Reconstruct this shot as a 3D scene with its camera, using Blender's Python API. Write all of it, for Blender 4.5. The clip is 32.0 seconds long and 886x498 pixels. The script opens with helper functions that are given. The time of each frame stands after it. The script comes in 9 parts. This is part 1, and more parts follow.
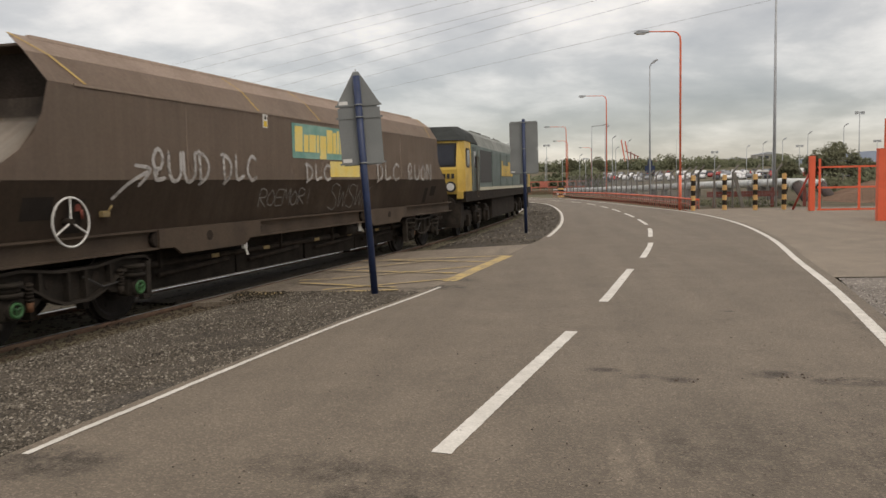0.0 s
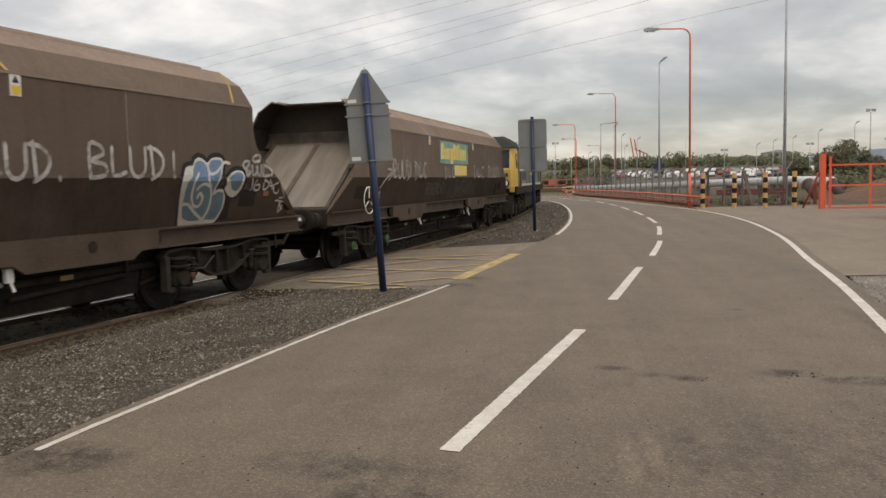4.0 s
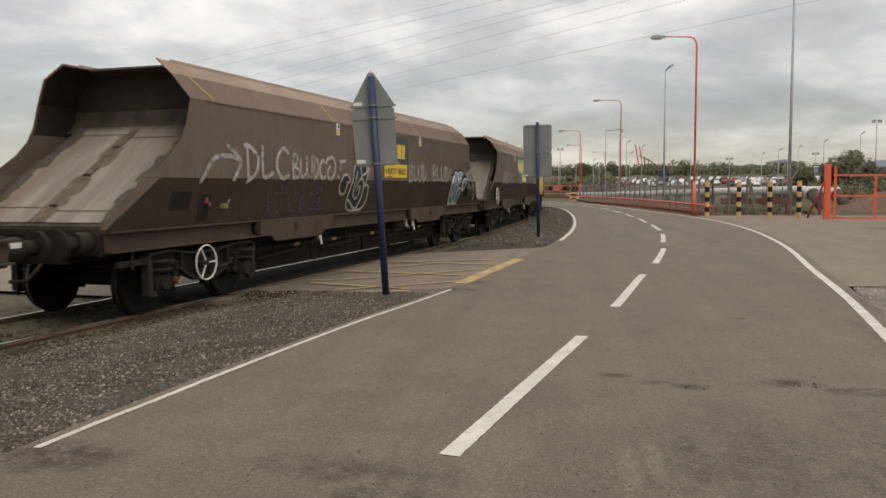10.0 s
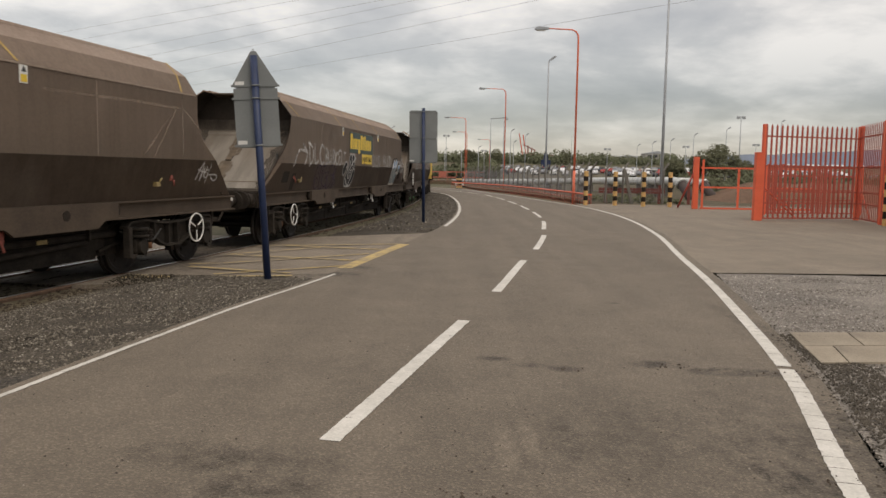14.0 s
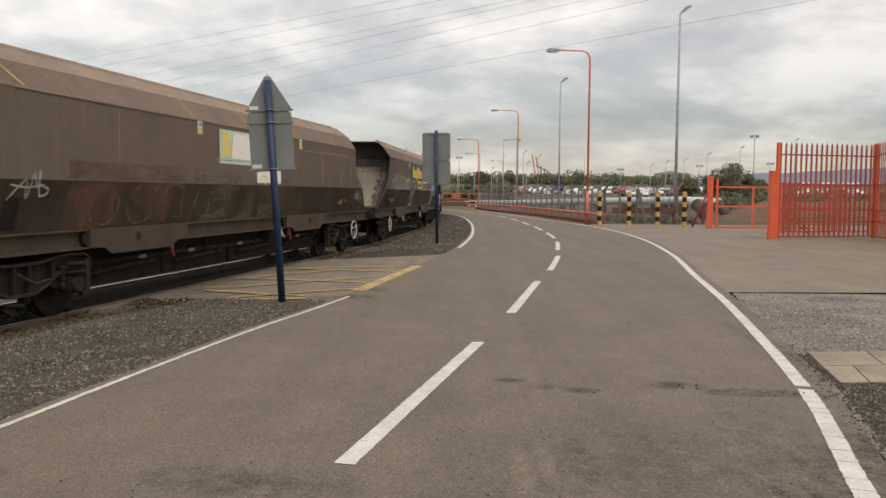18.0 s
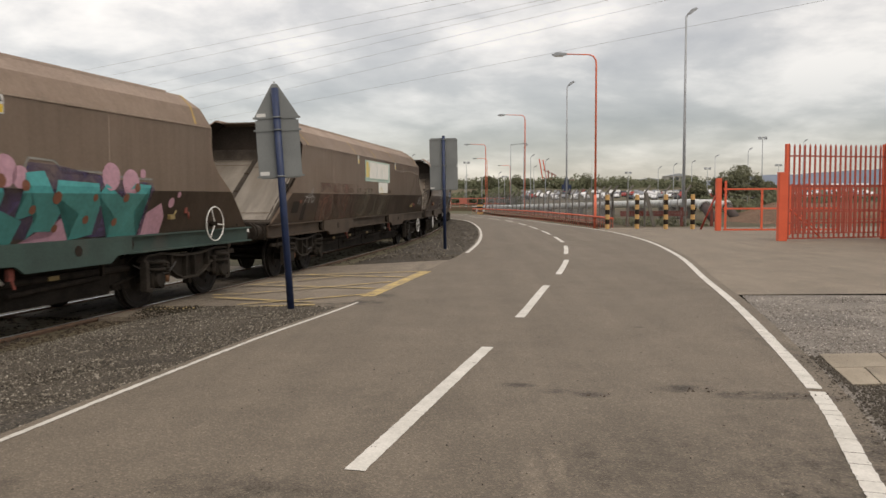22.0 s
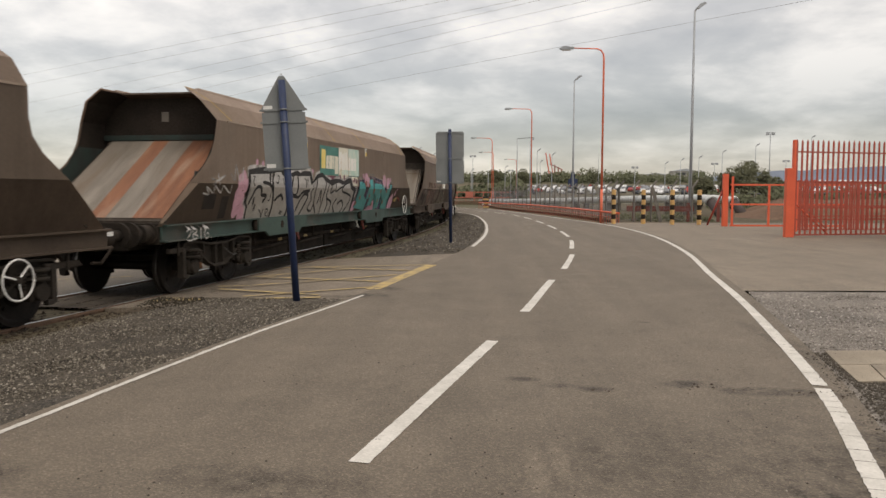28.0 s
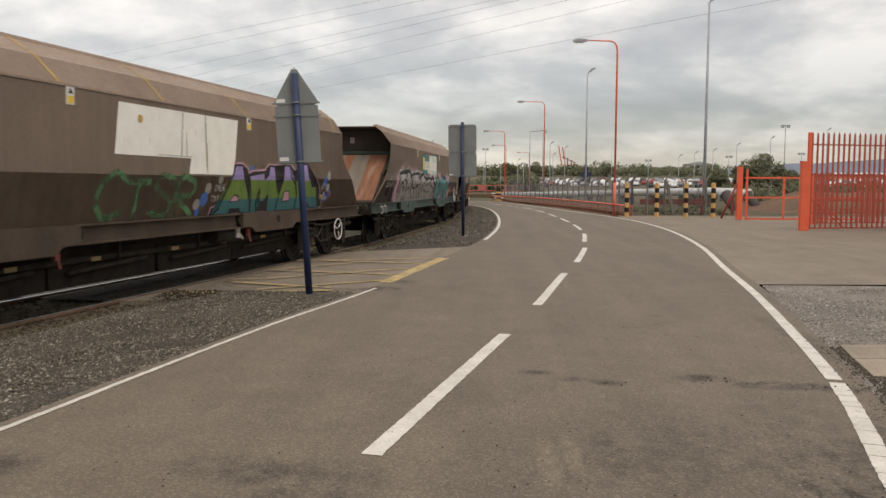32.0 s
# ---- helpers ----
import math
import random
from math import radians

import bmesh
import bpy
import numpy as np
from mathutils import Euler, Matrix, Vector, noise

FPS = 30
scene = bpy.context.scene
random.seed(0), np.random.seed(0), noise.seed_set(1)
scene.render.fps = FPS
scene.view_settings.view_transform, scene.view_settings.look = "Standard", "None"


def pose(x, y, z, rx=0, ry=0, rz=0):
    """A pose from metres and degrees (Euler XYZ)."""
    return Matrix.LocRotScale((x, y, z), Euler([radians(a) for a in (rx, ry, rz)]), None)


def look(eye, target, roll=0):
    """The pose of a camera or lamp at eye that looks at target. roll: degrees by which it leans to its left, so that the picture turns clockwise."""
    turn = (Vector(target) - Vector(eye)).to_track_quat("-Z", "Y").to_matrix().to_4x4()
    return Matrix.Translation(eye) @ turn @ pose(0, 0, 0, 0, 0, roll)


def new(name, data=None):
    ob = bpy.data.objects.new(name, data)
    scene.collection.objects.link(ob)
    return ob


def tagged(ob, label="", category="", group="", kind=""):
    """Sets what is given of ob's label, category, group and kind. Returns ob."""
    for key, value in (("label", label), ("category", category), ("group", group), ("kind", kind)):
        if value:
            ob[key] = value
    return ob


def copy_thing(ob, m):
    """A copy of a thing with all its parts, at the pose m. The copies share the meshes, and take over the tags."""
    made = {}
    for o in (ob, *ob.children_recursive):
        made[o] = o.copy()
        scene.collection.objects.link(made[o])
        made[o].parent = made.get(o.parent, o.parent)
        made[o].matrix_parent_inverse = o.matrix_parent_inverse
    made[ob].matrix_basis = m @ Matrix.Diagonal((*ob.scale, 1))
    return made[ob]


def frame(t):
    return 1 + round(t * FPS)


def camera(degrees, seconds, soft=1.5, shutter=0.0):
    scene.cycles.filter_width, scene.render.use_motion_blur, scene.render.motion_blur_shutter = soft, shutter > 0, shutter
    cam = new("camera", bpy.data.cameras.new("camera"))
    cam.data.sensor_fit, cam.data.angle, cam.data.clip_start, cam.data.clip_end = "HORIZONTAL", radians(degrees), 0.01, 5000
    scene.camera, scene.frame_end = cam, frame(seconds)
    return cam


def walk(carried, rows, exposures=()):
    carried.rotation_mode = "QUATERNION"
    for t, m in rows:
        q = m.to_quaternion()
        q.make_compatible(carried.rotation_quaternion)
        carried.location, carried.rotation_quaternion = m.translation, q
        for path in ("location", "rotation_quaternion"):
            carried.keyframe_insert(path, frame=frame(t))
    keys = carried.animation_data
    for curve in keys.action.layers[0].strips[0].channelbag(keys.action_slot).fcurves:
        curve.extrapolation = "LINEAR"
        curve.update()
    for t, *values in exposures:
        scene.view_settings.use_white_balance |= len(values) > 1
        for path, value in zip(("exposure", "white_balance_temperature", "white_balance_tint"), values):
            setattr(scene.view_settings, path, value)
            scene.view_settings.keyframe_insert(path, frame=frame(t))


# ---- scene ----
cam = camera(57.81, 32.0, soft=1.5, shutter=0.5)
# seconds, tilt, lean, turn in degrees: a phone held by a standing watcher
TURNS = (
    (0, 85.38, 1.23, 7.67), (0.5, 85.42, 1.32, 7.71), (1, 85.42, 1.32, 7.79), (1.5, 85.42, 1.36, 8.01), (2, 85.34, 1.29, 8.24),
    (2.5, 85.31, 1.29, 8.23), (3, 85.27, 1.22, 8.21), (3.5, 85.26, 1.23, 8.24), (5.5, 85.18, 1.19, 8.38), (6, 85.18, 1.19, 8.28),
    (6.5, 85.21, 1.14, 8.29), (7, 85.23, 1.16, 8.44), (7.5, 85.26, 1.11, 8.46), (8, 85.31, 1.01, 8.34), (8.5, 85.44, 0.70, 8.33),
    (9, 85.46, 0.45, 8.30), (9.5, 85.57, 0.33, 8.40), (10, 85.54, 0.32, 8.59), (10.5, 85.70, 0.37, 8.76), (11, 85.73, 0.37, 8.74),
    (11.5, 85.74, 0.35, 8.71), (12, 85.73, 0.40, 8.68), (12.5, 85.78, 0.34, 8.38), (13, 85.71, 0.17, 5.35), (13.5, 84.76, -0.94, 1.75),
    (14, 84.51, -0.96, 0.52), (14.5, 84.62, -0.81, 0.08), (16.5, 85.74, -0.80, 0.80), (17, 85.85, -0.67, 0.92), (17.5, 85.95, -0.53, 1.18),
    (18, 86.04, -0.40, 1.46), (18.5, 86.00, -0.28, 1.51), (19, 86.09, -0.21, 1.61), (19.5, 86.10, -0.20, 1.63), (20, 86.18, -0.05, 1.62),
    (20.5, 86.20, 0.10, 1.84), (21, 86.28, 0.14, 1.83), (21.5, 86.36, 0.17, 1.78), (22, 86.41, 0.22, 2.00), (22.5, 86.53, 0.26, 2.02),
    (23, 86.54, 0.20, 2.01), (23.5, 86.60, 0.16, 2.03), (24, 86.61, 0.08, 1.90), (24.5, 86.62, 0.10, 2.04), (25, 86.51, 0.06, 2.24),
    (25.5, 86.46, -0.06, 2.29), (27.5, 85.99, -0.28, 2.32), (28, 85.95, -0.21, 2.43), (28.5, 85.90, -0.19, 2.59), (29, 85.87, -0.15, 2.71),
    (29.5, 85.75, -0.15, 2.87), (30, 85.78, -0.22, 2.95), (30.5, 85.75, -0.16, 2.91), (31, 85.71, -0.23, 2.99), (31.5, 85.66, -0.19, 3.16),
    (32, 85.46, -0.19, 3.32),
)
walk(cam, [(t, pose(-0.02 if t < 12.6 else -0.01 if t < 13.6 else 0.0, 0, 1.6, rx, ry, rz)) for t, rx, ry, rz in TURNS], [(0, -0.15, 7500, 12), (10, -0.16, 7500, 12), (14, -0.22, 7500, 12), (18, -0.09, 7500, 12), (32, -0.12, 7500, 12)])

# ---- light ----
world = bpy.data.worlds.new("overcast")
scene.world = world
world.use_nodes = True
wn, wl = world.node_tree.nodes, world.node_tree.links
wn.clear()


def wnode(kind, **values):
    n = wn.new(kind)
    for k, v in values.items():
        n.inputs[k].default_value = v
    return n


def wmath(op, a, b):
    n = wn.new("ShaderNodeMath")
    n.operation = op
    for i, v in enumerate((a, b)):
        if isinstance(v, (int, float)):
            n.inputs[i].default_value = v
        else:
            wl.new(v, n.inputs[i])
    return n.outputs[0]


wcoord = wn.new("ShaderNodeTexCoord")
wsep = wn.new("ShaderNodeSeparateXYZ")
wl.new(wcoord.outputs["Generated"], wsep.inputs[0])
up = wmath("MAXIMUM", wsep.outputs["Z"], 0.0)
den = wmath("ADD", up, 0.24)
wcomb = wn.new("ShaderNodeCombineXYZ")
wl.new(wmath("DIVIDE", wsep.outputs["X"], den), wcomb.inputs[0])
wl.new(wmath("DIVIDE", wsep.outputs["Y"], den), wcomb.inputs[1])
cloud_a = wnode("ShaderNodeTexNoise", Scale=1.3, Detail=6.0, Roughness=0.5, Distortion=0.25)
cloud_b = wnode("ShaderNodeTexNoise", Scale=3.4, Detail=6.0, Roughness=0.6, Distortion=0.2)
for n in (cloud_a, cloud_b):
    wl.new(wcomb.outputs[0], n.inputs["Vector"])
cloud = wmath("ADD", wmath("MULTIPLY", cloud_a.outputs["Fac"], 0.72), wmath("MULTIPLY", cloud_b.outputs["Fac"], 0.28))
ramp = wn.new("ShaderNodeValToRGB")
wl.new(cloud, ramp.inputs[0])
els = ramp.color_ramp.elements
els[0].position, els[0].color = 0.36, (0.36, 0.37, 0.4, 1)
els[1].position, els[1].color = 0.6, (0.93, 0.93, 0.94, 1)
mid = els.new(0.48)
mid.color = (0.545, 0.553, 0.575, 1)
sky = wn.new("ShaderNodeTexSky")
sky.sky_type = "NISHITA"
sky.sun_disc = False
sky.sun_elevation, sky.sun_rotation = radians(55), radians(141)
bg_sky = wnode("ShaderNodeBackground", Strength=0.05)
wl.new(sky.outputs[0], bg_sky.inputs[0])
bg_cloud = wn.new("ShaderNodeBackground")
# a duller layer of cloud lies low, with a pale gap along the horizon
layer = wn.new("ShaderNodeValToRGB")
wl.new(up, layer.inputs[0])
le = layer.color_ramp.elements
le[0].position, le[0].color = 0.0, (0.86, 0.86, 0.87, 1)
le[1].position, le[1].color = 0.3, (1.0, 1.0, 1.0, 1)
for q, v in ((0.02, (0.82, 0.822, 0.83, 1)), (0.05, (0.63, 0.645, 0.685, 1)), (0.09, (0.6, 0.618, 0.663, 1)), (0.14, (0.82, 0.826, 0.845, 1)), (0.2, (1.0, 0.995, 0.99, 1))):
    le.new(q).color = v
tone = wn.new("ShaderNodeMix")
tone.data_type, tone.blend_type = "RGBA", "MULTIPLY"
tone.inputs[0].default_value = 1.0
wl.new(ramp.outputs[0], tone.inputs[6])
wl.new(layer.outputs[0], tone.inputs[7])
wl.new(tone.outputs[2], bg_cloud.inputs[0])
# an overcast sky is brighter overhead than low down
wl.new(wmath("ADD", 0.88, wmath("MULTIPLY", wmath("POWER", up, 1.5), 1.1)), bg_cloud.inputs["Strength"])
wadd = wn.new("ShaderNodeAddShader")
wl.new(bg_cloud.outputs[0], wadd.inputs[0])
wl.new(bg_sky.outputs[0], wadd.inputs[1])
wout = wn.new("ShaderNodeOutputWorld")
wl.new(wadd.outputs[0], wout.inputs[0])

sun = new("sun", bpy.data.lights.new("sun", "SUN"))
sun.data.energy, sun.data.angle, sun.data.color = 0.9, radians(28), (1.0, 0.96, 0.9)
sun.matrix_world = look((0, 0, 60), (-26, 32, 0))


# ---- materials ----
def mat(name, c1, c2=None, scale=3.0, rough=0.7, metal=0.0, fine=60.0, grain=0.25, bump=0.15, stretch=(1, 1, 1), spots=None, vary=0.0, spec=0.5, streak=0.0):
    """A surface of two colours mixed by coarse and fine noise in metres, with relief; spots: a third colour in patches."""
    c2 = c2 or tuple(v * 0.75 for v in c1)
    m = bpy.data.materials.new(name)
    m.use_nodes = True
    nt, links = m.node_tree.nodes, m.node_tree.links
    bsdf = nt["Principled BSDF"]
    bsdf.inputs["Roughness"].default_value, bsdf.inputs["Metallic"].default_value = rough, metal
    bsdf.inputs["Specular IOR Level"].default_value = spec
    tc = nt.new("ShaderNodeTexCoord")
    mp = nt.new("ShaderNodeMapping")
    mp.inputs["Scale"].default_value = stretch
    links.new(tc.outputs["Object"], mp.inputs[0])

    def noisy(s, detail, seed):
        n = nt.new("ShaderNodeTexNoise")
        n.noise_dimensions = "4D"
        n.inputs["W"].default_value = seed
        n.inputs["Scale"].default_value, n.inputs["Detail"].default_value = s, detail
        links.new(mp.outputs[0], n.inputs["Vector"])
        return n.outputs["Fac"]

    def mix(fac, a, b, kind="MIX"):
        x = nt.new("ShaderNodeMix")
        x.data_type, x.blend_type = "RGBA", kind
        for sock, v in ((x.inputs[0], fac), (x.inputs[6], a), (x.inputs[7], b)):
            if isinstance(v, (int, float)):
                sock.default_value = v
            elif isinstance(v, tuple):
                sock.default_value = (*v, 1)
            else:
                links.new(v, sock)
        return x.outputs[2]

    def steep(fac, lo, hi):
        r = nt.new("ShaderNodeMapRange")
        r.inputs[1].default_value, r.inputs[2].default_value = lo, hi
        links.new(fac, r.inputs[0])
        return r.outputs[0]

    big, small = noisy(scale, 5, 1.3), noisy(fine, 3, 7.1)
    col = mix(steep(big, 0.35, 0.65), tuple(c1), tuple(c2))
    if spots:
        col = mix(steep(noisy(scale * 0.45, 6, 3.7), 0.55, 0.68), col, tuple(spots))
    g = nt.new("ShaderNodeMapRange")
    g.inputs[1].default_value, g.inputs[2].default_value = 0.3, 0.7
    g.inputs[3].default_value, g.inputs[4].default_value = 1 - grain, 1 + grain
    links.new(small, g.inputs[0])
    col = mix(1.0, col, g.outputs[0], "MULTIPLY")
    if streak:
        # rain and coal dust drawn down the sheet
        ms_ = nt.new("ShaderNodeMapping")
        ms_.inputs["Scale"].default_value = (3.2, 3.2, 0.16)
        links.new(tc.outputs["Object"], ms_.inputs[0])
        sn = nt.new("ShaderNodeTexNoise")
        sn.inputs["Scale"].default_value, sn.inputs["Detail"].default_value, sn.inputs["Roughness"].default_value = 2.0, 7, 0.68
        links.new(ms_.outputs[0], sn.inputs["Vector"])
        sr_ = nt.new("ShaderNodeMapRange")
        for i, q in enumerate((0.32, 0.68, 1 - streak, 1 + streak)):
            sr_.inputs[i + 1].default_value = q
        links.new(sn.outputs["Fac"], sr_.inputs[0])
        col = mix(1.0, col, sr_.outputs[0], "MULTIPLY")
    if vary:
        oi = nt.new("ShaderNodeObjectInfo")
        v = nt.new("ShaderNodeMapRange")
        v.inputs[3].default_value, v.inputs[4].default_value = 1 - vary, 1 + vary
        links.new(oi.outputs["Random"], v.inputs[0])
        col = mix(1.0, col, v.outputs[0], "MULTIPLY")
    links.new(col, bsdf.inputs["Base Color"])
    rr = nt.new("ShaderNodeMapRange")
    rr.inputs[3].default_value, rr.inputs[4].default_value = max(0.05, rough - 0.1), min(1, rough + 0.1)
    links.new(big, rr.inputs[0])
    links.new(rr.outputs[0], bsdf.inputs["Roughness"])
    if bump:
        b = nt.new("ShaderNodeBump")
        b.inputs["Strength"].default_value, b.inputs["Distance"].default_value = bump, 0.01
        links.new(small, b.inputs["Height"])
        links.new(b.outputs[0], bsdf.inputs["Normal"])
    return m


M = {}
M["ground"] = mat("rough_ground", (0.12, 0.105, 0.07), (0.09, 0.085, 0.05), 0.15, 0.95, fine=6, grain=0.3, bump=0.4, spots=(0.15, 0.115, 0.08), spec=0.15)
M["stone"] = mat("gravel_stone", (0.3, 0.285, 0.26), (0.14, 0.13, 0.12), 9, 0.9, fine=30, grain=0.4, bump=0.3, spec=0.2)
M["ballast"] = mat("dark_ballast", (0.08, 0.063, 0.048), (0.05, 0.04, 0.031), 2.5, 0.95, fine=40, grain=0.7, bump=1.0, spec=0.1)
M["slab"] = mat("concrete_slab", (0.31, 0.26, 0.195), (0.25, 0.207, 0.155), 2.5, 0.9, fine=70, grain=0.18, bump=0.25, vary=0.08, spots=(0.2, 0.165, 0.125))
M["yellow_line"] = mat("yellow_road_paint", (0.52, 0.37, 0.14), (0.38, 0.28, 0.125), 3, 0.8, fine=45, grain=0.3, bump=0.3, spots=(0.24, 0.2, 0.14))
M["rail"] = mat("rusty_rail", (0.19, 0.115, 0.075), (0.13, 0.08, 0.053), 6, 0.75, fine=60, metal=0.2)
M["rail_top"] = mat("worn_steel", (0.75, 0.75, 0.76), (0.65, 0.65, 0.65), 4, 0.32, metal=0.9, fine=80, grain=0.1, bump=0.05)
# darker than the apron on either side
M["deck"] = mat("dark_crossing_deck", (0.105, 0.085, 0.066), (0.065, 0.053, 0.042), 1.4, 0.85, fine=30, grain=0.3, bump=0.3, spots=(0.045, 0.038, 0.03), spec=0.15)
M["sleeper"] = mat("dark_sleeper", (0.06, 0.05, 0.042), (0.04, 0.035, 0.03), 5, 0.9, spec=0.1)
M["inside"] = mat("dark_steel", (0.04, 0.031, 0.025), (0.026, 0.021, 0.017), 2, 0.95, fine=30, spec=0.1)
M["chute"] = mat("scuffed_steel_sheet", (0.235, 0.205, 0.168), (0.15, 0.126, 0.1), 2.2, 0.5, metal=0.15, fine=40, grain=0.12, stretch=(0.35, 2.2, 0.35), spots=(0.15, 0.112, 0.08))
M["chute_rust"] = mat("rusted_steel_sheet", (0.25, 0.105, 0.052), (0.18, 0.075, 0.04), 3, 0.75, fine=40, grain=0.15, stretch=(0.4, 2.5, 0.4), spots=(0.3, 0.19, 0.13))
M["sole"] = mat("grimy_underframe", (0.08, 0.058, 0.041), (0.058, 0.042, 0.031), 2, 0.75, fine=40, grain=0.15, spec=0.25)
M["sole_green"] = mat("green_underframe", (0.034, 0.068, 0.056), (0.028, 0.05, 0.042), 2, 0.65, fine=40, grain=0.15, spots=(0.07, 0.068, 0.056))
M["bogie"] = mat("oily_black_steel", (0.036, 0.029, 0.023), (0.022, 0.018, 0.015), 6, 0.9, fine=40, grain=0.25, bump=0.2, spec=0.12)
M["wheel"] = mat("wheel_steel", (0.018, 0.0145, 0.012), (0.012, 0.01, 0.0085), 8, 0.6, metal=0.4, fine=50, spec=0.2)
M["tread"] = mat("bright_tread", (0.2, 0.19, 0.18), (0.1, 0.095, 0.09), 8, 0.45, metal=0.9, bump=0)
M["white_paint"] = mat("white_paint", (0.72, 0.71, 0.68), (0.6, 0.59, 0.56), 6, 0.5, fine=40, grain=0.08)
M["yellow_band"] = mat("yellow_band_paint", (0.55, 0.36, 0.1), (0.46, 0.3, 0.09), 5, 0.6, fine=40, grain=0.12)
M["tag"] = mat("faded_yellow_tag", (0.3, 0.21, 0.08), (0.2, 0.15, 0.07), 9, 0.7)
M["yellow"] = mat("yellow_plate", (0.72, 0.5, 0.045), (0.66, 0.45, 0.04), 5, 0.5, fine=40, grain=0.08)
M["red"] = mat("red_paint", (0.38, 0.05, 0.03), (0.28, 0.04, 0.025), 9, 0.55)
M["board_green"] = mat("dark_green_board", (0.022, 0.05, 0.04), (0.017, 0.04, 0.033), 2, 0.5, fine=40, grain=0.1)
M["black"] = mat("black_paint", (0.02, 0.019, 0.018), (0.03, 0.028, 0.026), 8, 0.6)
M["sign_grey"] = mat("grey_sign_back", (0.2, 0.21, 0.205), (0.17, 0.18, 0.177), 2.5, 0.5, fine=40, grain=0.06, bump=0.05)
M["sign_blue"] = mat("blue_post_paint", (0.014, 0.029, 0.085), (0.011, 0.024, 0.066), 6, 0.5, fine=40, grain=0.15, bump=0.08)
# darker copy of the orange: the backlit pales' shade is in the colour
M["orange_shaded"] = mat("shaded_orange_red_paint", (0.4, 0.075, 0.046), (0.34, 0.064, 0.04), 1.5, 0.6, fine=30, grain=0.12, bump=0.05)
M["recess"] = mat("recess_shade", (0.04, 0.03, 0.024), (0.03, 0.023, 0.018), 3, 0.8)
M["inside_green"] = mat("stained_green_steel", (0.02, 0.037, 0.031), (0.025, 0.028, 0.023), 3, 0.8)
M["red_dull"] = mat("faded_red_paint", (0.2, 0.045, 0.03), (0.12, 0.035, 0.025), 9, 0.7)
M["buffer_brown"] = mat("greasy_brown_steel", (0.04, 0.03, 0.023), (0.018, 0.015, 0.012), 5, 0.7, fine=40, grain=0.25, spec=0.2)
M["underside"] = mat("oily_underside", (0.022, 0.018, 0.0145), (0.014, 0.0115, 0.0095), 4, 0.9, fine=40, grain=0.25, bump=0.2, spec=0.1)
# flanges and guide posts, a little paler than the side frame
M["frame_edge"] = mat("paler_cast_steel", (0.04, 0.033, 0.027), (0.025, 0.021, 0.017), 5, 0.8, fine=40, grain=0.25, bump=0.2, spec=0.15)
M["damper_rust"] = mat("rust_orange_steel", (0.16, 0.075, 0.04), (0.09, 0.05, 0.03), 9, 0.8, spec=0.15)
M["frame_cast"] = mat("grimy_cast_steel", (0.028, 0.023, 0.018), (0.018, 0.015, 0.012), 5, 0.8, fine=40, grain=0.25, bump=0.2, spec=0.15)
# paler than the gate orange: distance haze mixed into the lamps' colour
M["lamp_orange"] = mat("hazed_orange_paint", (0.85, 0.2, 0.11), (0.76, 0.17, 0.095), 1.5, 0.6, fine=30, grain=0.06, bump=0.03)
M["orange"] = mat("orange_red_paint", (0.78, 0.135, 0.062), (0.7, 0.115, 0.052), 1.5, 0.5, fine=30, grain=0.08, bump=0.05)
M["grey_steel"] = mat("galvanised_steel", (0.4, 0.42, 0.44), (0.33, 0.35, 0.37), 2, 0.6, metal=0.0, fine=30, grain=0.1)
M["concrete"] = mat("weathered_concrete", (0.19, 0.175, 0.15), (0.13, 0.12, 0.105), 3, 0.9, fine=30, grain=0.2)
M["pipe"] = mat("pipe_cladding", (0.6, 0.61, 0.59), (0.5, 0.51, 0.49), 0.8, 0.5, metal=0.2, fine=12, grain=0.08, spots=(0.36, 0.36, 0.34))
M["bol_yellow"] = mat("amber_band", (0.66, 0.4, 0.15), (0.55, 0.34, 0.13), 4, 0.55)
M["leaf"] = mat("foliage", (0.13, 0.128, 0.072), (0.09, 0.095, 0.053), 0.4, 0.98, fine=2, grain=0.3, bump=0)
# green made paler to carry the haze of distance
M["far_leaf"] = mat("hazy_foliage", (0.15, 0.155, 0.095), (0.105, 0.115, 0.072), 0.12, 0.98, fine=1.2, grain=0.2, bump=0, spec=0.1)
M["bark"] = mat("bark", (0.1, 0.08, 0.06), (0.07, 0.055, 0.04), 5, 0.9)
M["rail_soil"] = mat("rust_brown_soil", (0.075, 0.056, 0.04), (0.045, 0.035, 0.027), 4, 0.95, fine=40, grain=0.45, bump=0.6, spec=0.1)
M["soil"] = mat("dark_soil", (0.05, 0.042, 0.03), (0.032, 0.027, 0.02), 3, 0.95, fine=40, grain=0.4, bump=0.5, spec=0.1)
M["verge_earth"] = mat("grey_brown_earth", (0.125, 0.1, 0.07), (0.085, 0.072, 0.048), 0.8, 0.95, fine=7, grain=0.35, bump=0.5, spots=(0.07, 0.075, 0.04), spec=0.1)
M["dirt"] = mat("red_brown_earth", (0.19, 0.115, 0.078), (0.14, 0.09, 0.062), 0.5, 0.95, fine=5, grain=0.3, bump=0.5, spots=(0.1, 0.1, 0.06), spec=0.15)
# blue-grey of distant air painted into the slopes
M["hill"] = mat("far_hill", (0.16, 0.19, 0.24), (0.14, 0.17, 0.215), 0.002, 0.95, fine=0.02, grain=0.08, bump=0)
M["cable"] = mat("cable_grey", (0.27, 0.27, 0.28), (0.22, 0.22, 0.23), 1, 0.7, bump=0)
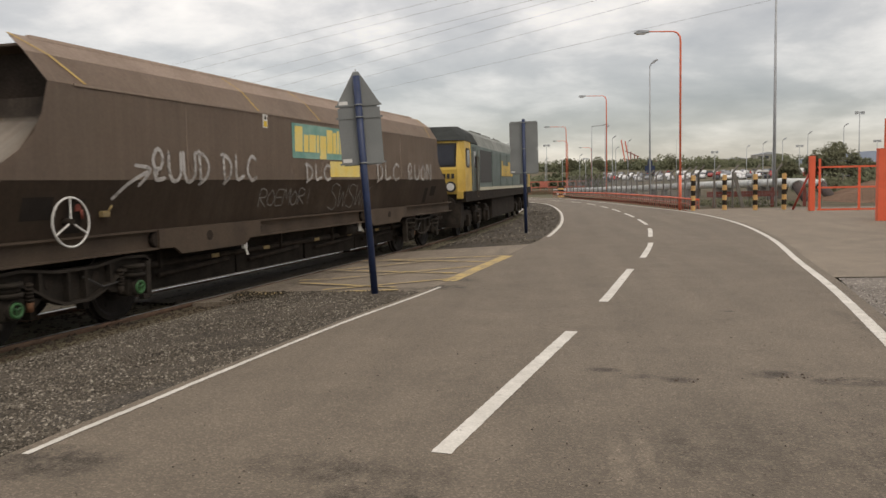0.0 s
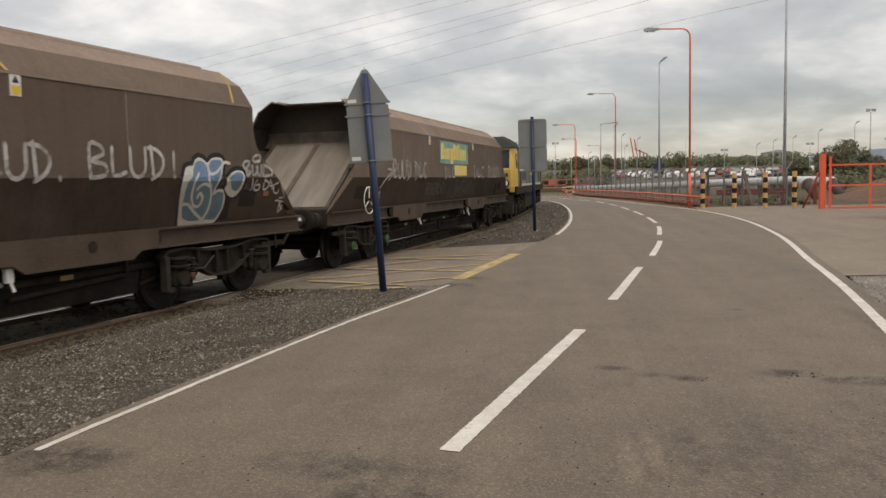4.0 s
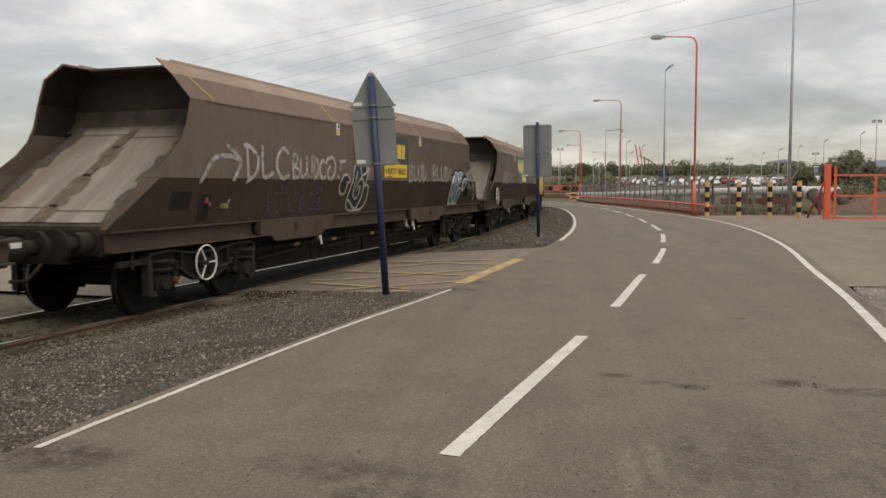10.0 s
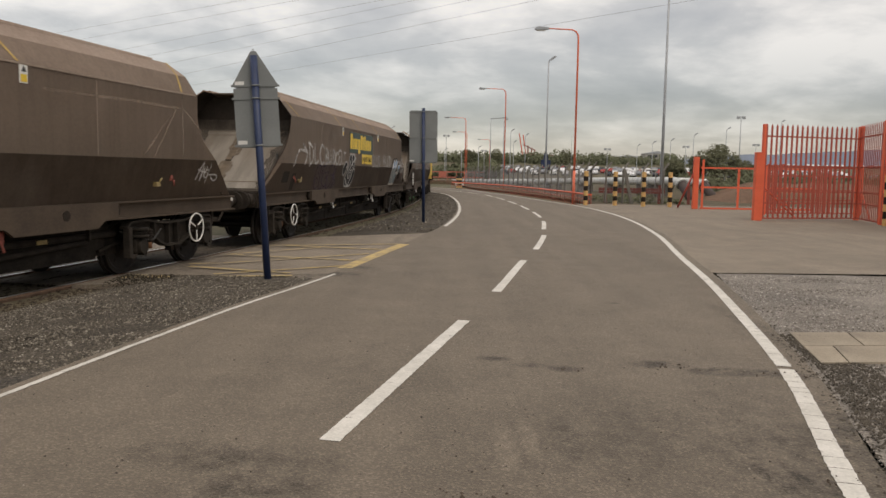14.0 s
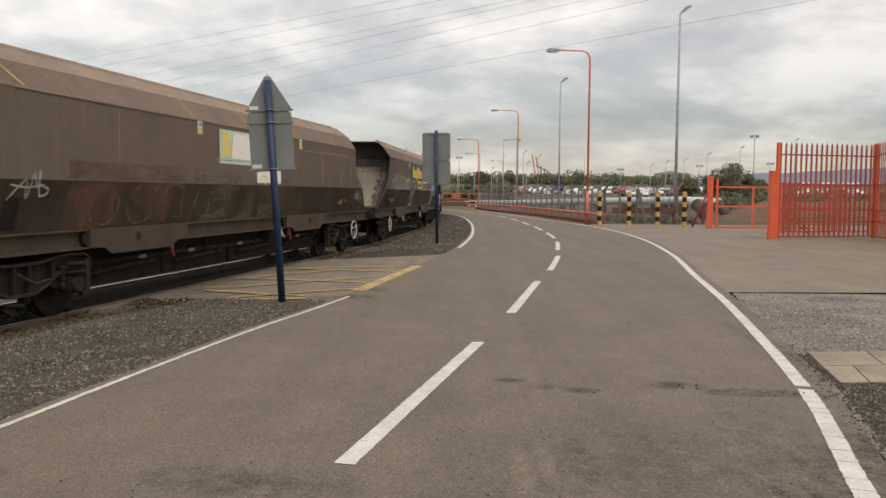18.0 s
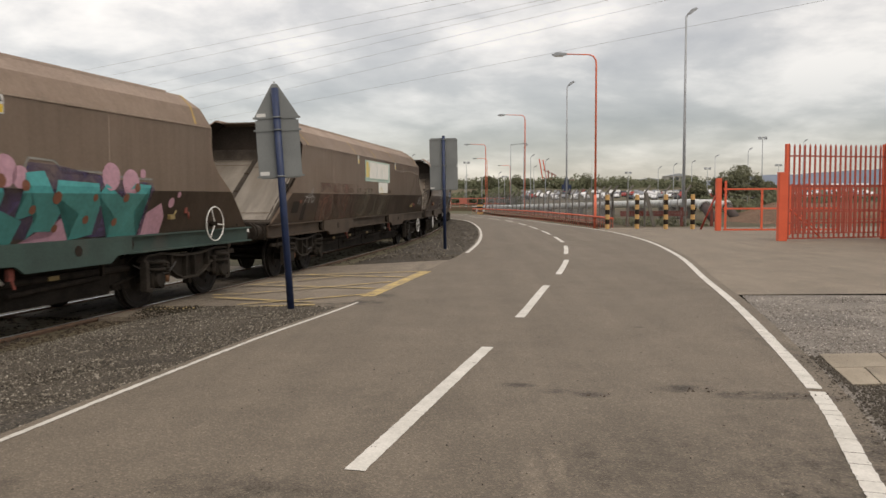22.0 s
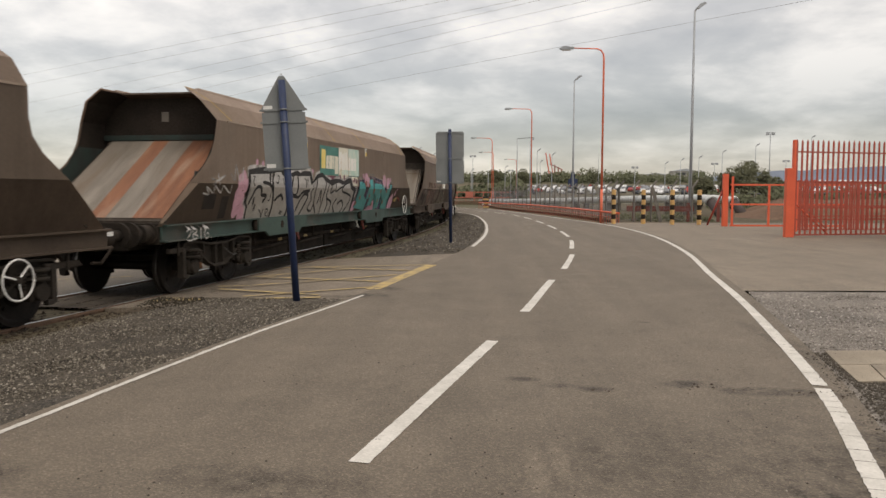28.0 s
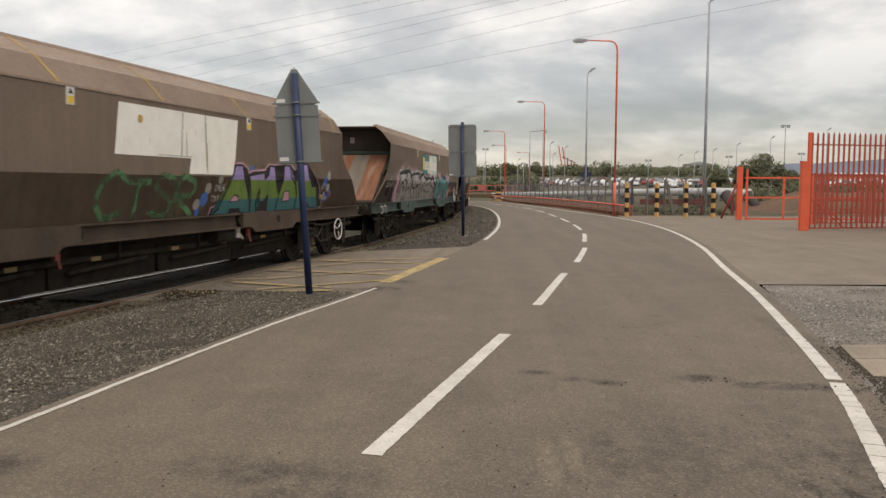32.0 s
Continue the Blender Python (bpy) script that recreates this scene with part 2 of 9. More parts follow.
M["glass"] = mat("dark_window_glass", (0.05, 0.056, 0.072), (0.04, 0.046, 0.06), 2, 0.08, bump=0, grain=0.02)
M["loco_green"] = mat("faded_green_livery", (0.11, 0.15, 0.135), (0.085, 0.12, 0.11), 1.5, 0.5, fine=30, grain=0.08)
M["loco_yellow"] = mat("warning_yellow", (0.64, 0.43, 0.08), (0.52, 0.35, 0.08), 2, 0.5, fine=30, grain=0.08, spots=(0.42, 0.27, 0.06))
M["loco_roof"] = mat("sooty_roof", (0.2, 0.21, 0.185), (0.12, 0.13, 0.115), 2, 0.7)
M["car_white"] = mat("car_white", (0.75, 0.75, 0.75), None, 1, 0.25, grain=0.02, bump=0)
M["car_grey"] = mat("car_grey", (0.28, 0.29, 0.31), None, 1, 0.25, grain=0.02, bump=0)
M["car_red"] = mat("car_red", (0.4, 0.04, 0.03), None, 1, 0.25, grain=0.02, bump=0)
M["car_dark"] = mat("car_dark", (0.03, 0.035, 0.045), None, 1, 0.25, grain=0.02, bump=0)
M["tyre"] = mat("tyre", (0.02, 0.02, 0.02), None, 5, 0.85)


def asphalt_mat(name, c1, c2, stains):
    """Worn asphalt: patchy tone, drawn-out wear, stone specks, and oily stains, broad dark patches and pale marks (x,
    y, half widths, depth) with ragged edges.
    """
    m = bpy.data.materials.new(name)
    m.use_nodes = True
    nt, links = m.node_tree.nodes, m.node_tree.links
    bsdf = nt["Principled BSDF"]
    tc = nt.new("ShaderNodeTexCoord")
    sep = nt.new("ShaderNodeSeparateXYZ")
    links.new(tc.outputs["Object"], sep.inputs[0])

    def op(kind, a, b=0.0, clamp=False):
        n = nt.new("ShaderNodeMath")
        n.operation, n.use_clamp = kind, clamp
        for i, v in enumerate((a, b)):
            if isinstance(v, (int, float)):
                n.inputs[i].default_value = v
            else:
                links.new(v, n.inputs[i])
        return n.outputs[0]

    def noisy(scale, detail, stretch=(1, 1, 1), rough=0.55):
        mp = nt.new("ShaderNodeMapping")
        mp.inputs["Scale"].default_value = stretch
        links.new(tc.outputs["Object"], mp.inputs[0])
        n = nt.new("ShaderNodeTexNoise")
        n.inputs["Scale"].default_value, n.inputs["Detail"].default_value, n.inputs["Roughness"].default_value = scale, detail, rough
        links.new(mp.outputs[0], n.inputs["Vector"])
        return n.outputs["Fac"]

    def span(v, a, b, c, d):
        r = nt.new("ShaderNodeMapRange")
        links.new(v, r.inputs[0])
        for i, q in enumerate((a, b, c, d)):
            r.inputs[i + 1].default_value = q
        return r.outputs[0]

    vor = nt.new("ShaderNodeTexVoronoi")
    vor.inputs["Scale"].default_value = 85
    links.new(tc.outputs["Object"], vor.inputs["Vector"])
    vs = nt.new("ShaderNodeSeparateColor")
    links.new(vor.outputs["Color"], vs.inputs[0])
    speck = span(op("POWER", vs.outputs[0], 4.0), 0, 1, 0.93, 1.6)
    speck2 = op("MULTIPLY", span(noisy(55, 4, rough=0.75), 0.3, 0.7, 0.8, 1.18), span(noisy(30, 3, rough=0.8), 0.68, 0.72, 1.0, 0.42))
    patch = span(noisy(1.4, 7, rough=0.66), 0.32, 0.68, 0.88, 1.1)
    wear = span(noisy(1.0, 5, (1.9, 0.1, 1)), 0.32, 0.68, 0.9, 1.09)
    tone = op("MULTIPLY", op("MULTIPLY", speck, speck2), op("MULTIPLY", patch, wear))
    mixer = nt.new("ShaderNodeMix")
    mixer.data_type = "RGBA"
    mixer.inputs[6].default_value, mixer.inputs[7].default_value = (*c1, 1), (*c2, 1)
    links.new(span(noisy(0.3, 5), 0.38, 0.62, 0, 1), mixer.inputs[0])
    mul = nt.new("ShaderNodeMix")
    mul.data_type, mul.blend_type = "RGBA", "MULTIPLY"
    mul.inputs[0].default_value = 1
    links.new(mixer.outputs[2], mul.inputs[6])
    rag = op("MULTIPLY", span(noisy(5, 9, (1.2, 0.9, 1), 0.8), 0.4, 0.62, 0, 1), span(noisy(45, 5, rough=0.8), 0.38, 0.6, 0.35, 1))
    total = None
    for x, y, rx, ry, k in stains:
        dx = op("DIVIDE", op("SUBTRACT", sep.outputs[0], x), rx)
        dy = op("DIVIDE", op("SUBTRACT", sep.outputs[1], y), ry)
        d = op("ADD", op("MULTIPLY", dx, dx), op("MULTIPLY", dy, dy))
        f = op("MULTIPLY", op("SUBTRACT", 1.0, d, True), k)
        total = f if total is None else op("ADD", total, f)
    if total is not None:
        mark = op("MULTIPLY", total, rag)
        tone = op("MULTIPLY", tone, op("SUBTRACT", 1.0, op("MINIMUM", mark, 0.72)))
    links.new(tone, mul.inputs[7])
    links.new(mul.outputs[2], bsdf.inputs["Base Color"])
    bsdf.inputs["Roughness"].default_value = 0.75
    bsdf.inputs["Specular IOR Level"].default_value = 0.28
    b = nt.new("ShaderNodeBump")
    b.inputs["Strength"].default_value, b.inputs["Distance"].default_value = 0.6, 0.006
    links.new(vor.outputs["Distance"], b.inputs["Height"])
    links.new(b.outputs[0], bsdf.inputs["Normal"])
    return m


# the last two broadly darken the near right of the road
STAINS_AND_DARKENING = ((0.38, 6.82, 0.2, 0.12, 1.3), (0.7, 6.6, 0.22, 0.1, 0.9), (0.98, 6.5, 0.2, 0.12, 1.4), (1.8, 6.72, 0.3, 0.17, 1.5), (2.3, 6.5, 0.45, 0.17, 1.3), (2.75, 6.45, 0.3, 0.2, 1.2), (2.05, 9.95, 0.12, 0.07, 1.6),
          (1.9, 4.1, 0.25, 0.2, 1.0), (-3.0, 4.3, 0.5, 0.35, 1.4), (-1.45, 4.35, 0.45, 0.28, 0.75), (-0.95, 4.2, 0.5, 0.4, 0.8), (-0.95, 3.8, 0.6, 0.3, 0.8), (2.2, 4.1, 0.8, 1.0, 0.4), (3.4, 6.95, 0.14, 1.0, 0.9), (2.78, 5.05, 0.2, 0.8, 0.9), (-1.75, 12.3, 0.5, 0.35, 1.5), (-1.5, 13.2, 0.3, 0.3, 1.0), (0.36, 4.6, 0.09, 0.5, -1.1), (0.5, 4.75, 0.07, 0.45, -1.0), (0.72, 4.75, 0.1, 0.6, 0.4),
          (1.97, 4.35, 0.05, 0.5, -0.5), (1.84, 4.3, 0.04, 0.5, -0.4), (1.75, 4.25, 0.05, 0.5, 0.5), (-0.6, 6.2, 0.5, 1.6, 0.25), (1.1, 5.3, 0.5, 1.2, 0.25), (2.62, 4.6, 0.2, 1.4, 0.7), (3.3, 8.4, 0.18, 2.2, 0.6), (1.3, 4.5, 2.0, 1.1, 0.42), (2.2, 5.3, 0.9, 1.2, 0.38))
M["asphalt"] = asphalt_mat("asphalt", (0.151, 0.1235, 0.094), (0.137, 0.112, 0.085), STAINS_AND_DARKENING)
M["apron"] = asphalt_mat("worn_asphalt", (0.205, 0.169, 0.129), (0.18, 0.148, 0.114), ((-2.0, 12.25, 0.9, 0.3, 1.5), (-3.4, 12.0, 1.6, 0.16, 1.3), (-4.6, 14.5, 0.5, 3.0, 0.8), (-1.2, 18.5, 0.2, 2.0, 0.8)))
M["gravel"] = mat("gravel", (0.085, 0.072, 0.057), (0.055, 0.047, 0.038), 1.4, 0.95, fine=45, grain=0.75, bump=1.0, spots=(0.065, 0.058, 0.05), spec=0.15)
M["brown_roof"] = mat("dusty_wagon_roof", (0.43, 0.332, 0.27), (0.37, 0.284, 0.23), 1.3, 0.85, fine=25, grain=0.12, bump=0.05, spots=(0.38, 0.305, 0.255), spec=0.3)


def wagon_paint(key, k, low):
    """The three browns of one wagon, slope shade put into the lower; k, low: brightness of its upper and lower brown.
    """
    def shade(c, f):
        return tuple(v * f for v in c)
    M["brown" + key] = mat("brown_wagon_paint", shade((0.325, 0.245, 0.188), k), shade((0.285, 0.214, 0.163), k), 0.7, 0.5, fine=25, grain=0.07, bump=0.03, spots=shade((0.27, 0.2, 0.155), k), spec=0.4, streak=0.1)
    # lower brown darkened further by the shade of the inward slope
    M["brown_low" + key] = mat("shaded_brown_wagon_paint", shade((0.092, 0.066, 0.048), low), shade((0.074, 0.053, 0.039), low), 1.2, 0.55, fine=25, grain=0.1, bump=0.04, spots=shade((0.11, 0.083, 0.064), low), spec=0.3, streak=0.16)
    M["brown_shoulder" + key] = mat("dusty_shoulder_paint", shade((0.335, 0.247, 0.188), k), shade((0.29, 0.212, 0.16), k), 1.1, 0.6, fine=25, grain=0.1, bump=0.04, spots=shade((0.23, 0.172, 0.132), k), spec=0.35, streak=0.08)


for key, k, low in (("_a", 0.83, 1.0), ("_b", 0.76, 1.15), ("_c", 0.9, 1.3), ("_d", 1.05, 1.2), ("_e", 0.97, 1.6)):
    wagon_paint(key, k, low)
M["green_cap"] = mat("bright_green_paint", (0.03, 0.13, 0.035), (0.016, 0.06, 0.02), 12, 0.6, fine=60, grain=0.2)
M["dust_slope"] = mat("coal_dusted_steel", (0.065, 0.052, 0.041), (0.035, 0.028, 0.022), 2.5, 0.85, fine=30, grain=0.2, spec=0.2, streak=0.2)
M["gravel_pale"] = mat("pale_gravel", (0.21, 0.185, 0.157), (0.14, 0.121, 0.101), 1.1, 0.95, fine=45, grain=0.7, bump=1.0, spots=(0.12, 0.105, 0.09))
M["bare_brown"] = mat("dusty_brown_lining", (0.125, 0.09, 0.067), (0.09, 0.064, 0.048), 2.0, 0.8, fine=30, grain=0.15)
M["white_line"] = mat("white_road_paint", (0.62, 0.59, 0.535), (0.5, 0.475, 0.425), 4, 0.75, fine=55, grain=0.12, bump=0.2)


def worn_through(m, scale, lo, hi, under):
    """Lets the asphalt show where paint has worn off."""
    nt, links = m.node_tree.nodes, m.node_tree.links
    bsdf = nt["Principled BSDF"]
    old = bsdf.inputs["Base Color"].links[0].from_socket
    tc = nt.new("ShaderNodeTexCoord")
    n = nt.new("ShaderNodeTexNoise")
    n.inputs["Scale"].default_value, n.inputs["Detail"].default_value, n.inputs["Roughness"].default_value = scale, 8, 0.7
    links.new(tc.outputs["Object"], n.inputs["Vector"])
    r = nt.new("ShaderNodeMapRange")
    r.inputs[1].default_value, r.inputs[2].default_value = lo, hi
    links.new(n.outputs["Fac"], r.inputs[0])
    x = nt.new("ShaderNodeMix")
    x.data_type = "RGBA"
    links.new(r.outputs[0], x.inputs[0])
    links.new(old, x.inputs[6])
    x.inputs[7].default_value = (*under, 1)
    links.new(x.outputs[2], bsdf.inputs["Base Color"])


worn_through(M["white_line"], 6.0, 0.6, 0.68, (0.16, 0.14, 0.12))
worn_through(M["yellow_line"], 5.0, 0.5, 0.66, (0.15, 0.13, 0.11))


# ---- mesh helpers ----
def part(name, bm, material, parent=None, label=""):
    me = bpy.data.meshes.new(name)
    bm.to_mesh(me)
    bm.free()
    me.materials.append(M[material] if isinstance(material, str) else material)
    ob = new(name, me)
    if parent:
        ob.parent = parent
    if label:
        tagged(ob, label)
    return ob


def box(bm, x0, x1, y0, y1, z0, z1, bevel=0.0):
    vs = [bm.verts.new((x, y, z)) for x in (x0, x1) for y in (y0, y1) for z in (z0, z1)]
    fs = [bm.faces.new([vs[i] for i in q]) for q in ((0, 1, 3, 2), (4, 6, 7, 5), (0, 4, 5, 1), (2, 3, 7, 6), (0, 2, 6, 4), (1, 5, 7, 3))]
    if bevel:
        es = list({e for f in fs for e in f.edges})
        bmesh.ops.bevel(bm, geom=es, offset=bevel, segments=2, affect="EDGES", profile=0.6)
    return bm


def tube(bm, pts, r, n=10, close=True, r1=None):
    """A round bar along points; r1: the radius at its end."""
    pts = [Vector(p) for p in pts]
    rings = []
    side = None
    for i, p in enumerate(pts):
        a, b = pts[max(0, i - 1)], pts[min(len(pts) - 1, i + 1)]
        d = (b - a).normalized()
        if side is None:
            side = d.orthogonal().normalized()
        side = (side - d * side.dot(d)).normalized()
        other = d.cross(side)
        rad = r if r1 is None else r + (r1 - r) * i / (len(pts) - 1)
        rings.append([bm.verts.new(p + (side * math.cos(k * math.tau / n) + other * math.sin(k * math.tau / n)) * rad) for k in range(n)])
    for a, b in zip(rings, rings[1:]):
        for k in range(n):
            f = bm.faces.new((a[k], a[(k + 1) % n], b[(k + 1) % n], b[k]))
            f.smooth = n > 7
    if close:
        bm.faces.new(rings[0][::-1])
        bm.faces.new(rings[-1])
    return bm


def prism(bm, outline, y0, y1, flip=False):
    """A plate: an outline in x and z with depth along y."""
    a = [bm.verts.new((x, y0, z)) for x, z in outline]
    b = [bm.verts.new((x, y1, z)) for x, z in outline]
    bm.faces.new(a)
    bm.faces.new(b[::-1])
    for i in range(len(a)):
        j = (i + 1) % len(a)
        bm.faces.new((a[j], a[i], b[i], b[j]))
    bmesh.ops.recalc_face_normals(bm, faces=bm.faces[:])
    return bm


def ring(bm, c, r, tr, axis="y", n=28, k=8):
    """A hoop of bar radius tr about c."""
    vs = []
    for i in range(n):
        a = i * math.tau / n
        row = []
        for j in range(k):
            b = j * math.tau / k
            rr = r + tr * math.cos(b)
            p = (rr * math.cos(a), tr * math.sin(b), rr * math.sin(a))
            row.append(bm.verts.new((c[0] + p[0], c[1] + p[1], c[2] + p[2])))
        vs.append(row)
    for i in range(n):
        for j in range(k):
            f = bm.faces.new((vs[i][j], vs[i][(j + 1) % k], vs[(i + 1) % n][(j + 1) % k], vs[(i + 1) % n][j]))
            f.smooth = True
    return bm


def disc(bm, c, r, y0, y1, n=28):
    return tube(bm, ((c[0], y0, c[1]), (c[0], y1, c[1])), r, n)


def empty(name, m=None):
    ob = new(name)
    if m is not None:
        ob.matrix_basis = m
    return ob


def spline(pts, step=0.5):
    """A smooth line through points, about a step apart."""
    P = [np.array(p, float) for p in pts]
    P = [2 * P[0] - P[1]] + P + [2 * P[-1] - P[-2]]
    out = []
    for i in range(1, len(P) - 2):
        n = max(2, int(np.linalg.norm(P[i + 1] - P[i]) / step))
        for k in range(n):
            t = k / n
            out.append(0.5 * ((2 * P[i]) + (P[i + 1] - P[i - 1]) * t + (2 * P[i - 1] - 5 * P[i] + 4 * P[i + 1] - P[i + 2]) * t * t
                              + (3 * P[i] - P[i - 1] - 3 * P[i + 1] + P[i + 2]) * t ** 3))
    out.append(P[-2])
    return np.array(out)


def offset(line, d):
    """A line shifted to its right by d."""
    t = np.gradient(line, axis=0)
    t /= np.linalg.norm(t, axis=1)[:, None]
    return line + d * np.stack([t[:, 1], -t[:, 0]], 1)


def strip(bm, left, right, z0, z1=None):
    """A sheet between two lines of equal length; z0 and z1: heights of its left and right edge."""
    z1 = z0 if z1 is None else z1
    a = [bm.verts.new((*p, z0)) for p in left]
    b = [bm.verts.new((*p, z1)) for p in right]
    for i in range(len(a) - 1):
        bm.faces.new((a[i], b[i], b[i + 1], a[i + 1]))
    return bm


def resample(line, n):
    d = np.concatenate([[0], np.cumsum(np.linalg.norm(np.diff(line, axis=0), axis=1))])
    s = np.linspace(0, d[-1], n)
    return np.stack([np.interp(s, d, line[:, 0]), np.interp(s, d, line[:, 1])], 1)


# ---- the railway line ----
RAIL_Z = -0.07
DROP = 0.06
RAIL_TOP = RAIL_Z - DROP


def track(s):
    """The middle of the track s metres along it, and its heading clockwise from y."""
    x, y, th = -4.991, 19.391, 0.15437
    n = max(1, int(abs(s) * 2))
    d = s / n
    for i in range(n):
        q = d * (i + 0.5)
        k = -0.0046959 - 0.00018856 * min(2, q) if q > -30 else 0.0
        th += k * d / 2
        x, y = x + d * math.sin(th), y + d * math.cos(th)
        th += k * d / 2
    return x, y, th


def train_at(t):
    """How far the train has gone at t seconds; it slowly gathers speed."""
    u = t - 16
    late = np.interp(t, (0, 2, 4, 6, 8, 10, 12, 14, 16, 20, 24, 28, 30, 32), (0.13, 0.06, 0.01, 0.05, 0.08, -0.01, -0.13, -0.18, -0.18, -0.1, -0.12, -0.05, 0.13, 0.38))
    return float(late) + 9.028e-07 * u ** 5 - 5.41214e-06 * u ** 4 - 0.000174668 * u ** 3 + 0.00834689 * u ** 2 + 2.19617 * u + 4.4445


def on_track(s, half):
    ax, ay, _ = track(s - half)
    bx, by, _ = track(s + half)
    return pose((ax + bx) / 2, (ay + by) / 2, RAIL_Z, 0, 0, math.degrees(math.atan2(by - ay, bx - ax)))


TRACK = np.array([track(s)[:2] for s in np.arange(-60, 74.1, 1.0)])

# ---- ground and road ----
bm = bmesh.new()
bmesh.ops.create_grid(bm, x_segments=40, y_segments=40, size=3500)
for v in bm.verts:
    v.co.z = -0.2
tagged(part("ground", bm, "ground"), "brown rough grass and earth reaching the horizon", "ground", kind="structure")

LEFT = spline(((-5.6, -14), (-4.3, -4), (-3.5, 2), (-3.24, 4.42), (-3.08, 5.48), (-2.86, 6.86), (-2.47, 9.05), (-2.1, 10.67), (-1.84, 11.87), (-1.45, 14),
               (-0.95, 17.4), (-0.45, 21), (-0.16, 23.27), (0.27, 29.4), (0.45, 36.5), (0.38, 45.2), (-0.15, 56), (-1.4, 63.3), (-5, 76), (-12, 95), (-25, 120)))
CENTRE = spline(((-4.2, -14), (-2.6, -4), (-1.2, 2.2), (-0.69, 4.62), (0.18, 8.59), (0.65, 10.74), (1.35, 14.55), (1.81, 16.76), (2.44, 20.62), (2.67, 22.68), (3.13, 26.69),
                 (3.4, 31), (3.5, 37.5), (3.35, 45.5), (3.0, 52.4), (2.2, 60.2), (0, 70), (-4.5, 82), (-12, 98), (-24, 122)), 0.25)
RIGHT = spline(((-2.6, -14), (0.03, -4), (1.63, 2), (2.1, 4), (2.36, 4.91), (2.84, 6.61), (3.47, 9.59), (4.03, 12.5), (4.62, 16), (5.67, 22), (6.47, 29.1), (6.68, 35.7),
                (6.35, 41.8), (5.5, 48), (4.48, 55.6), (2.98, 65.7), (1.3, 75.3), (-2, 84), (-9, 100), (-22, 124)))
bm = bmesh.new()
strip(bm, resample(offset(LEFT, -0.12), 220), resample(offset(RIGHT, 0.22), 220), 0.0)
tagged(part("road", bm, "asphalt"), "worn grey-brown asphalt road bending left beside the railway", "road", kind="structure")
# level crossing apron down to the rails
near = np.array([track(s)[:2] for s in np.linspace(-7.75, 1.2, 18)])
far_side = np.array([(-1.72 + 1.15 * k / 17, 11.95 + 9.05 * k / 17) for k in range(18)])
bm = bmesh.new()
strip(bm, offset(near, -9.0), offset(near, -0.85), RAIL_TOP - 0.012)
strip(bm, offset(near, 0.8), far_side, RAIL_TOP - 0.012, -0.004)
for i in (0, -1):
    a_, b_ = (*offset(near, 0.8)[i], RAIL_TOP - 0.012), (*far_side[i], -0.004)
    bm.faces.new([bm.verts.new(q) for q in (a_, b_, (b_[0], b_[1], -0.4), (a_[0], a_[1], -0.4))])
tagged(part("pavement", bm, "apron"), "worn asphalt level crossing between road and rails", "crossing", kind="structure")
bm = bmesh.new()
nb = resample(near, 38)
for j in range(6):
    strip(bm, offset(nb, -0.64 + j * 0.214), offset(nb, -0.64 + j * 0.214 + 0.205), RAIL_TOP - 0.02 - 0.006 * (j % 2))
tagged(part("crossing_deck", bm, "deck"), "dark brown deck between the rails of the crossing", "crossing", kind="structure")
# side road to the gate
bm = bmesh.new()
side_l = np.array([(3.9, 13.35), (4.4, 16), (5.3, 22), (6.2, 29), (6.4, 35.7), (6.9, 43.8)])
side_r = np.array([(60, 16.6), (60, 20), (60, 26), (60, 32), (60, 38), (60, 46.6)])
strip(bm, side_l, side_r, -0.006)
tagged(part("side_road", bm, "apron"), "wide grey asphalt turning in front of the gates", "road", kind="structure")

# road markings
bm = bmesh.new()
i0 = int(np.argmin(abs(LEFT[:, 1] - 4.42)))
i1 = int(np.argmin(abs(LEFT[:, 1] - 12.1)))
rp = random.Random(23)


def ragged_strip(bm, mid, half, jag, step=0.05):
    """A painted stripe whose edges are a little uneven."""
    n = max(3, int(np.linalg.norm(np.diff(mid, axis=0), axis=1).sum() / step))
    line = resample(mid, n)
    l, r = offset(line, -half), offset(line, half)
    jl, jr = (np.array([rp.uniform(-jag, jag) for _ in range(n)]) for _ in range(2))
    d = (r - l) / (2 * half)
    return strip(bm, l + d * jl[:, None], r + d * jr[:, None], 0.005)


q0 = i0
while q0 < i1 - 1:
    q1 = min(i1, q0 + rp.choice((2, 3, 3, 4)))
    seg = LEFT[q0:q1 + 1].copy()
    seg[-1] += (seg[-2] - seg[-1]) * 0.012
    ragged_strip(bm, seg, 0.028, 0.005)
    q0 = q1
i2, i3 = int(np.argmin(abs(LEFT[:, 1] - 23.5))), int(np.argmin(abs(LEFT[:, 1] - 90)))
strip(bm, offset(LEFT, -0.055)[i2:i3], offset(LEFT, 0.055)[i2:i3], 0.005)
tagged(part("edge_line_west", bm, "white_line"), "white painted road edge line, broken at the crossing", "road marking", kind="structure")
bm = bmesh.new()
i3 = int(np.argmin(abs(RIGHT[:, 1] - 95)))
# cracked across and ragged at the edges where it lies near; unbroken further on
rp = random.Random(17)
cr_ = np.concatenate([[0], np.cumsum(np.linalg.norm(np.diff(RIGHT, axis=0), axis=1))])
RL_, RR_ = offset(RIGHT, -0.064), offset(RIGHT, 0.064)


def across(line, q):
    return np.array([np.interp(q, cr_, line[:, 0]), np.interp(q, cr_, line[:, 1])])


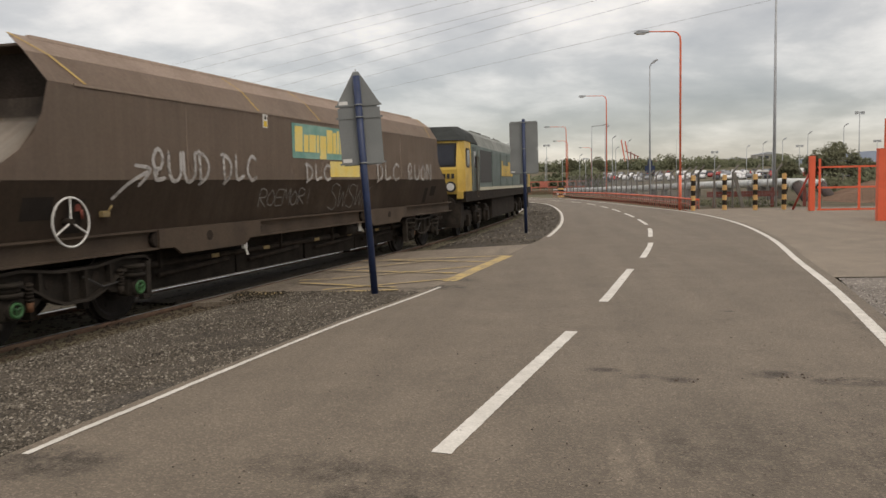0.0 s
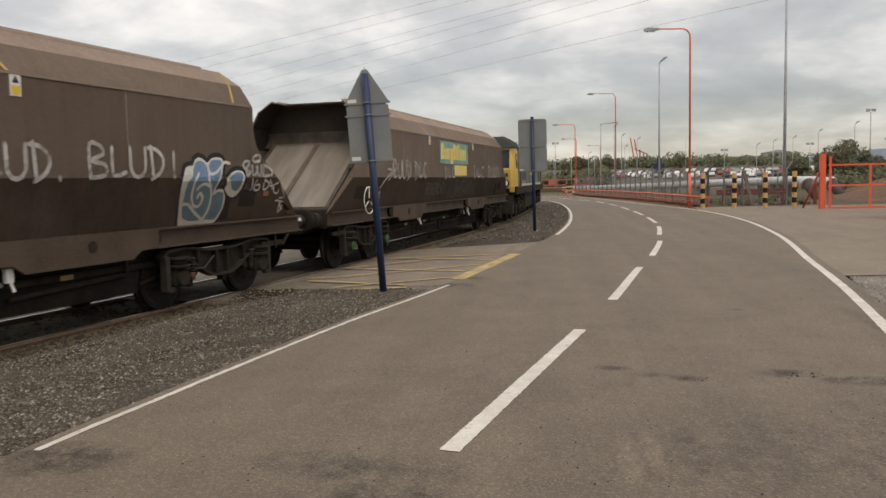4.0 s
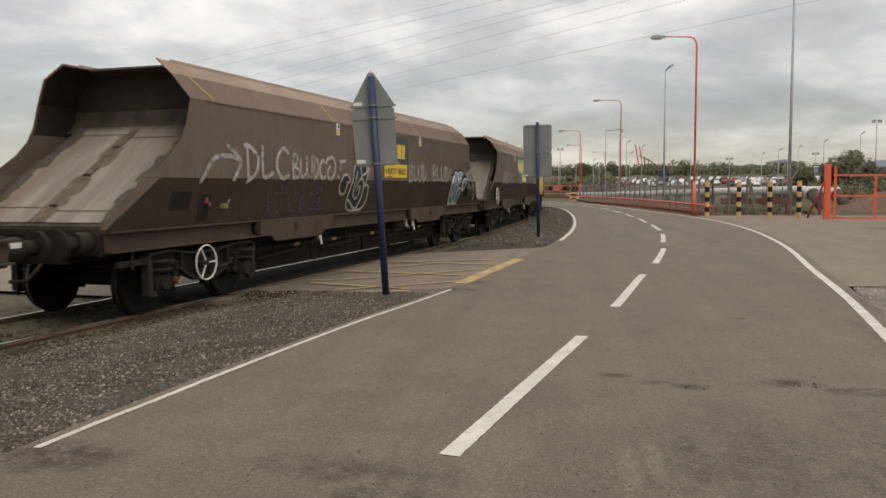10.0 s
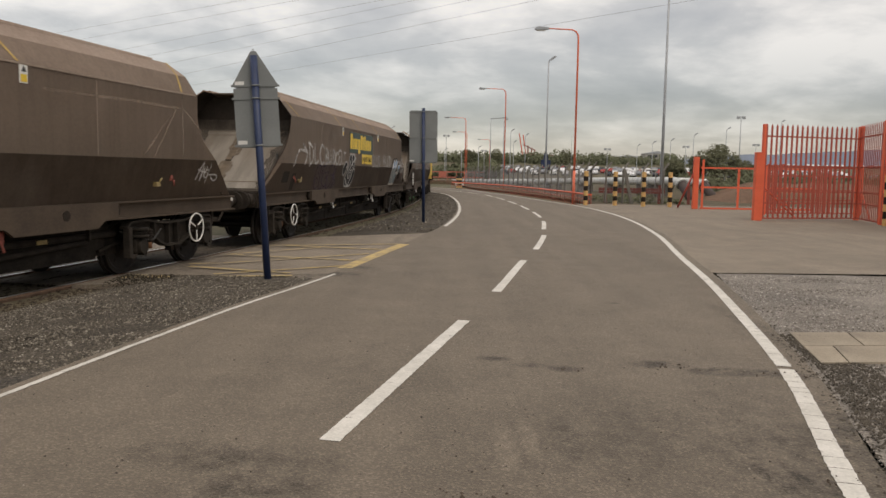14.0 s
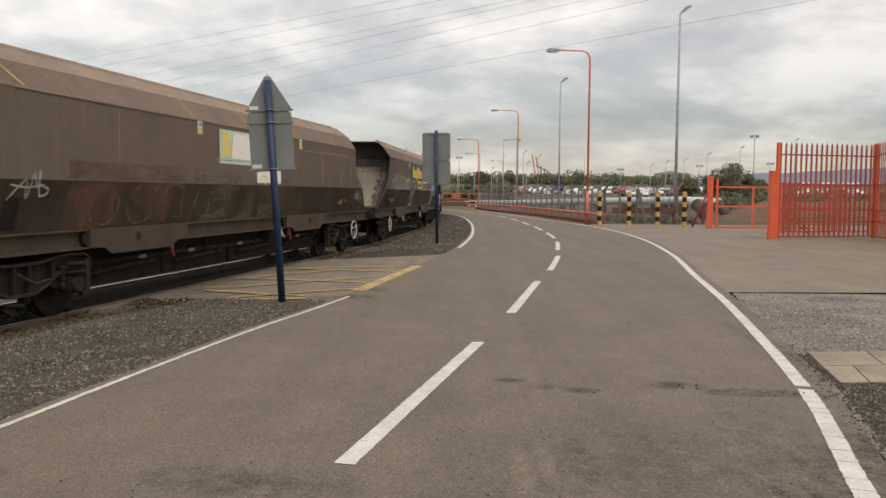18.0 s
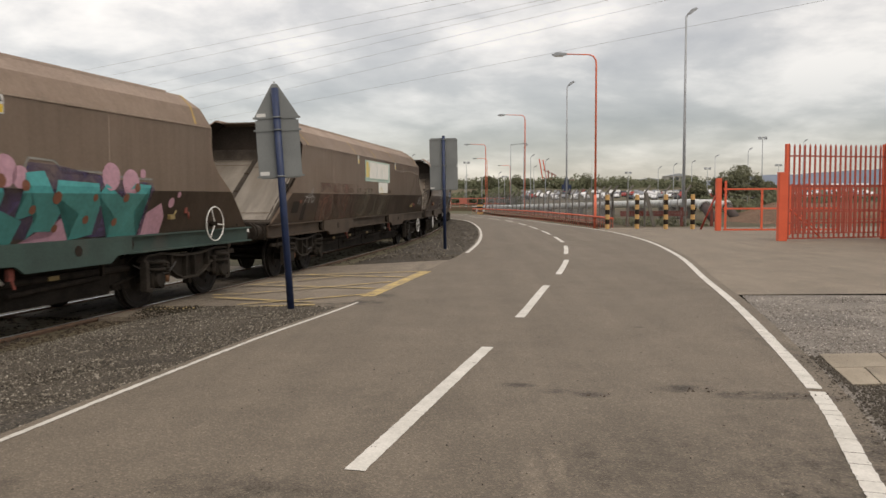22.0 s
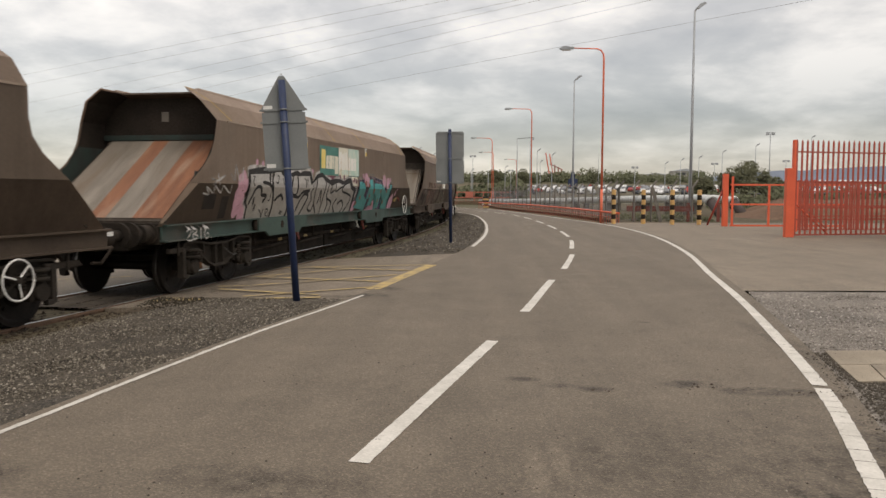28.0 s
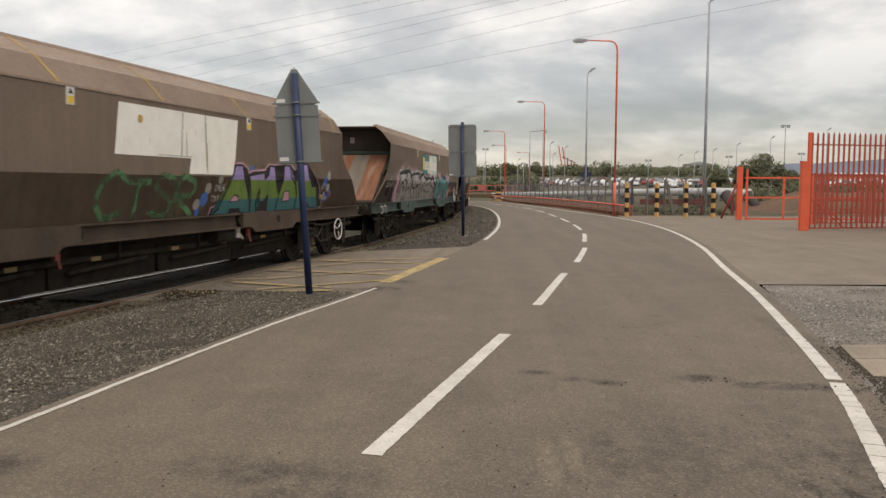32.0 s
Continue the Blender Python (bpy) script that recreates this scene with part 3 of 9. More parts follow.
def line_piece(bm, q0, q1, ragged):
    n = max(2, int((q1 - q0) / 0.03))
    va, vb = [], []
    for i in range(n + 1):
        q = q0 + (q1 - q0) * i / n
        a, b = across(RL_, q), across(RR_, q)
        d = (b - a) / 0.128
        a, b = a + d * rp.uniform(-ragged, ragged), b + d * rp.uniform(-ragged, ragged)
        va.append(bm.verts.new((*a, 0.005)))
        vb.append(bm.verts.new((*b, 0.005)))
    for i in range(n):
        bm.faces.new((va[i], vb[i], vb[i + 1], va[i + 1]))


q, q_mid, q_end = 0.0, cr_[int(np.argmin(abs(RIGHT[:, 1] - 12.5)))], cr_[i3]
while q < q_mid:
    l = rp.choice((0.12, 0.18, 0.22, 0.3, 0.42))
    line_piece(bm, q, q + l, 0.005)
    q += l + rp.uniform(0.004, 0.011)
    if abs(across(RIGHT, q)[1] - 6.6) < 0.1:
        q += 0.1
qs = np.linspace(q, q_end, 160)
strip(bm, np.array([across(RL_, v) for v in qs]), np.array([across(RR_, v) for v in qs]), 0.005)
tagged(part("edge_line_east", bm, "white_line"), "white painted road edge line", "road marking", kind="structure")
cl = np.concatenate([[0], np.cumsum(np.linalg.norm(np.diff(CENTRE, axis=0), axis=1))])
start = cl[int(np.argmin(abs(CENTRE[:, 1] - 4.62)))]
k = -3
while start + k * 6.25 + 4 < cl[-1]:
    a, b = start + k * 6.25, start + k * 6.25 + 4.05
    k += 1
    if a < 0:
        continue
    seg = np.array([(np.interp(q, cl, CENTRE[:, 0]), np.interp(q, cl, CENTRE[:, 1])) for q in np.linspace(a, b, 9)])
    bm = bmesh.new()
    ragged_strip(bm, seg, 0.065, 0.004 if seg[0][1] < 20 else 0.0)
    tagged(part("centre_dash", bm, "white_line"), "white painted centre line dash on asphalt", "road marking", "centre line dashes", "structure")


def painted_bar(a, b, w, z):
    a, b = np.array(a), np.array(b)
    seg = np.array([a + (b - a) * q for q in np.linspace(0, 1, 6)])
    bm = bmesh.new()
    l, r = offset(seg, -w / 2), offset(seg, w / 2)
    va = [bm.verts.new((*p, z(p))) for p in l]
    vb = [bm.verts.new((*p, z(p))) for p in r]
    for i in range(5):
        bm.faces.new((va[i], vb[i], vb[i + 1], va[i + 1]))
    return bm


def apron_z(p):
    # the apron falls from the road to the rails
    x, y = p
    d = max(0.0, min(1.0, ((-1.2 + 0.12 * (y - 15)) - x) / 4.6))
    return 0.002 - d * 0.135 + 0.006


for a, b, w in (((-1.0, 17.55), (-1.72, 13.1), 0.26), ((-1.0, 17.62), (-4.3, 17.72), 0.1), ((-5.05, 12.17), (-2.4, 12.19), 0.13), ((-5.1, 12.62), (-4.3, 12.24), 0.1), ((-7.35, 13.42), (-8.8, 13.4), 0.1), ((-7.0, 15.95), (-8.3, 15.2), 0.09), ((-7.5, 13.85), (-8.6, 15.1), 0.09),
                ((-1.38, 16.37), (-3.6, 17.64), 0.1), ((-2.75, 17.05), (-4.5, 15.65), 0.08), ((-1.72, 14.32), (-4.4, 15.75), 0.1), ((-1.55, 15.5), (-4.0, 14.12), 0.09),
                ((-4.05, 14.1), (-4.6, 14.05), 0.09), ((-4.45, 13.65), (-2.5, 12.5), 0.1), ((-1.66, 13.5), (-3.7, 12.5), 0.09)):
    tagged(part("box_marking", painted_bar(a, b, w, apron_z), "yellow_line"), "faded yellow hatching painted on the level crossing", "road marking", "crossing box lines", "structure")

# gravel
GRAVEL = []


def gravel(name, left, right, z0, z1, label, n=60, dip=0.0):
    bm = bmesh.new()
    l, r = resample(left, n), resample(right, n)
    m = 14
    grid = []
    for i in range(n):
        row = []
        for j in range(m + 1):
            q = j / m
            p = l[i] * (1 - q) + r[i] * q
            z = z1 + (z0 - z1) * max(0.0, 1 - q / 0.4) ** 1.4
            row.append(bm.verts.new((*p, z + 0.02 * noise.noise((p[0] * 1.7, p[1] * 1.7, 0)) - dip * max(0.0, 1 - i / 2.5))))
        grid.append(row)
    for i in range(n - 1):
        for j in range(m):
            bm.faces.new((grid[i][j], grid[i][j + 1], grid[i + 1][j + 1], grid[i + 1][j]))
    GRAVEL.append((l, r, z0, z1))
    return tagged(part(name, bm, "gravel"), label, "gravel", kind="structure")


cess_l = np.array([track(s)[:2] for s in np.linspace(-34, -7.3, 40)])
cess_r = offset(LEFT, 0.05)
cess_r = cess_r[(cess_r[:, 1] > -12) & (cess_r[:, 1] < 12.15)]
gravel("gravel_verge", offset(cess_l, 1.05), cess_r, -0.26, -0.012, "grey loose stone verge between road and rails")
isl_l = np.array([track(s)[:2] for s in np.linspace(0.9, 62, 50)])
isl_r = offset(LEFT, -0.02)
isl_r = isl_r[(isl_r[:, 1] > 20.6) & (isl_r[:, 1] < 78)]
gravel("gravel_island", offset(isl_l, 0.95), isl_r, -0.26, -0.03, "grey gravel island between road bend and rails", dip=0.12)
rg_l = np.array([(2.15, 3.2), (2.72, 5.33), (3.05, 6.5), (3.35, 8.21), (3.78, 10.2), (4.46, 13.3)])
rg_r = np.array([(12, 3.2), (12, 5.5), (12, 7), (12, 8.4), (12, 10.2), (12, 13.6)])
gravel("gravel_patch", rg_l, rg_r, -0.012, -0.02, "pale grey gravel patch beside the road").data.materials[0] = M["gravel_pale"]

bm = bmesh.new()
strip(bm, offset(TRACK, -2.2), offset(TRACK, 1.0), -0.23, -0.205)
tagged(part("trackbed", bm, "ballast"), "dark oily ballast under the rails", "ballast", kind="structure")
for side in (-0.75, 0.75):
    line = offset(TRACK, side)
    prof = ((-0.07, -0.16), (-0.07, -0.145), (-0.012, -0.12), (-0.012, -0.045), (-0.036, -0.035), (-0.036, -0.004), (0.036, -0.004), (0.036, -0.035), (0.012, -0.045), (0.012, -0.12), (0.07, -0.145), (0.07, -0.16))
    bm = bmesh.new()
    rows_ = []
    for q in range(len(prof)):
        l = offset(line, prof[q][0])
        rows_.append([bm.verts.new((*p, RAIL_TOP + prof[q][1])) for p in l])
    for q in range(len(prof)):
        a, b = rows_[q], rows_[(q + 1) % len(prof)]
        for i in range(len(a) - 1):
            bm.faces.new((a[i], b[i], b[i + 1], a[i + 1]))
    rail = tagged(part("rail", bm, "rail"), "rusty steel running rail with worn bright top", "rail", "running rails", "structure")
    bm = bmesh.new()
    strip(bm, offset(line, -0.02), offset(line, 0.02), RAIL_TOP)
    part("rail_head", bm, "rail_top", rail, "bright worn rail top")

# ---- wagons ----
HALF = 6.8
BEAM = {1: 8.86, -1: 8.42}
LIFT = 0.06
ENDS = ((1.05, 8.6), (1.75, 7.92), (1.9, 7.64), (2.08, 7.36), (2.28, 7.14), (2.5, 7.01), (2.86, 6.9), (3.2, 6.86), (3.43, 6.7))
FRONT = ((1.05, 8.8), (1.44, 8.3), (1.84, 7.74), (1.99, 7.52), (2.1, 7.38), (2.2, 7.28), (2.35, 7.21), (2.5, 7.19), (2.86, 7.19), (3.2, 7.21), (3.43, 7.1))
# how far the front reaches out, the back, and the tip of the back hood
REACH = [0.0, 0.0, 0.0]


def lat(z):
    """Half width of the hopper at a height."""
    zs = (0.7, 1.05, 1.75, 2.86, 3.2, 3.43)
    return float(np.interp(z, zs, (1.13, 1.13, 1.33, 1.33, 1.1, 0.8)))


def end_at(z, e):
    """Where the side plate ends at a height: the front reaches further than the back."""
    tab = FRONT if e > 0 else ENDS
    return e * (float(np.interp(z, [q[0] for q in tab], [q[1] for q in tab])) + (REACH[0] if e > 0 else REACH[1] + REACH[2] * max(0.0, (z - 2.86) / 0.57)))


def hopper_band(zs, out=0.0):
    """One facet of the hopper side between heights, on both sides."""
    bm = bmesh.new()
    for sgn in (-1, 1):
        rows_ = []
        for z in zs:
            l = lat(z) + out
            us = np.linspace(end_at(z, -1), end_at(z, 1), 25)
            rows_.append([bm.verts.new((u, sgn * l, z)) for u in us])
        for a, b in zip(rows_, rows_[1:]):
            for i in range(24):
                bm.faces.new((a[i], a[i + 1], b[i + 1], b[i]))
    bmesh.ops.solidify(bm, geom=bm.faces[:], thickness=0.02)
    bmesh.ops.recalc_face_normals(bm, faces=bm.faces[:])
    return bm


def wheelset():
    bm = bmesh.new()
    tube(bm, ((0, -0.95, 0), (0, 0.95, 0)), 0.08, 10)
    for s in (-1, 1):
        pr = ((0.68, 0.49), (0.7, 0.49), (0.72, 0.465), (0.81, 0.46), (0.81, 0.4), (0.78, 0.36), (0.77, 0.2), (0.8, 0.12), (0.8, 0.0))
        n = 32
        rows_ = []
        for y, r in pr:
            rows_.append([bm.verts.new((r * math.cos(k * math.tau / n), s * y, r * math.sin(k * math.tau / n))) for k in range(n)])
        for a, b in zip(rows_, rows_[1:]):
            for k in range(n):
                bm.faces.new((a[k], a[(k + 1) % n], b[(k + 1) % n], b[k]))
        bm.faces.new(rows_[0])
        for q in range(3):
            a = q * math.tau / 3
            tube(bm, ((0.27 * math.cos(a), s * 0.76, 0.27 * math.sin(a)), (0.27 * math.cos(a), s * 0.79, 0.27 * math.sin(a))), 0.03, 6)
    bmesh.ops.remove_doubles(bm, verts=bm.verts[:], dist=1e-4)
    bmesh.ops.recalc_face_normals(bm, faces=bm.faces[:])
    return bm


AXLE = 1.02


def build_bogie(wagon, u, caps=False):
    bogie = part("bogie", box(box(bmesh.new(), u - 0.2, u + 0.2, -1.0, 1.0, 0.45, 0.74, 0.02), u - 0.9, u + 0.9, -0.5, 0.5, 0.5, 0.62), "bogie", wagon, "black oily four-wheel bogie")
    bogie.matrix_basis = pose(0, 0, -DROP)
    top = [(-1.36, 0.77), (-1.26, 0.85), (-0.84, 0.87), (-0.3, 0.8), (0.3, 0.8), (0.84, 0.87), (1.26, 0.85), (1.36, 0.77)]
    low = [(1.05, 0.75), (0.84, 0.7), (0.66, 0.62), (0.46, 0.5), (0.22, 0.41), (-0.22, 0.41), (-0.46, 0.5), (-0.66, 0.62), (-0.84, 0.7), (-1.05, 0.75)]
    for s in (-1, 1):
        # fish-bellied side frame with flanged edges, cast ribs and holes
        bm = prism(bmesh.new(), [(u + a, b) for a, b in top + low], s * 1.02, s * 1.06)
        side = part("side_frame", bm, "frame_cast", bogie, "fish-bellied cast side frame")
        for pts in (top, low):
            bm = bmesh.new()
            for (a0, b0), (a1, b1) in zip(pts, pts[1:]):
                prism(bm, [(u + a0, b0 - 0.018), (u + a1, b1 - 0.018), (u + a1, b1 + 0.018), (u + a0, b0 + 0.018)], s * 1.0, s * 1.15)
            part("frame_flange", bm, "frame_edge", side)
        for a, z0, z1 in ((-0.14, 0.44, 0.79), (0.14, 0.44, 0.79), (-0.58, 0.58, 0.83), (0.58, 0.58, 0.83)):
            part("frame_rib", box(bmesh.new(), u + a - 0.022, u + a + 0.022, s * 1.1 - 0.045, s * 1.1 + 0.045, z0, z1), "frame_cast", side)
        # holes drawn as dark discs on the solid plate, their shade in the colour
        for a, z, r in ((-0.38, 0.67, 0.07), (0.38, 0.67, 0.07), (0.0, 0.62, 0.06), (-0.7, 0.75, 0.04), (0.7, 0.75, 0.04)):
            part("frame_hole", disc(bmesh.new(), (u + a, z), r, s * 1.058, s * 1.066, 14), "inside", side)
        for w in (-AXLE, AXLE):
            o = 1 if w > 0 else -1
            # axle box hung below a stack of rubber springs, with an outer guide post
            bm = box(bmesh.new(), u + w - 0.15, u + w + 0.15, s * 1.06 - 0.1, s * 1.06 + 0.1, 0.34, 0.6, 0.05)
            tube(bm, ((u + w, s * 1.1, 0.46), (u + w, s * 1.22, 0.46)), 0.115, 16)
            ab = part("axle_box", bm, "frame_cast", bogie)
            if caps:
                cb = ring(bmesh.new(), (u + w, s * 1.225, 0.46), 0.075, 0.02, n=18, k=6)
                for q in range(3):
                    ca = 0.5 + q * math.tau / 3
                    tube(cb, ((u + w, s * 1.225, 0.46), (u + w + 0.07 * math.cos(ca), s * 1.225, 0.46 + 0.07 * math.sin(ca))), 0.016, 6)
                part("axle_cap", cb, "green_cap", ab, "bright green painted axle end cap")
            for q, r in ((0, 0.17), (1, 0.14), (2, 0.17)):
                z = 0.6 + q * 0.055
                part("spring_pad", tube(bmesh.new(), ((u + w, s * 1.1, z), (u + w, s * 1.1, z + 0.05)), r, 14), "frame_cast", bogie)
            bm = box(bmesh.new(), u + w + o * 0.27 - 0.045, u + w + o * 0.27 + 0.045, s * 1.1 - 0.06, s * 1.1 + 0.06, 0.29, 0.78, 0.012)
            box(bm, u + w + o * 0.2 - 0.06, u + w + o * 0.2 + 0.06, s * 1.12 - 0.04, s * 1.12 + 0.04, 0.27, 0.34, 0.01)
            part("guide_post", bm, "frame_edge", bogie)
            bm = bmesh.new()
            x = u + w - o * 0.27
            for q in range(5):
                tube(bm, ((x, s * 1.14, 0.52 + q * 0.042), (x, s * 1.14, 0.545 + q * 0.042)), 0.05, 10)
            tube(bm, ((x, s * 1.14, 0.5), (x, s * 1.14, 0.73)), 0.03, 8)
            coil = part("coil_spring", bm, "bogie", bogie)
            bm = tube(bmesh.new(), ((x, s * 1.14, 0.4), (x, s * 1.14, 0.51)), 0.04, 10)
            part("damper", bm, "damper_rust" if w < 0 else "bogie", coil, "rust-orange damper" if w < 0 else "")
            bm = prism(bmesh.new(), [(u + w - o * 0.13, 0.4), (u + w - o * 0.4, 0.44), (u + w - o * 0.5, 0.52), (u + w - o * 0.4, 0.54), (u + w - o * 0.13, 0.56)], s * 1.0, s * 1.1)
            part("link_arm", bm, "frame_cast", bogie)
            bm = box(bmesh.new(), u + w * 0.42 - 0.05, u + w * 0.42 + 0.05, s * 0.8 - 0.06, s * 0.8 + 0.06, 0.25, 0.6)
            part("brake_block", bm, "bogie", bogie)
    for w in (-AXLE, AXLE):
        ws = part("wheelset", wheelset(), "wheel", bogie, "dark steel wheels on an axle")
        ws.matrix_basis = pose(u + w, 0, 0.46)
        WHEELS.append((ws, u + w, 0.46))
        for s in (-1, 1):
            bm = bmesh.new()
            va = [[bm.verts.new((0.4665 * math.cos(k * math.tau / 32), s * y, 0.4665 * math.sin(k * math.tau / 32))) for k in range(32)] for y in (0.722, 0.75)]
            for k in range(32):
                bm.faces.new((va[0][k], va[0][(k + 1) % 32], va[1][(k + 1) % 32], va[1][k]))
            part("wheel_tread", bm, "tread", ws, "bright worn wheel tread")
    return bogie


WHEELS = []
CHUTE_TOP = 2.53
rj = random.Random(77)
M["joint_rust"] = mat("rusty_torn_edge", (0.14, 0.105, 0.072), (0.085, 0.064, 0.047), 9, 0.85, fine=40, grain=0.3, spec=0.2)


def build_wagon(sole, chute, rust, label, wheel_at, key, hatches=(-1,), handles=1, shift=0.0, reach=0.0, wr=0.25, back=0.0, tip=0.2, worn=0.0, caps=False, spoke=1.57, pivots=(-6.4, 6.46)):
    REACH[:] = reach, back, tip
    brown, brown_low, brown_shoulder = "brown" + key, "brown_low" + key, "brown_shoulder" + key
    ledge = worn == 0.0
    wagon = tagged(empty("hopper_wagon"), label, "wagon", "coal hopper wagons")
    # this plate's colour includes the shade under the fold
    part("lower_side", hopper_band((1.05, 1.4, 1.75)), brown_low, wagon, "inward-sloping lower side, slope shade in its dark brown")
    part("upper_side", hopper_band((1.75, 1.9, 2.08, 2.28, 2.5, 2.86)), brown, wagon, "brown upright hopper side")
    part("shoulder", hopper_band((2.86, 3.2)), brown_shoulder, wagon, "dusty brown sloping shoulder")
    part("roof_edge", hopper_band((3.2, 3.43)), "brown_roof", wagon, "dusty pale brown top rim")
    # seams and rails on the side
    for s in (-1, 1):
        bm = box(bmesh.new(), -6.5, 7.1, s * 1.333 - 0.012, s * 1.333 + 0.012, 2.845, 2.875)
        part("cant_rail", bm, brown, wagon)
        bm = box(bmesh.new(), -6.6, 6.6, s * 0.8 - 0.03, s * 0.8 + 0.03, 3.41, 3.45)
        part("top_rim", bm, "brown_roof", wagon)
        for u in (-4.35, 0.0, 4.35):
            bm = box(bmesh.new(), u - 0.008, u + 0.008, s * 1.329 - 0.004, s * 1.329 + 0.004, 1.76, 2.84)
            part("panel_seam", bm, brown, wagon)
    # coal load hidden well below the rim
    bm = box(bmesh.new(), -6.1, 6.1, -1.2, 1.2, 2.0, 2.1)
    part("hopper_floor", bm, "inside", wagon)
    for e in (-1, 1):
        # bulkhead, slope sheets and end hood
        bm = bmesh.new()
        sect = [(-1.29, CHUTE_TOP), (1.29, CHUTE_TOP), (1.29, 2.84), (1.06, 3.18), (0.78, 3.38), (-0.78, 3.38), (-1.06, 3.18), (-1.29, 2.84)]
        pa = [bm.verts.new((e * 6.15, y, z)) for y, z in sect]
        pb = [bm.verts.new((e * 6.2, y, z)) for y, z in sect]
        bm.faces.new(pa)
        bm.faces.new(pb[::-1])
        for i in range(8):
            bm.faces.new((pa[i], pa[(i + 1) % 8], pb[(i + 1) % 8], pb[i]))
        part("end_bulkhead", bm, "inside", wagon, "coal-stained end bulkhead")
        bm = prism(bmesh.new(), [(e * 6.1, 3.34), (e * 6.45, 3.41), (e * 6.45, 3.38), (e * 6.1, 3.31)], -0.76, 0.76)
        part("end_lip", bm, brown_low, wagon)
        if ledge:
            bm = box(bmesh.new(), min(e * 6.2, e * 6.29), max(e * 6.2, e * 6.29), -1.27, 1.27, CHUTE_TOP + 0.02, CHUTE_TOP + 0.12, 0.01)
            part("bulkhead_beam", bm, "inside_green" if sole == "sole_green" else "dust_slope", wagon)
        else:
            # dusty plate that carries the slope on up to the bulkhead
            bm = bmesh.new()
            prof = ((6.42, CHUTE_TOP - 0.08), (6.3, CHUTE_TOP + 0.01), (6.24, CHUTE_TOP + 0.08), (6.215, CHUTE_TOP + 0.17), (6.203, CHUTE_TOP + 0.26))
            ga = [bm.verts.new((e * a, -1.27, z)) for a, z in prof]
            gb = [bm.verts.new((e * a, 1.27, z)) for a, z in prof]
            for i in range(len(prof) - 1):
                bm.faces.new((ga[i], ga[i + 1], gb[i + 1], gb[i])).smooth = True
            part("upper_slope", bm, "dust_slope", wagon, "coal-dusted plate above the chute")
        # brown return of the side plate along the chute
        for s in (-1, 1):
            bm = bmesh.new()
            zs = (1.1, 1.3, 1.5, 1.745)
            va = [bm.verts.new((end_at(z, e), s * (lat(z) + 0.005), z)) for z in zs]
            vb = [bm.verts.new((end_at(z, e) - e * (0.12 + 0.3 * (z - 1.1)), s * (lat(z) + 0.005), z)) for z in zs]
            for i in range(3):
                bm.faces.new((va[i], va[i + 1], vb[i + 1], vb[i]))
            if e < 0:
                part("corner_plate", bm, brown, wagon, "brown plate edge beside the chute")
            else:
                bm.free()
        bm = box(bmesh.new(), min(e * 6.2, e * 6.21), max(e * 6.2, e * 6.21), -0.02, 0.12, 2.9, 3.08)
        part("bulkhead_plate", bm, "chute" if sole == "sole_green" else "inside", wagon)
        bm = prism(bmesh.new(), [(e * 8.4, 1.1), (e * 6.15, CHUTE_TOP + 0.0), (e * 6.15, CHUTE_TOP + 0.06), (e * 8.4, 1.135)], -1.16, 1.16)
        part("slope_plate", bm, "dust_slope", wagon)
        # inner faces of the side plates beyond the bulkhead, darker in the upper piece
        for s in (-1, 1):
            for zs, m in (((1.2, 1.5, 1.8, 2.08, 2.4), "bare_brown" if sole == "sole" else "inside_green"), ((2.4, 2.5, 2.86, 3.2, 3.4), "inside")):
                bm = bmesh.new()
                ra = [bm.verts.new((end_at(z, e) - e * 0.03, s * (lat(z) - 0.028), z)) for z in zs]
                rb_ = [bm.verts.new((e * 6.1, s * (lat(z) - 0.028), z)) for z in zs]
                for i in range(4):
                    bm.faces.new((ra[i], ra[i + 1], rb_[i + 1], rb_[i]))
                part("inner_lining", bm, m, wagon, "inner face, darker above than below")
        for y0, y1, m in ((-1.1, -0.55, rust), (-0.55, -0.07, chute), (-0.07, 0.24, rust), (0.24, 1.1, chute)) if rust != chute else ((-1.1, -0.06, chute), (0.06, 1.1, chute)):
            bm = bmesh.new()
            n = max(4, int((y1 - y0) / 0.04))
            lo, hi = [], []
            for i in range(n * 2 + 1):
                y = y0 + (y1 - y0) * i / (n * 2)
                dz = 0.013 if i % 2 else 0.0
                lo.append(bm.verts.new((e * 8.35, y, 1.175 + dz)))
                hi.append(bm.verts.new((e * 6.3, y, CHUTE_TOP + dz)))
            for i in range(n * 2):
                bm.faces.new((lo[i], lo[i + 1], hi[i + 1], hi[i]))
            sheet = part("chute_sheet", bm, m, wagon, "ribbed bare steel chute sheet")
            for f in () if rust != chute or worn == 0.5 else (0.1, 0.86) if y0 < 0 else (0.13, 0.9):
                # cross seams
                a0, z0 = 8.35 - 2.05 * f, 1.189 + (CHUTE_TOP - 1.175) * f
                bm = bmesh.new()
                bm.faces.new([bm.verts.new((e * (a0 + d), y, z0 - d * 0.66)) for d, y in ((-0.009, y0 + 0.02), (-0.009, y1 - 0.02), (0.009, y1 - 0.02), (0.009, y0 + 0.02))])
                part("sheet_seam", bm, "joint_rust", sheet)
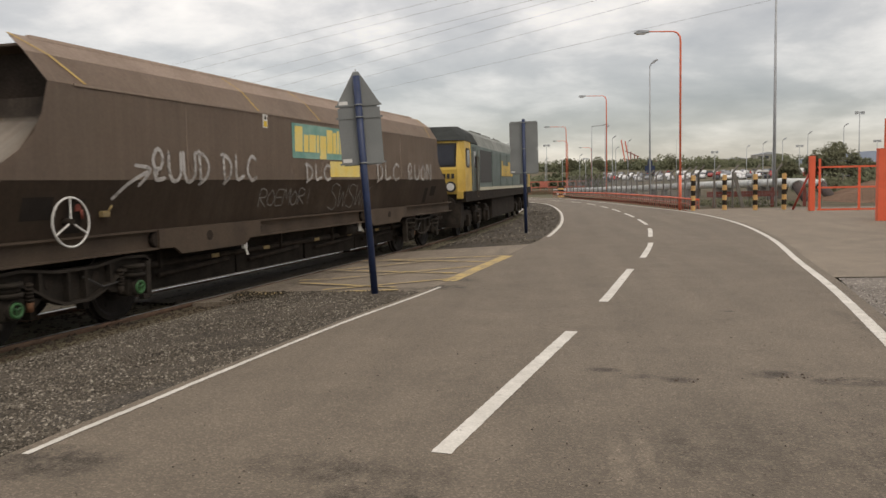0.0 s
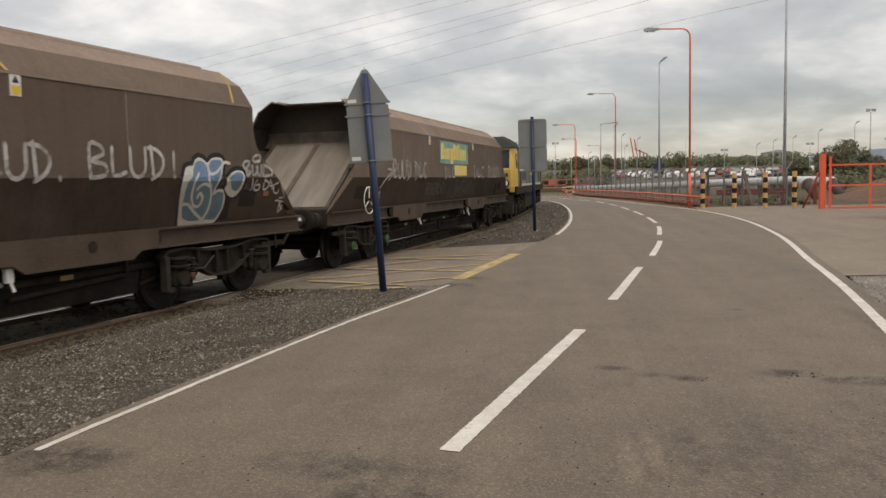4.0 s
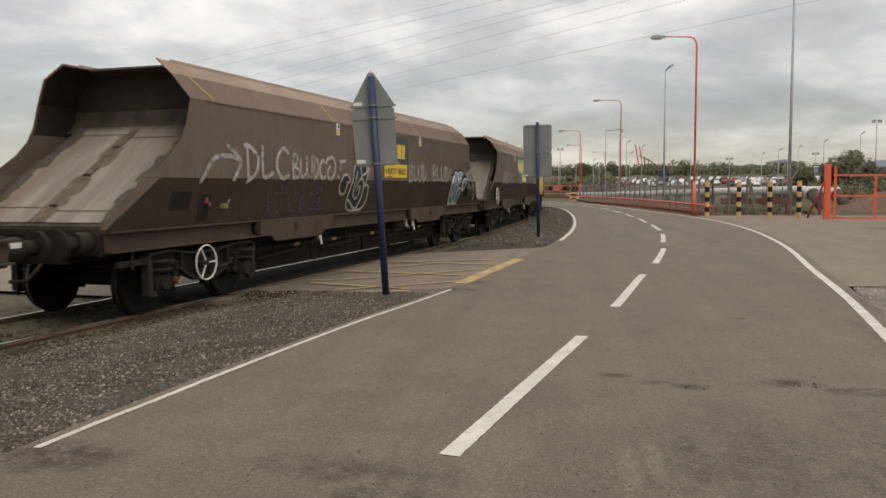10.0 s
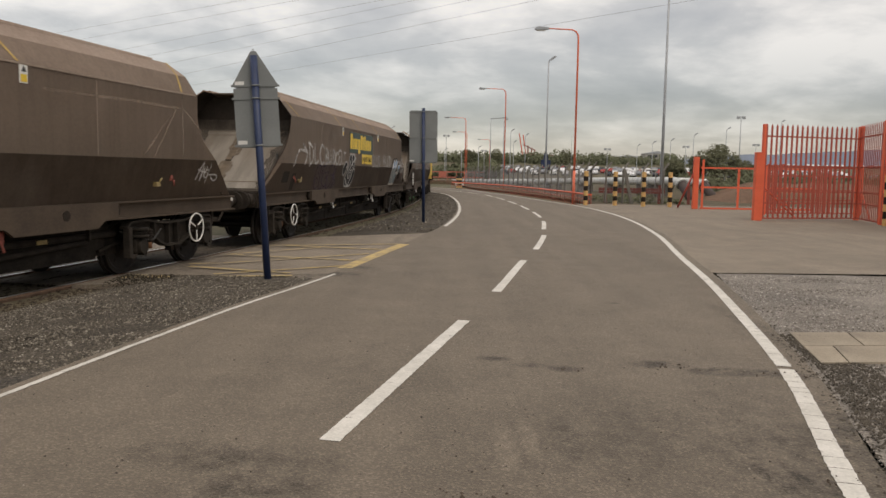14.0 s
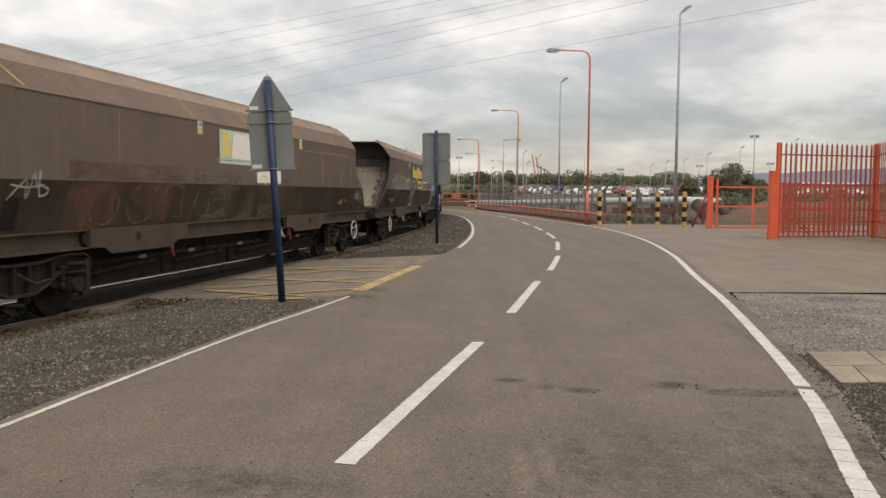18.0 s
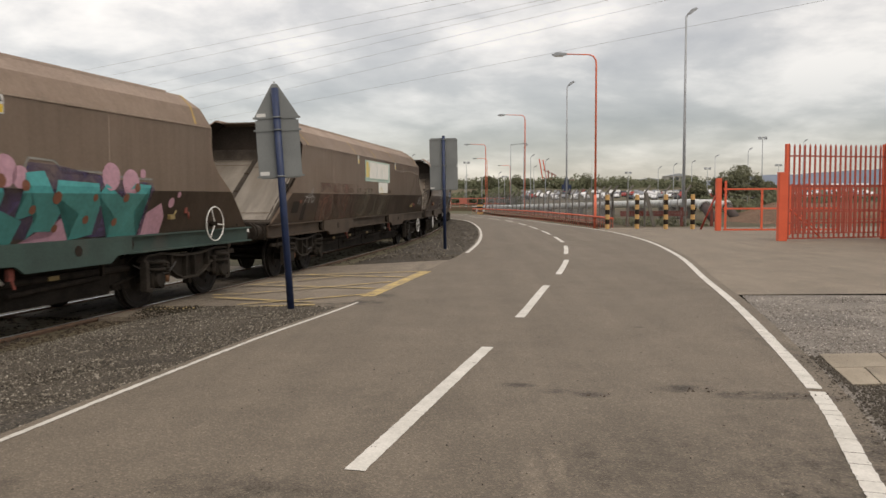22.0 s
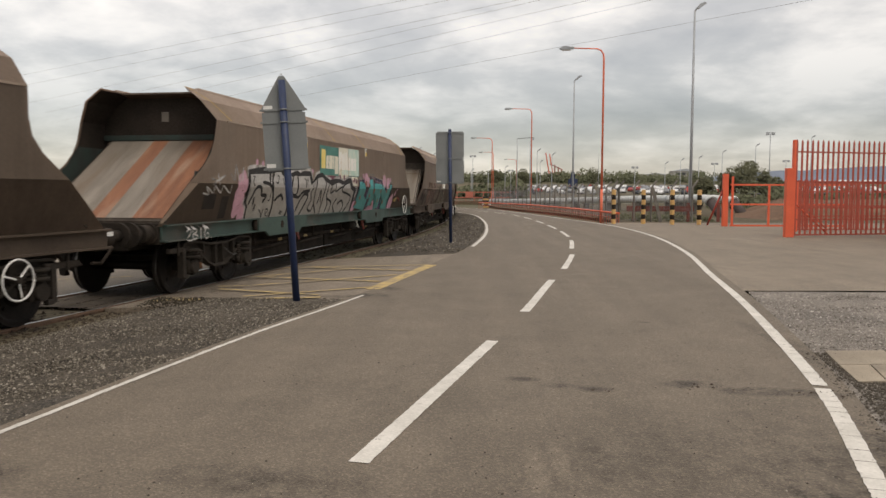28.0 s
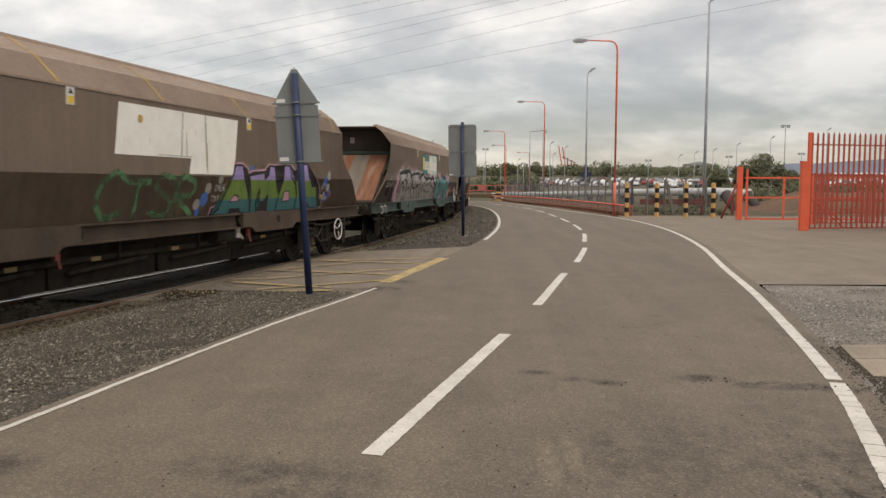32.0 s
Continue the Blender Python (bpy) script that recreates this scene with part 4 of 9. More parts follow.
        if rust == chute:
            # joints with torn edges: down the middle, and along the side where the sheet is worn
            for y0, wide in ((0.0, 0.06 + 0.08 * worn),) + (((-1.06, 0.16 * worn), (1.06, 0.16 * worn)) if worn else ()):
                bm = bmesh.new()
                n = 44
                va, vb = [], []
                edge = [wide * 0.5, wide * 0.5]
                for i in range(n + 1):
                    f = i / n
                    for k in (0, 1):
                        if rj.random() < 0.28:
                            edge[k] = wide * (rj.uniform(0.44, 0.56) if worn == 0.5 else rj.uniform(0.25, 0.8 + worn * 0.5))
                    u, z = 8.35 - 2.05 * f, 1.186 + (CHUTE_TOP - 1.175) * f
                    va.append(bm.verts.new((e * u, y0 - edge[0], z)))
                    vb.append(bm.verts.new((e * u, y0 + edge[1], z)))
                for i in range(n):
                    bm.faces.new((va[i], va[i + 1], vb[i + 1], vb[i]))
                part("joint_strip", bm, "dust_slope" if y0 or worn < 0.3 else "joint_rust", wagon, "dull brown torn strip between chute sheets")
        for q in range(0 if worn == 0.5 or rust != chute else 3):
            u = e * (8.05 - q * 0.62)
            z = 1.175 + (8.35 - abs(u)) * (CHUTE_TOP - 1.175) / 2.05
            part("joint_clip", box(bmesh.new(), u - 0.03, u + 0.03, -0.05, 0.05, z, z + 0.03), "sole", wagon)
        bm = tube(bmesh.new(), ((e * 7.35, -1.12, 1.8), (e * 7.3, -1.12, 1.95), (e * 7.2, -1.12, 1.92)), 0.02, 6)
        part("chute_hook", bm, "black", wagon)
        hx = BEAM[e] + (reach if e > 0 else 0.0)
        bm = box(bmesh.new(), min(e * (hx - 0.2), e * (hx + 0.03)), max(e * (hx - 0.2), e * (hx + 0.03)), -1.07, 1.07, 0.76, 1.1, 0.01)
        part("headstock", bm, "bogie", wagon, "black steel end beam")
        for y in (-0.9, 0.9):
            bm = tube(bmesh.new(), ((e * hx, y, 0.94), (e * (hx + 0.3), y, 0.94)), 0.135, 18)
            tube(bm, ((e * hx, y, 0.94), (e * (hx + 0.06), y, 0.94)), 0.17, 18)
            buf = part("buffer", bm, "buffer_brown", wagon, "grimy brown buffer housing")
            bm = tube(bmesh.new(), ((e * (hx + 0.3), y, 0.94), (e * (hx + 0.54), y, 0.94)), 0.09, 14)
            tube(bm, ((e * (hx + 0.54), y, 0.94), (e * (hx + 0.6), y, 0.94)), 0.19, 22)
            part("buffer_head", bm, "bogie", buf)
            if e > 0:
                bm = box(bmesh.new(), hx + 0.1, hx + 0.24, y - 0.142, y - 0.133, 0.96, 1.02)
                part("worn_mark", bm, "white_paint", buf, "pale painted mark")
        bm = box(bmesh.new(), min(e * hx, e * 9.24), max(e * hx, e * 9.24), -0.09, 0.09, 0.85, 0.98, 0.02)
        part("coupler", bm, "bogie", wagon)
        for y in (-0.4, 0.45):
            bm = tube(bmesh.new(), [(e * 8.6, y, 0.85), (e * 8.75, y, 0.65), (e * 8.95, y, 0.5), (e * 9.2, y, 0.52)], 0.025, 8)
            part("brake_hose", bm, "inside", wagon)
        for s in (-1, 1):
            # hatch as a flat plate with the recess's shade in its colour, and foot of the slope
            for u0, u1, z0, z1 in ((6.85, 7.3, 1.3, 1.56), (6.35, 6.62, 1.12, 1.52)):
                if e not in hatches:
                    continue
                bm = bmesh.new()
                ys = [s * (lat(z) + 0.006) for z in (z0, z1)]
                v = [bm.verts.new(p) for p in ((e * u0, ys[0], z0), (e * u1, ys[0], z0), (e * u1, ys[1], z1), (e * u0, ys[1], z1))]
                bm.faces.new(v)
                bmesh.ops.solidify(bm, geom=bm.faces[:], thickness=0.02)
                part("hatch", bm, "recess", wagon, "flat hatch plate, dark as a shaded recess")
            if s < 0 and e == handles:
                y = -lat(1.35)
                bm = box(bmesh.new(), e * 6.0 - 0.065, e * 6.0 + 0.065, y - 0.06, y + 0.01, 1.29, 1.37, 0.01)
                tube(bm, ((e * 6.0 + 0.04, y - 0.05, 1.36), (e * 6.0 + 0.11, y - 0.05, 1.43)), 0.014, 8)
                part("valve_box", bm, "tag", wagon, "yellow valve handle box")
                bm = box(bmesh.new(), e * 6.45 - 0.05, e * 6.45 + 0.04, y - 0.04, y + 0.01, 1.38, 1.48, 0.01)
                tube(bm, ((e * 6.45 + 0.03, y - 0.05, 1.4), (e * 6.45 + 0.04, y - 0.05, 1.29)), 0.018, 8)
                part("release_handle", bm, "red_dull", wagon, "red release handle")
        bm = box(bmesh.new(), e * 8.0 - 0.02, e * 8.0 + 0.02, -1.17, -1.15, 0.56, 0.81)
        box(bm, min(e * 7.6, e * 8.25), max(e * 7.6, e * 8.25), -1.15, -1.08, 0.6, 0.68, 0.01)
        part("step_iron", bm, "bogie", wagon)
    # underframe
    for s in (-1, 1):
        bm = bmesh.new()
        prism(bm, [(-BEAM[-1], 0.8), (BEAM[1] + reach, 0.8), (BEAM[1] + reach, 1.07), (-BEAM[-1], 1.07)], s * 1.08, s * 1.12)
        for z in (0.8, 1.05):
            fl = box(bmesh.new(), -BEAM[-1], BEAM[1] + reach, min(s * 1.1, s * 1.21), max(s * 1.1, s * 1.21), z, z + 0.025)
            part("solebar_flange", fl, sole, wagon)
        part("solebar", bm, sole, wagon, "long steel side beam")
        for e in (-1, 1):
            o = [(2.25, 1.075), (4.95, 1.075), (4.95, 0.82), (4.6, 0.8), (4.45, 0.7), (2.75, 0.7), (2.6, 0.8), (2.25, 0.82)]
            bm = prism(bmesh.new(), [(e * a, b) for a, b in o], s * 1.19, s * 1.235)
            pl = part("gusset_plate", bm, sole, wagon)
            # lifting hole as a dark disc, its inner shade given by colour
            bm = disc(bmesh.new(), (e * 3.75, 0.92), 0.075, s * 1.234, s * 1.242, 20)
            part("lifting_hole", bm, "inside", pl)
            # dark discs imitate the round shadow at the recess ends
            for q in (2.28, 4.93):
                bm = disc(bmesh.new(), (e * q, 0.94), 0.112, s * 1.12, s * 1.2, 20)
                part("lifting_hole", bm, "inside", pl)
        bm = tube(bmesh.new(), ((-5.3, s * 0.9, 0.56), (5.3, s * 0.9, 0.56)), 0.05, 8)
        pp = part("brake_pipe", bm, "bogie", wagon)
        for u in (-3.2, -1.6, 0.4, 2.0, 3.6):
            bm = box(bmesh.new(), u - 0.1, u + 0.1, s * 0.955 - 0.006, s * 0.955 + 0.006, 0.53, 0.59)
            part("pipe_tag", bm, "tag", pp, "small yellow tag")
    bm = bmesh.new()
    box(bm, -5.2, 5.2, -0.85, 0.85, 0.62, 1.05)
    box(bm, -8.5, 8.5, -0.56, 0.56, 0.66, 1.04)
    part("centre_sill", bm, "underside", wagon, "dark boxed centre of the underframe")
    for u in (-3.7, -1.25, 1.25, 3.7):
        bm = prism(bmesh.new(), [(u - 1.22, 0.7), (u + 1.22, 0.7), (u + 1.19, 0.2), (u - 1.19, 0.2)], -0.86, 0.86)
        door = part("discharge_door", bm, "underside", wagon, "dark discharge door under the floor")
        bm = tube(bmesh.new(), ((u - 0.9, -0.92, 0.4), (u + 0.9, -0.92, 0.48)), 0.035, 8)
        part("door_link", bm, "bogie", door)
    for e in (-1, 1):
        bm = box(bmesh.new(), min(e * 4.95, e * 5.5), max(e * 4.95, e * 5.5), -0.8, 0.8, 0.22, 0.7, 0.02)
        tube(bm, ((e * 4.98, -0.84, 0.3), (e * 5.6, -0.84, 0.42)), 0.03, 8)
        part("brake_gear", bm, "bogie", wagon, "black brake gear by the bogie")
    bm = tube(bmesh.new(), ((1.5, -1.0, 0.68), (2.1, -1.0, 0.68)), 0.13, 14)
    part("air_reservoir", bm, "frame_cast", wagon)
    bm = box(bmesh.new(), 2.4, 2.52, -1.02, -0.98, 0.6, 0.78)
    tube(bm, ((2.45, -1.0, 0.72), (2.62, -1.02, 0.58)), 0.025, 8)
    part("cock_handle", bm, "white_paint", wagon)
    for e in (-1, 1):
        # small fittings below the side beam
        bm = box(bmesh.new(), e * 2.62 - 0.05, e * 2.62 + 0.05, -1.16, -1.1, 0.62, 0.78, 0.01)
        tube(bm, ((e * 2.62, -1.15, 0.64), (e * 2.62 + 0.03, -1.17, 0.52)), 0.02, 6)
        part("cock", bm, "white_paint" if key in ("_a", "_b") else "red_dull", wagon, "white cock handle" if key in ("_a", "_b") else "faded red cock handle")
        bm = tube(bmesh.new(), [(e * 5.3, -1.0, 0.6), (e * 5.6, -1.12, 0.45), (e * 6.0, -1.16, 0.42), (e * 6.3, -1.12, 0.58)], 0.015, 6)
        part("sagging_hose", bm, "black", wagon)
        for q in (1.1, 4.6):
            part("hanger", box(bmesh.new(), e * q - 0.02, e * q + 0.02, -0.99, -0.93, 0.5, 0.82), "bogie", wagon)
        build_bogie(wagon, pivots[0] if e < 0 else pivots[1], caps and e < 0)
    # hand brake wheel
    u, z = wheel_at
    y = -1.28 if z < 1.0 else -(lat(z) + 0.1)
    bm = ring(bmesh.new(), (u, y, z), wr, 0.0125)
    for q in range(3):
        a = spoke + q * math.tau / 3
        tube(bm, ((u, y, z), (u + wr * math.cos(a), y, z + wr * math.sin(a))), 0.012, 6)
    hw = part("handwheel", bm, "white_paint", wagon, "white three-spoke brake handwheel")
    part("hub", tube(bmesh.new(), ((u, y - 0.02, z), (u, y + 0.16, z)), 0.045, 10), "bogie", hw)
    # yellow bands over the shoulder, warning plates
    for u0, du in ((-6.8 - tip * 0.5, 0.5 + tip * 0.5), (-2.62 + shift, 0.3), (-0.35 + shift, 0.3), (2.3 + shift, 0.3), (7.06, -0.38)):
        bm = bmesh.new()
        for (z0, a0), (z1, a1) in (((3.43, 0.0), (3.2, 0.45)), ((3.2, 0.45), (2.88, 1.0))):
            l0, l1 = lat(z0) + 0.008, lat(z1) + 0.008
            ua, ub = u0 + du * a0, u0 + du * a1
            bm.faces.new([bm.verts.new(p) for p in ((ua - 0.024, -l0, z0 + 0.004), (ua + 0.024, -l0, z0 + 0.004), (ub + 0.024, -l1, z1 + 0.004), (ub - 0.024, -l1, z1 + 0.004))])
        part("yellow_band", bm, "yellow_band", wagon, "worn yellow stripe")
    for u in (-2.15 + shift, 2.68 + shift):
        bm = box(bmesh.new(), u - 0.07, u + 0.07, -1.342, -1.328, 2.62, 2.86)
        pl = part("warning_plate", bm, "white_paint", wagon, "small white and yellow warning plate")
        part("warning_panel", box(bmesh.new(), u - 0.055, u + 0.055, -1.346, -1.341, 2.635, 2.73), "yellow", pl)
        bm = bmesh.new()
        bm.faces.new([bm.verts.new((u + a, -1.3465, 2.76 + b)) for a, b in ((-0.045, 0), (0.045, 0), (0, 0.08))])
        part("warning_symbol", bm, "black", pl)
    for ob in wagon.children:
        if not ob.name.startswith("bogie"):
            ob.location.z += LIFT
    return wagon


# wagon centres along the train, front to back
CENTRES = (25.0, 6.63, -12.0, -30.17, -48.73)
wagons = [
    build_wagon("sole", "chute", "chute", "brown coal hopper wagon with white scrawled letters", (-6.62, 1.26), "_a", (-1, 1), -1, reach=0.12, wr=0.29, tip=0.2, caps=True, worn=0.5),
    build_wagon("sole", "chute", "chute", "brown coal hopper wagon with green and yellow nameboard", (-6.55, 0.53), "_b", (-1, 1), -1, tip=0.24, worn=1.0, spoke=0.0, pivots=(-6.35, 6.5)),
    build_wagon("sole", "chute", "chute", "brown coal hopper wagon with peeling white nameboard", (7.2, 0.55), "_c", shift=0.2, back=-0.14, tip=0.16, worn=0.2, spoke=0.55, pivots=(-6.2, 6.67)),
    build_wagon("sole_green", "chute", "chute_rust", "brown coal hopper wagon with teal and grey graffiti on green frame", (7.36, 1.18), "_d", shift=-0.36, wr=0.3, tip=0.36, spoke=-0.1, pivots=(-6.5, 6.74)),
    build_wagon("sole", "chute", "chute", "brown coal hopper wagon with blank white board and green graffiti", (7.0, 0.54), "_e", shift=-0.36, worn=0.2, spoke=0.75),
]

# ---- locomotive ----
LOCO_AT = 45.05


M["board_pale"] = mat("cream_stripe", (0.5, 0.47, 0.36), (0.4, 0.37, 0.29), 3, 0.6)
M["cab_dark"] = mat("dark_green_black_paint", (0.03, 0.033, 0.03), (0.02, 0.023, 0.021), 2, 0.8, spec=0.15)
M["loco_door"] = mat("dark_green_livery", (0.04, 0.062, 0.052), (0.032, 0.05, 0.043), 2, 0.5)


def build_loco():
    loco = tagged(empty("diesel_locomotive"), "green and yellow diesel locomotive with louvred sides", "locomotive")
    w = 1.32

    def shell(u0, u1, pts, name, m, label=""):
        bm = bmesh.new()
        a = [bm.verts.new((u0, y, z)) for y, z in pts]
        b = [bm.verts.new((u1, y, z)) for y, z in pts]
        bm.faces.new(a)
        bm.faces.new(b[::-1])
        for i in range(len(a)):
            j = (i + 1) % len(a)
            bm.faces.new((a[i], a[j], b[j], b[i]))
        bmesh.ops.recalc_face_normals(bm, faces=bm.faces[:])
        return part(name, bm, m, loco, label)

    hood = [(-w, 1.35), (w, 1.35), (w, 2.95), (-w, 2.95)]
    shell(-7.6, 7.6, hood, "hood_side", "loco_green", "faded green engine hood")
    shell(-7.6, 7.6, [(-w, 2.95), (w, 2.95), (1.12, 3.35), (0.6, 3.62), (-0.6, 3.62), (-1.12, 3.35)], "hood_roof", "loco_roof", "sooty curved roof")
    shell(-10.2, 10.2, [(-1.36, 1.1), (1.36, 1.1), (1.36, 1.43), (-1.36, 1.43)], "frame_beam", "bogie", "deep black side frame beam")
    bm = box(box(bmesh.new(), -7.5, 7.5, -1.372, -1.36, 1.43, 1.54), -7.5, 7.5, 1.36, 1.372, 1.43, 1.54)
    part("frame_stripe", bm, "board_pale", loco)
    for e in (-1, 1):
        # flat-sided cab whose face leans back above the waist
        bm = bmesh.new()
        levels = []
        for z, uf in ((1.35, 10.28), (2.12, 10.36), (3.02, 10.12)):
            sw = w if z < 3 else 1.29
            plan = ((8.85, -sw), (10.02, -sw), (uf, -1.12), (uf, 1.12), (10.02, sw), (8.85, sw))
            levels.append([bm.verts.new((e * a, b, z)) for a, b in plan])
        for a, b in zip(levels, levels[1:]):
            for i in range(6):
                j = (i + 1) % 6
                bm.faces.new((a[i], a[j], b[j], b[i]))
        bm.faces.new(levels[0])
        bm.faces.new(levels[-1])
        bmesh.ops.recalc_face_normals(bm, faces=bm.faces[:])
        cabp = part("cab", bm, "loco_yellow", loco, "yellow driving cab end")
        bm = prism(bmesh.new(), [(e * 7.6, 1.35), (e * 8.85, 1.35), (e * 8.85, 2.98), (e * 7.6, 2.98)], -w, w)
        part("cab_door_panel", bm, "loco_green", loco, "green panel with the cab door")
        bm = bmesh.new()
        for a, b, z in ((7.55, 1.325, 3.0), (10.06, 1.31, 3.03), (10.2, 1.12, 3.03), (7.55, 1.12, 3.36), (7.55, 0.62, 3.64), (8.7, 1.1, 3.33), (8.8, 0.6, 3.56)):
            for q in (-1, 1):
                bm.verts.new((e * a, q * b, z))
        bmesh.ops.convex_hull(bm, input=bm.verts[:])
        part("cab_roof", bm, "cab_dark", loco, "dark sloping cab roof")
        for s in (-1, 1):
            bm = prism(bmesh.new(), [(e * 9.2, 2.18), (e * 9.85, 2.18), (e * 9.83, 2.8), (e * 9.2, 2.8)], s * 1.3, s * 1.326)
            bmesh.ops.bevel(bm, geom=[q for q in bm.edges if abs(q.verts[0].co.y - q.verts[1].co.y) > 0.01], offset=0.07, segments=3, affect="EDGES")
            sf = part("side_window_frame", bm, "black", cabp)
            bm = prism(bmesh.new(), [(e * 9.27, 2.24), (e * 9.78, 2.24), (e * 9.77, 2.74), (e * 9.27, 2.74)], s * 1.31, s * 1.332)
            part("pane", bm, "glass", sf, "dark cab side window")
            bm = tube(bmesh.new(), ((e * 8.78, s * 1.36, 1.4), (e * 8.78, s * 1.36, 2.7)), 0.02, 6)
            part("door_handrail", bm, "loco_roof", loco)
            bm = tube(bmesh.new(), ((e * 7.75, s * 1.36, 1.4), (e * 7.75, s * 1.36, 2.8)), 0.02, 6)
            part("door_handrail", bm, "loco_roof", loco)
            part("cab_door", prism(bmesh.new(), [(e * 7.95, 1.42), (e * 8.62, 1.42), (e * 8.62, 2.88), (e * 7.95, 2.88)], s * 1.322, s * 1.332), "loco_door", loco)
            part("door_window", prism(bmesh.new(), [(e * 8.08, 2.2), (e * 8.5, 2.2), (e * 8.5, 2.75), (e * 8.08, 2.75)], s * 1.33, s * 1.338), "glass", loco)

            def face_at(z):
                return 10.36 - 0.267 * (z - 2.12)
            for out, y0, y1, za, zb, nm, m in ((0.008, 0.04, 1.08, 2.2, 2.95, "screen_frame", "black"), (0.018, 0.1, 1.0, 2.27, 2.88, "windscreen", "glass")):
                bm = bmesh.new()
                v = [bm.verts.new(q) for q in ((e * (face_at(za) + out), s * y0, za), (e * (face_at(za) + out), s * y1, za), (e * (face_at(zb) + out), s * y1, zb), (e * (face_at(zb) + out), s * y0, zb))]
                bm.faces.new(v)
                bmesh.ops.solidify(bm, geom=bm.faces[:], thickness=0.02)
                part(nm, bm, m, cabp, "dark windscreen pane" if m == "glass" else "")
            part("cab_step", box(bmesh.new(), min(e * 9.95, e * 10.3), max(e * 9.95, e * 10.3), s * 1.18 - 0.1, s * 1.18 + 0.1, 1.2, 1.44, 0.02), "loco_yellow", cabp, "yellow corner step")
            bm = tube(bmesh.new(), ((e * 10.2, s * 0.9, 1.58), (e * 10.37, s * 0.9, 1.58)), 0.17, 16)
            hl = part("headlight", bm, "black", cabp)
            bm = tube(bmesh.new(), ((e * 10.3, s * 0.9, 1.58), (e * 10.39, s * 0.9, 1.58)), 0.12, 16)
            part("lens", bm, "white_paint", hl)
            bm = tube(bmesh.new(), ((e * 10.1, s * 0.88, 1.05), (e * 10.7, s * 0.88, 1.05)), 0.13, 14)
            tube(bm, ((e * 10.68, s * 0.88, 1.05), (e * 10.74, s * 0.88, 1.05)), 0.22, 18)
            part("buffer", bm, "bogie", loco)
            bm = bmesh.new()
            for d in (-0.03, 0.4):
                tube(bm, ((e * (7.66 + d), s * 1.36, 1.3), (e * (7.66 + d), s * 1.36, 2.6)), 0.02, 6)
            for q in range(5):
                tube(bm, ((e * 7.63, s * 1.36, 0.35 + q * 0.22), (e * 8.06, s * 1.36, 0.35 + q * 0.22)), 0.018, 6)
            part("cab_ladder", bm, "sole", loco)
        # number below the windscreen as plain bars
        bm = bmesh.new()
        for q in range(5):
            box(bm, e * 10.335 - 0.02, e * 10.335 + 0.02, -1.02 + q * 0.14, -0.93 + q * 0.14, 1.84, 1.99)
        part("number_bars", bm, "black", cabp)
        bm = prism(bmesh.new(), [(e * 9.8, 0.3), (e * 10.4, 0.3), (e * 10.4, 0.42), (e * 10.15, 1.15), (e * 9.8, 1.15)], -1.2, 1.2)
        part("plough", bm, "bogie", loco)
        bm = box(bmesh.new(), min(e * 10.2, e * 10.9), max(e * 10.2, e * 10.9), -0.1, 0.1, 0.9, 1.05)
        part("coupler", bm, "bogie", loco)
        # bogie frames
        u = e * 6.7
        bogie = part("bogie", box(bmesh.new(), u - 2.6, u + 2.6, -0.9, 0.9, 0.5, 0.85, 0.03), "bogie", loco, "black six-wheel bogie")
        bogie.matrix_basis = pose(0, 0, -DROP)
        for s in (-1, 1):
            o = [(-2.7, 0.55), (-2.7, 0.85), (2.7, 0.85), (2.7, 0.55), (1.2, 0.45), (0.6, 0.4), (-0.6, 0.4), (-1.2, 0.45)]
            part("side_frame", prism(bmesh.new(), [(u + a, b) for a, b in o], s * 1.0, s * 1.12), "bogie", bogie)
            for wu in (-2.05, 0.0, 2.05):
                bm = box(bmesh.new(), u + wu - 0.2, u + wu + 0.2, s * 1.14 - 0.08, s * 1.14 + 0.08, 0.32, 0.72, 0.03)
                part("axle_box", bm, "bogie", bogie)
            for wu in (-1.05, 1.05):
                part("damper", tube(bmesh.new(), ((u + wu, s * 1.16, 0.35), (u + wu, s * 1.16, 0.8)), 0.09, 10), "bogie", bogie)
                part("air_cylinder", tube(bmesh.new(), ((u + wu - 0.25, s * 1.18, 0.9), (u + wu + 0.3, s * 1.18, 0.9)), 0.1, 10), "bogie", bogie)
        for wu in (-2.05, 0.0, 2.05):
            ws = part("wheelset", wheelset(), "wheel", bogie)
            ws.matrix_basis = pose(u + wu, 0, 0.46)
            WHEELS.append((ws, u + wu, 0.46))
    for s in (-1, 1):
        for u0, u1, z0, z1, m in ((-7.1, -4.45, 1.7, 2.84, "black"), (5.2, 7.0, 1.6, 2.8, "black")):
            part("intake", prism(bmesh.new(), [(u0, z0), (u1, z0), (u1, z1), (u0, z1)], s * 1.318, s * 1.328), m, loco, "dark air intake")
        for u0 in (-4.35, -2.0, 0.05, 2.1):
            bm = bmesh.new()
            for q in range(13):
                z = 1.5 + q * 0.108
                prism(bm, [(u0, z), (u0 + 1.9, z), (u0 + 1.9, z + 0.07), (u0, z + 0.07)], s * 1.318, s * 1.345)
            part("louvre", bm, "loco_green", loco)
        # nameboard as plain yellow bars
        for q in range(9):
            h = 0.62 if q in (0, 5, 6) else 0.45
            u0 = -1.7 + q * 0.42
            part("letter_block", prism(bmesh.new(), [(u0, 1.95), (u0 + 0.34, 1.95), (u0 + 0.34, 1.95 + h), (u0, 1.95 + h)], s * 1.346, s * 1.352), "loco_yellow", loco, "yellow lettering block")
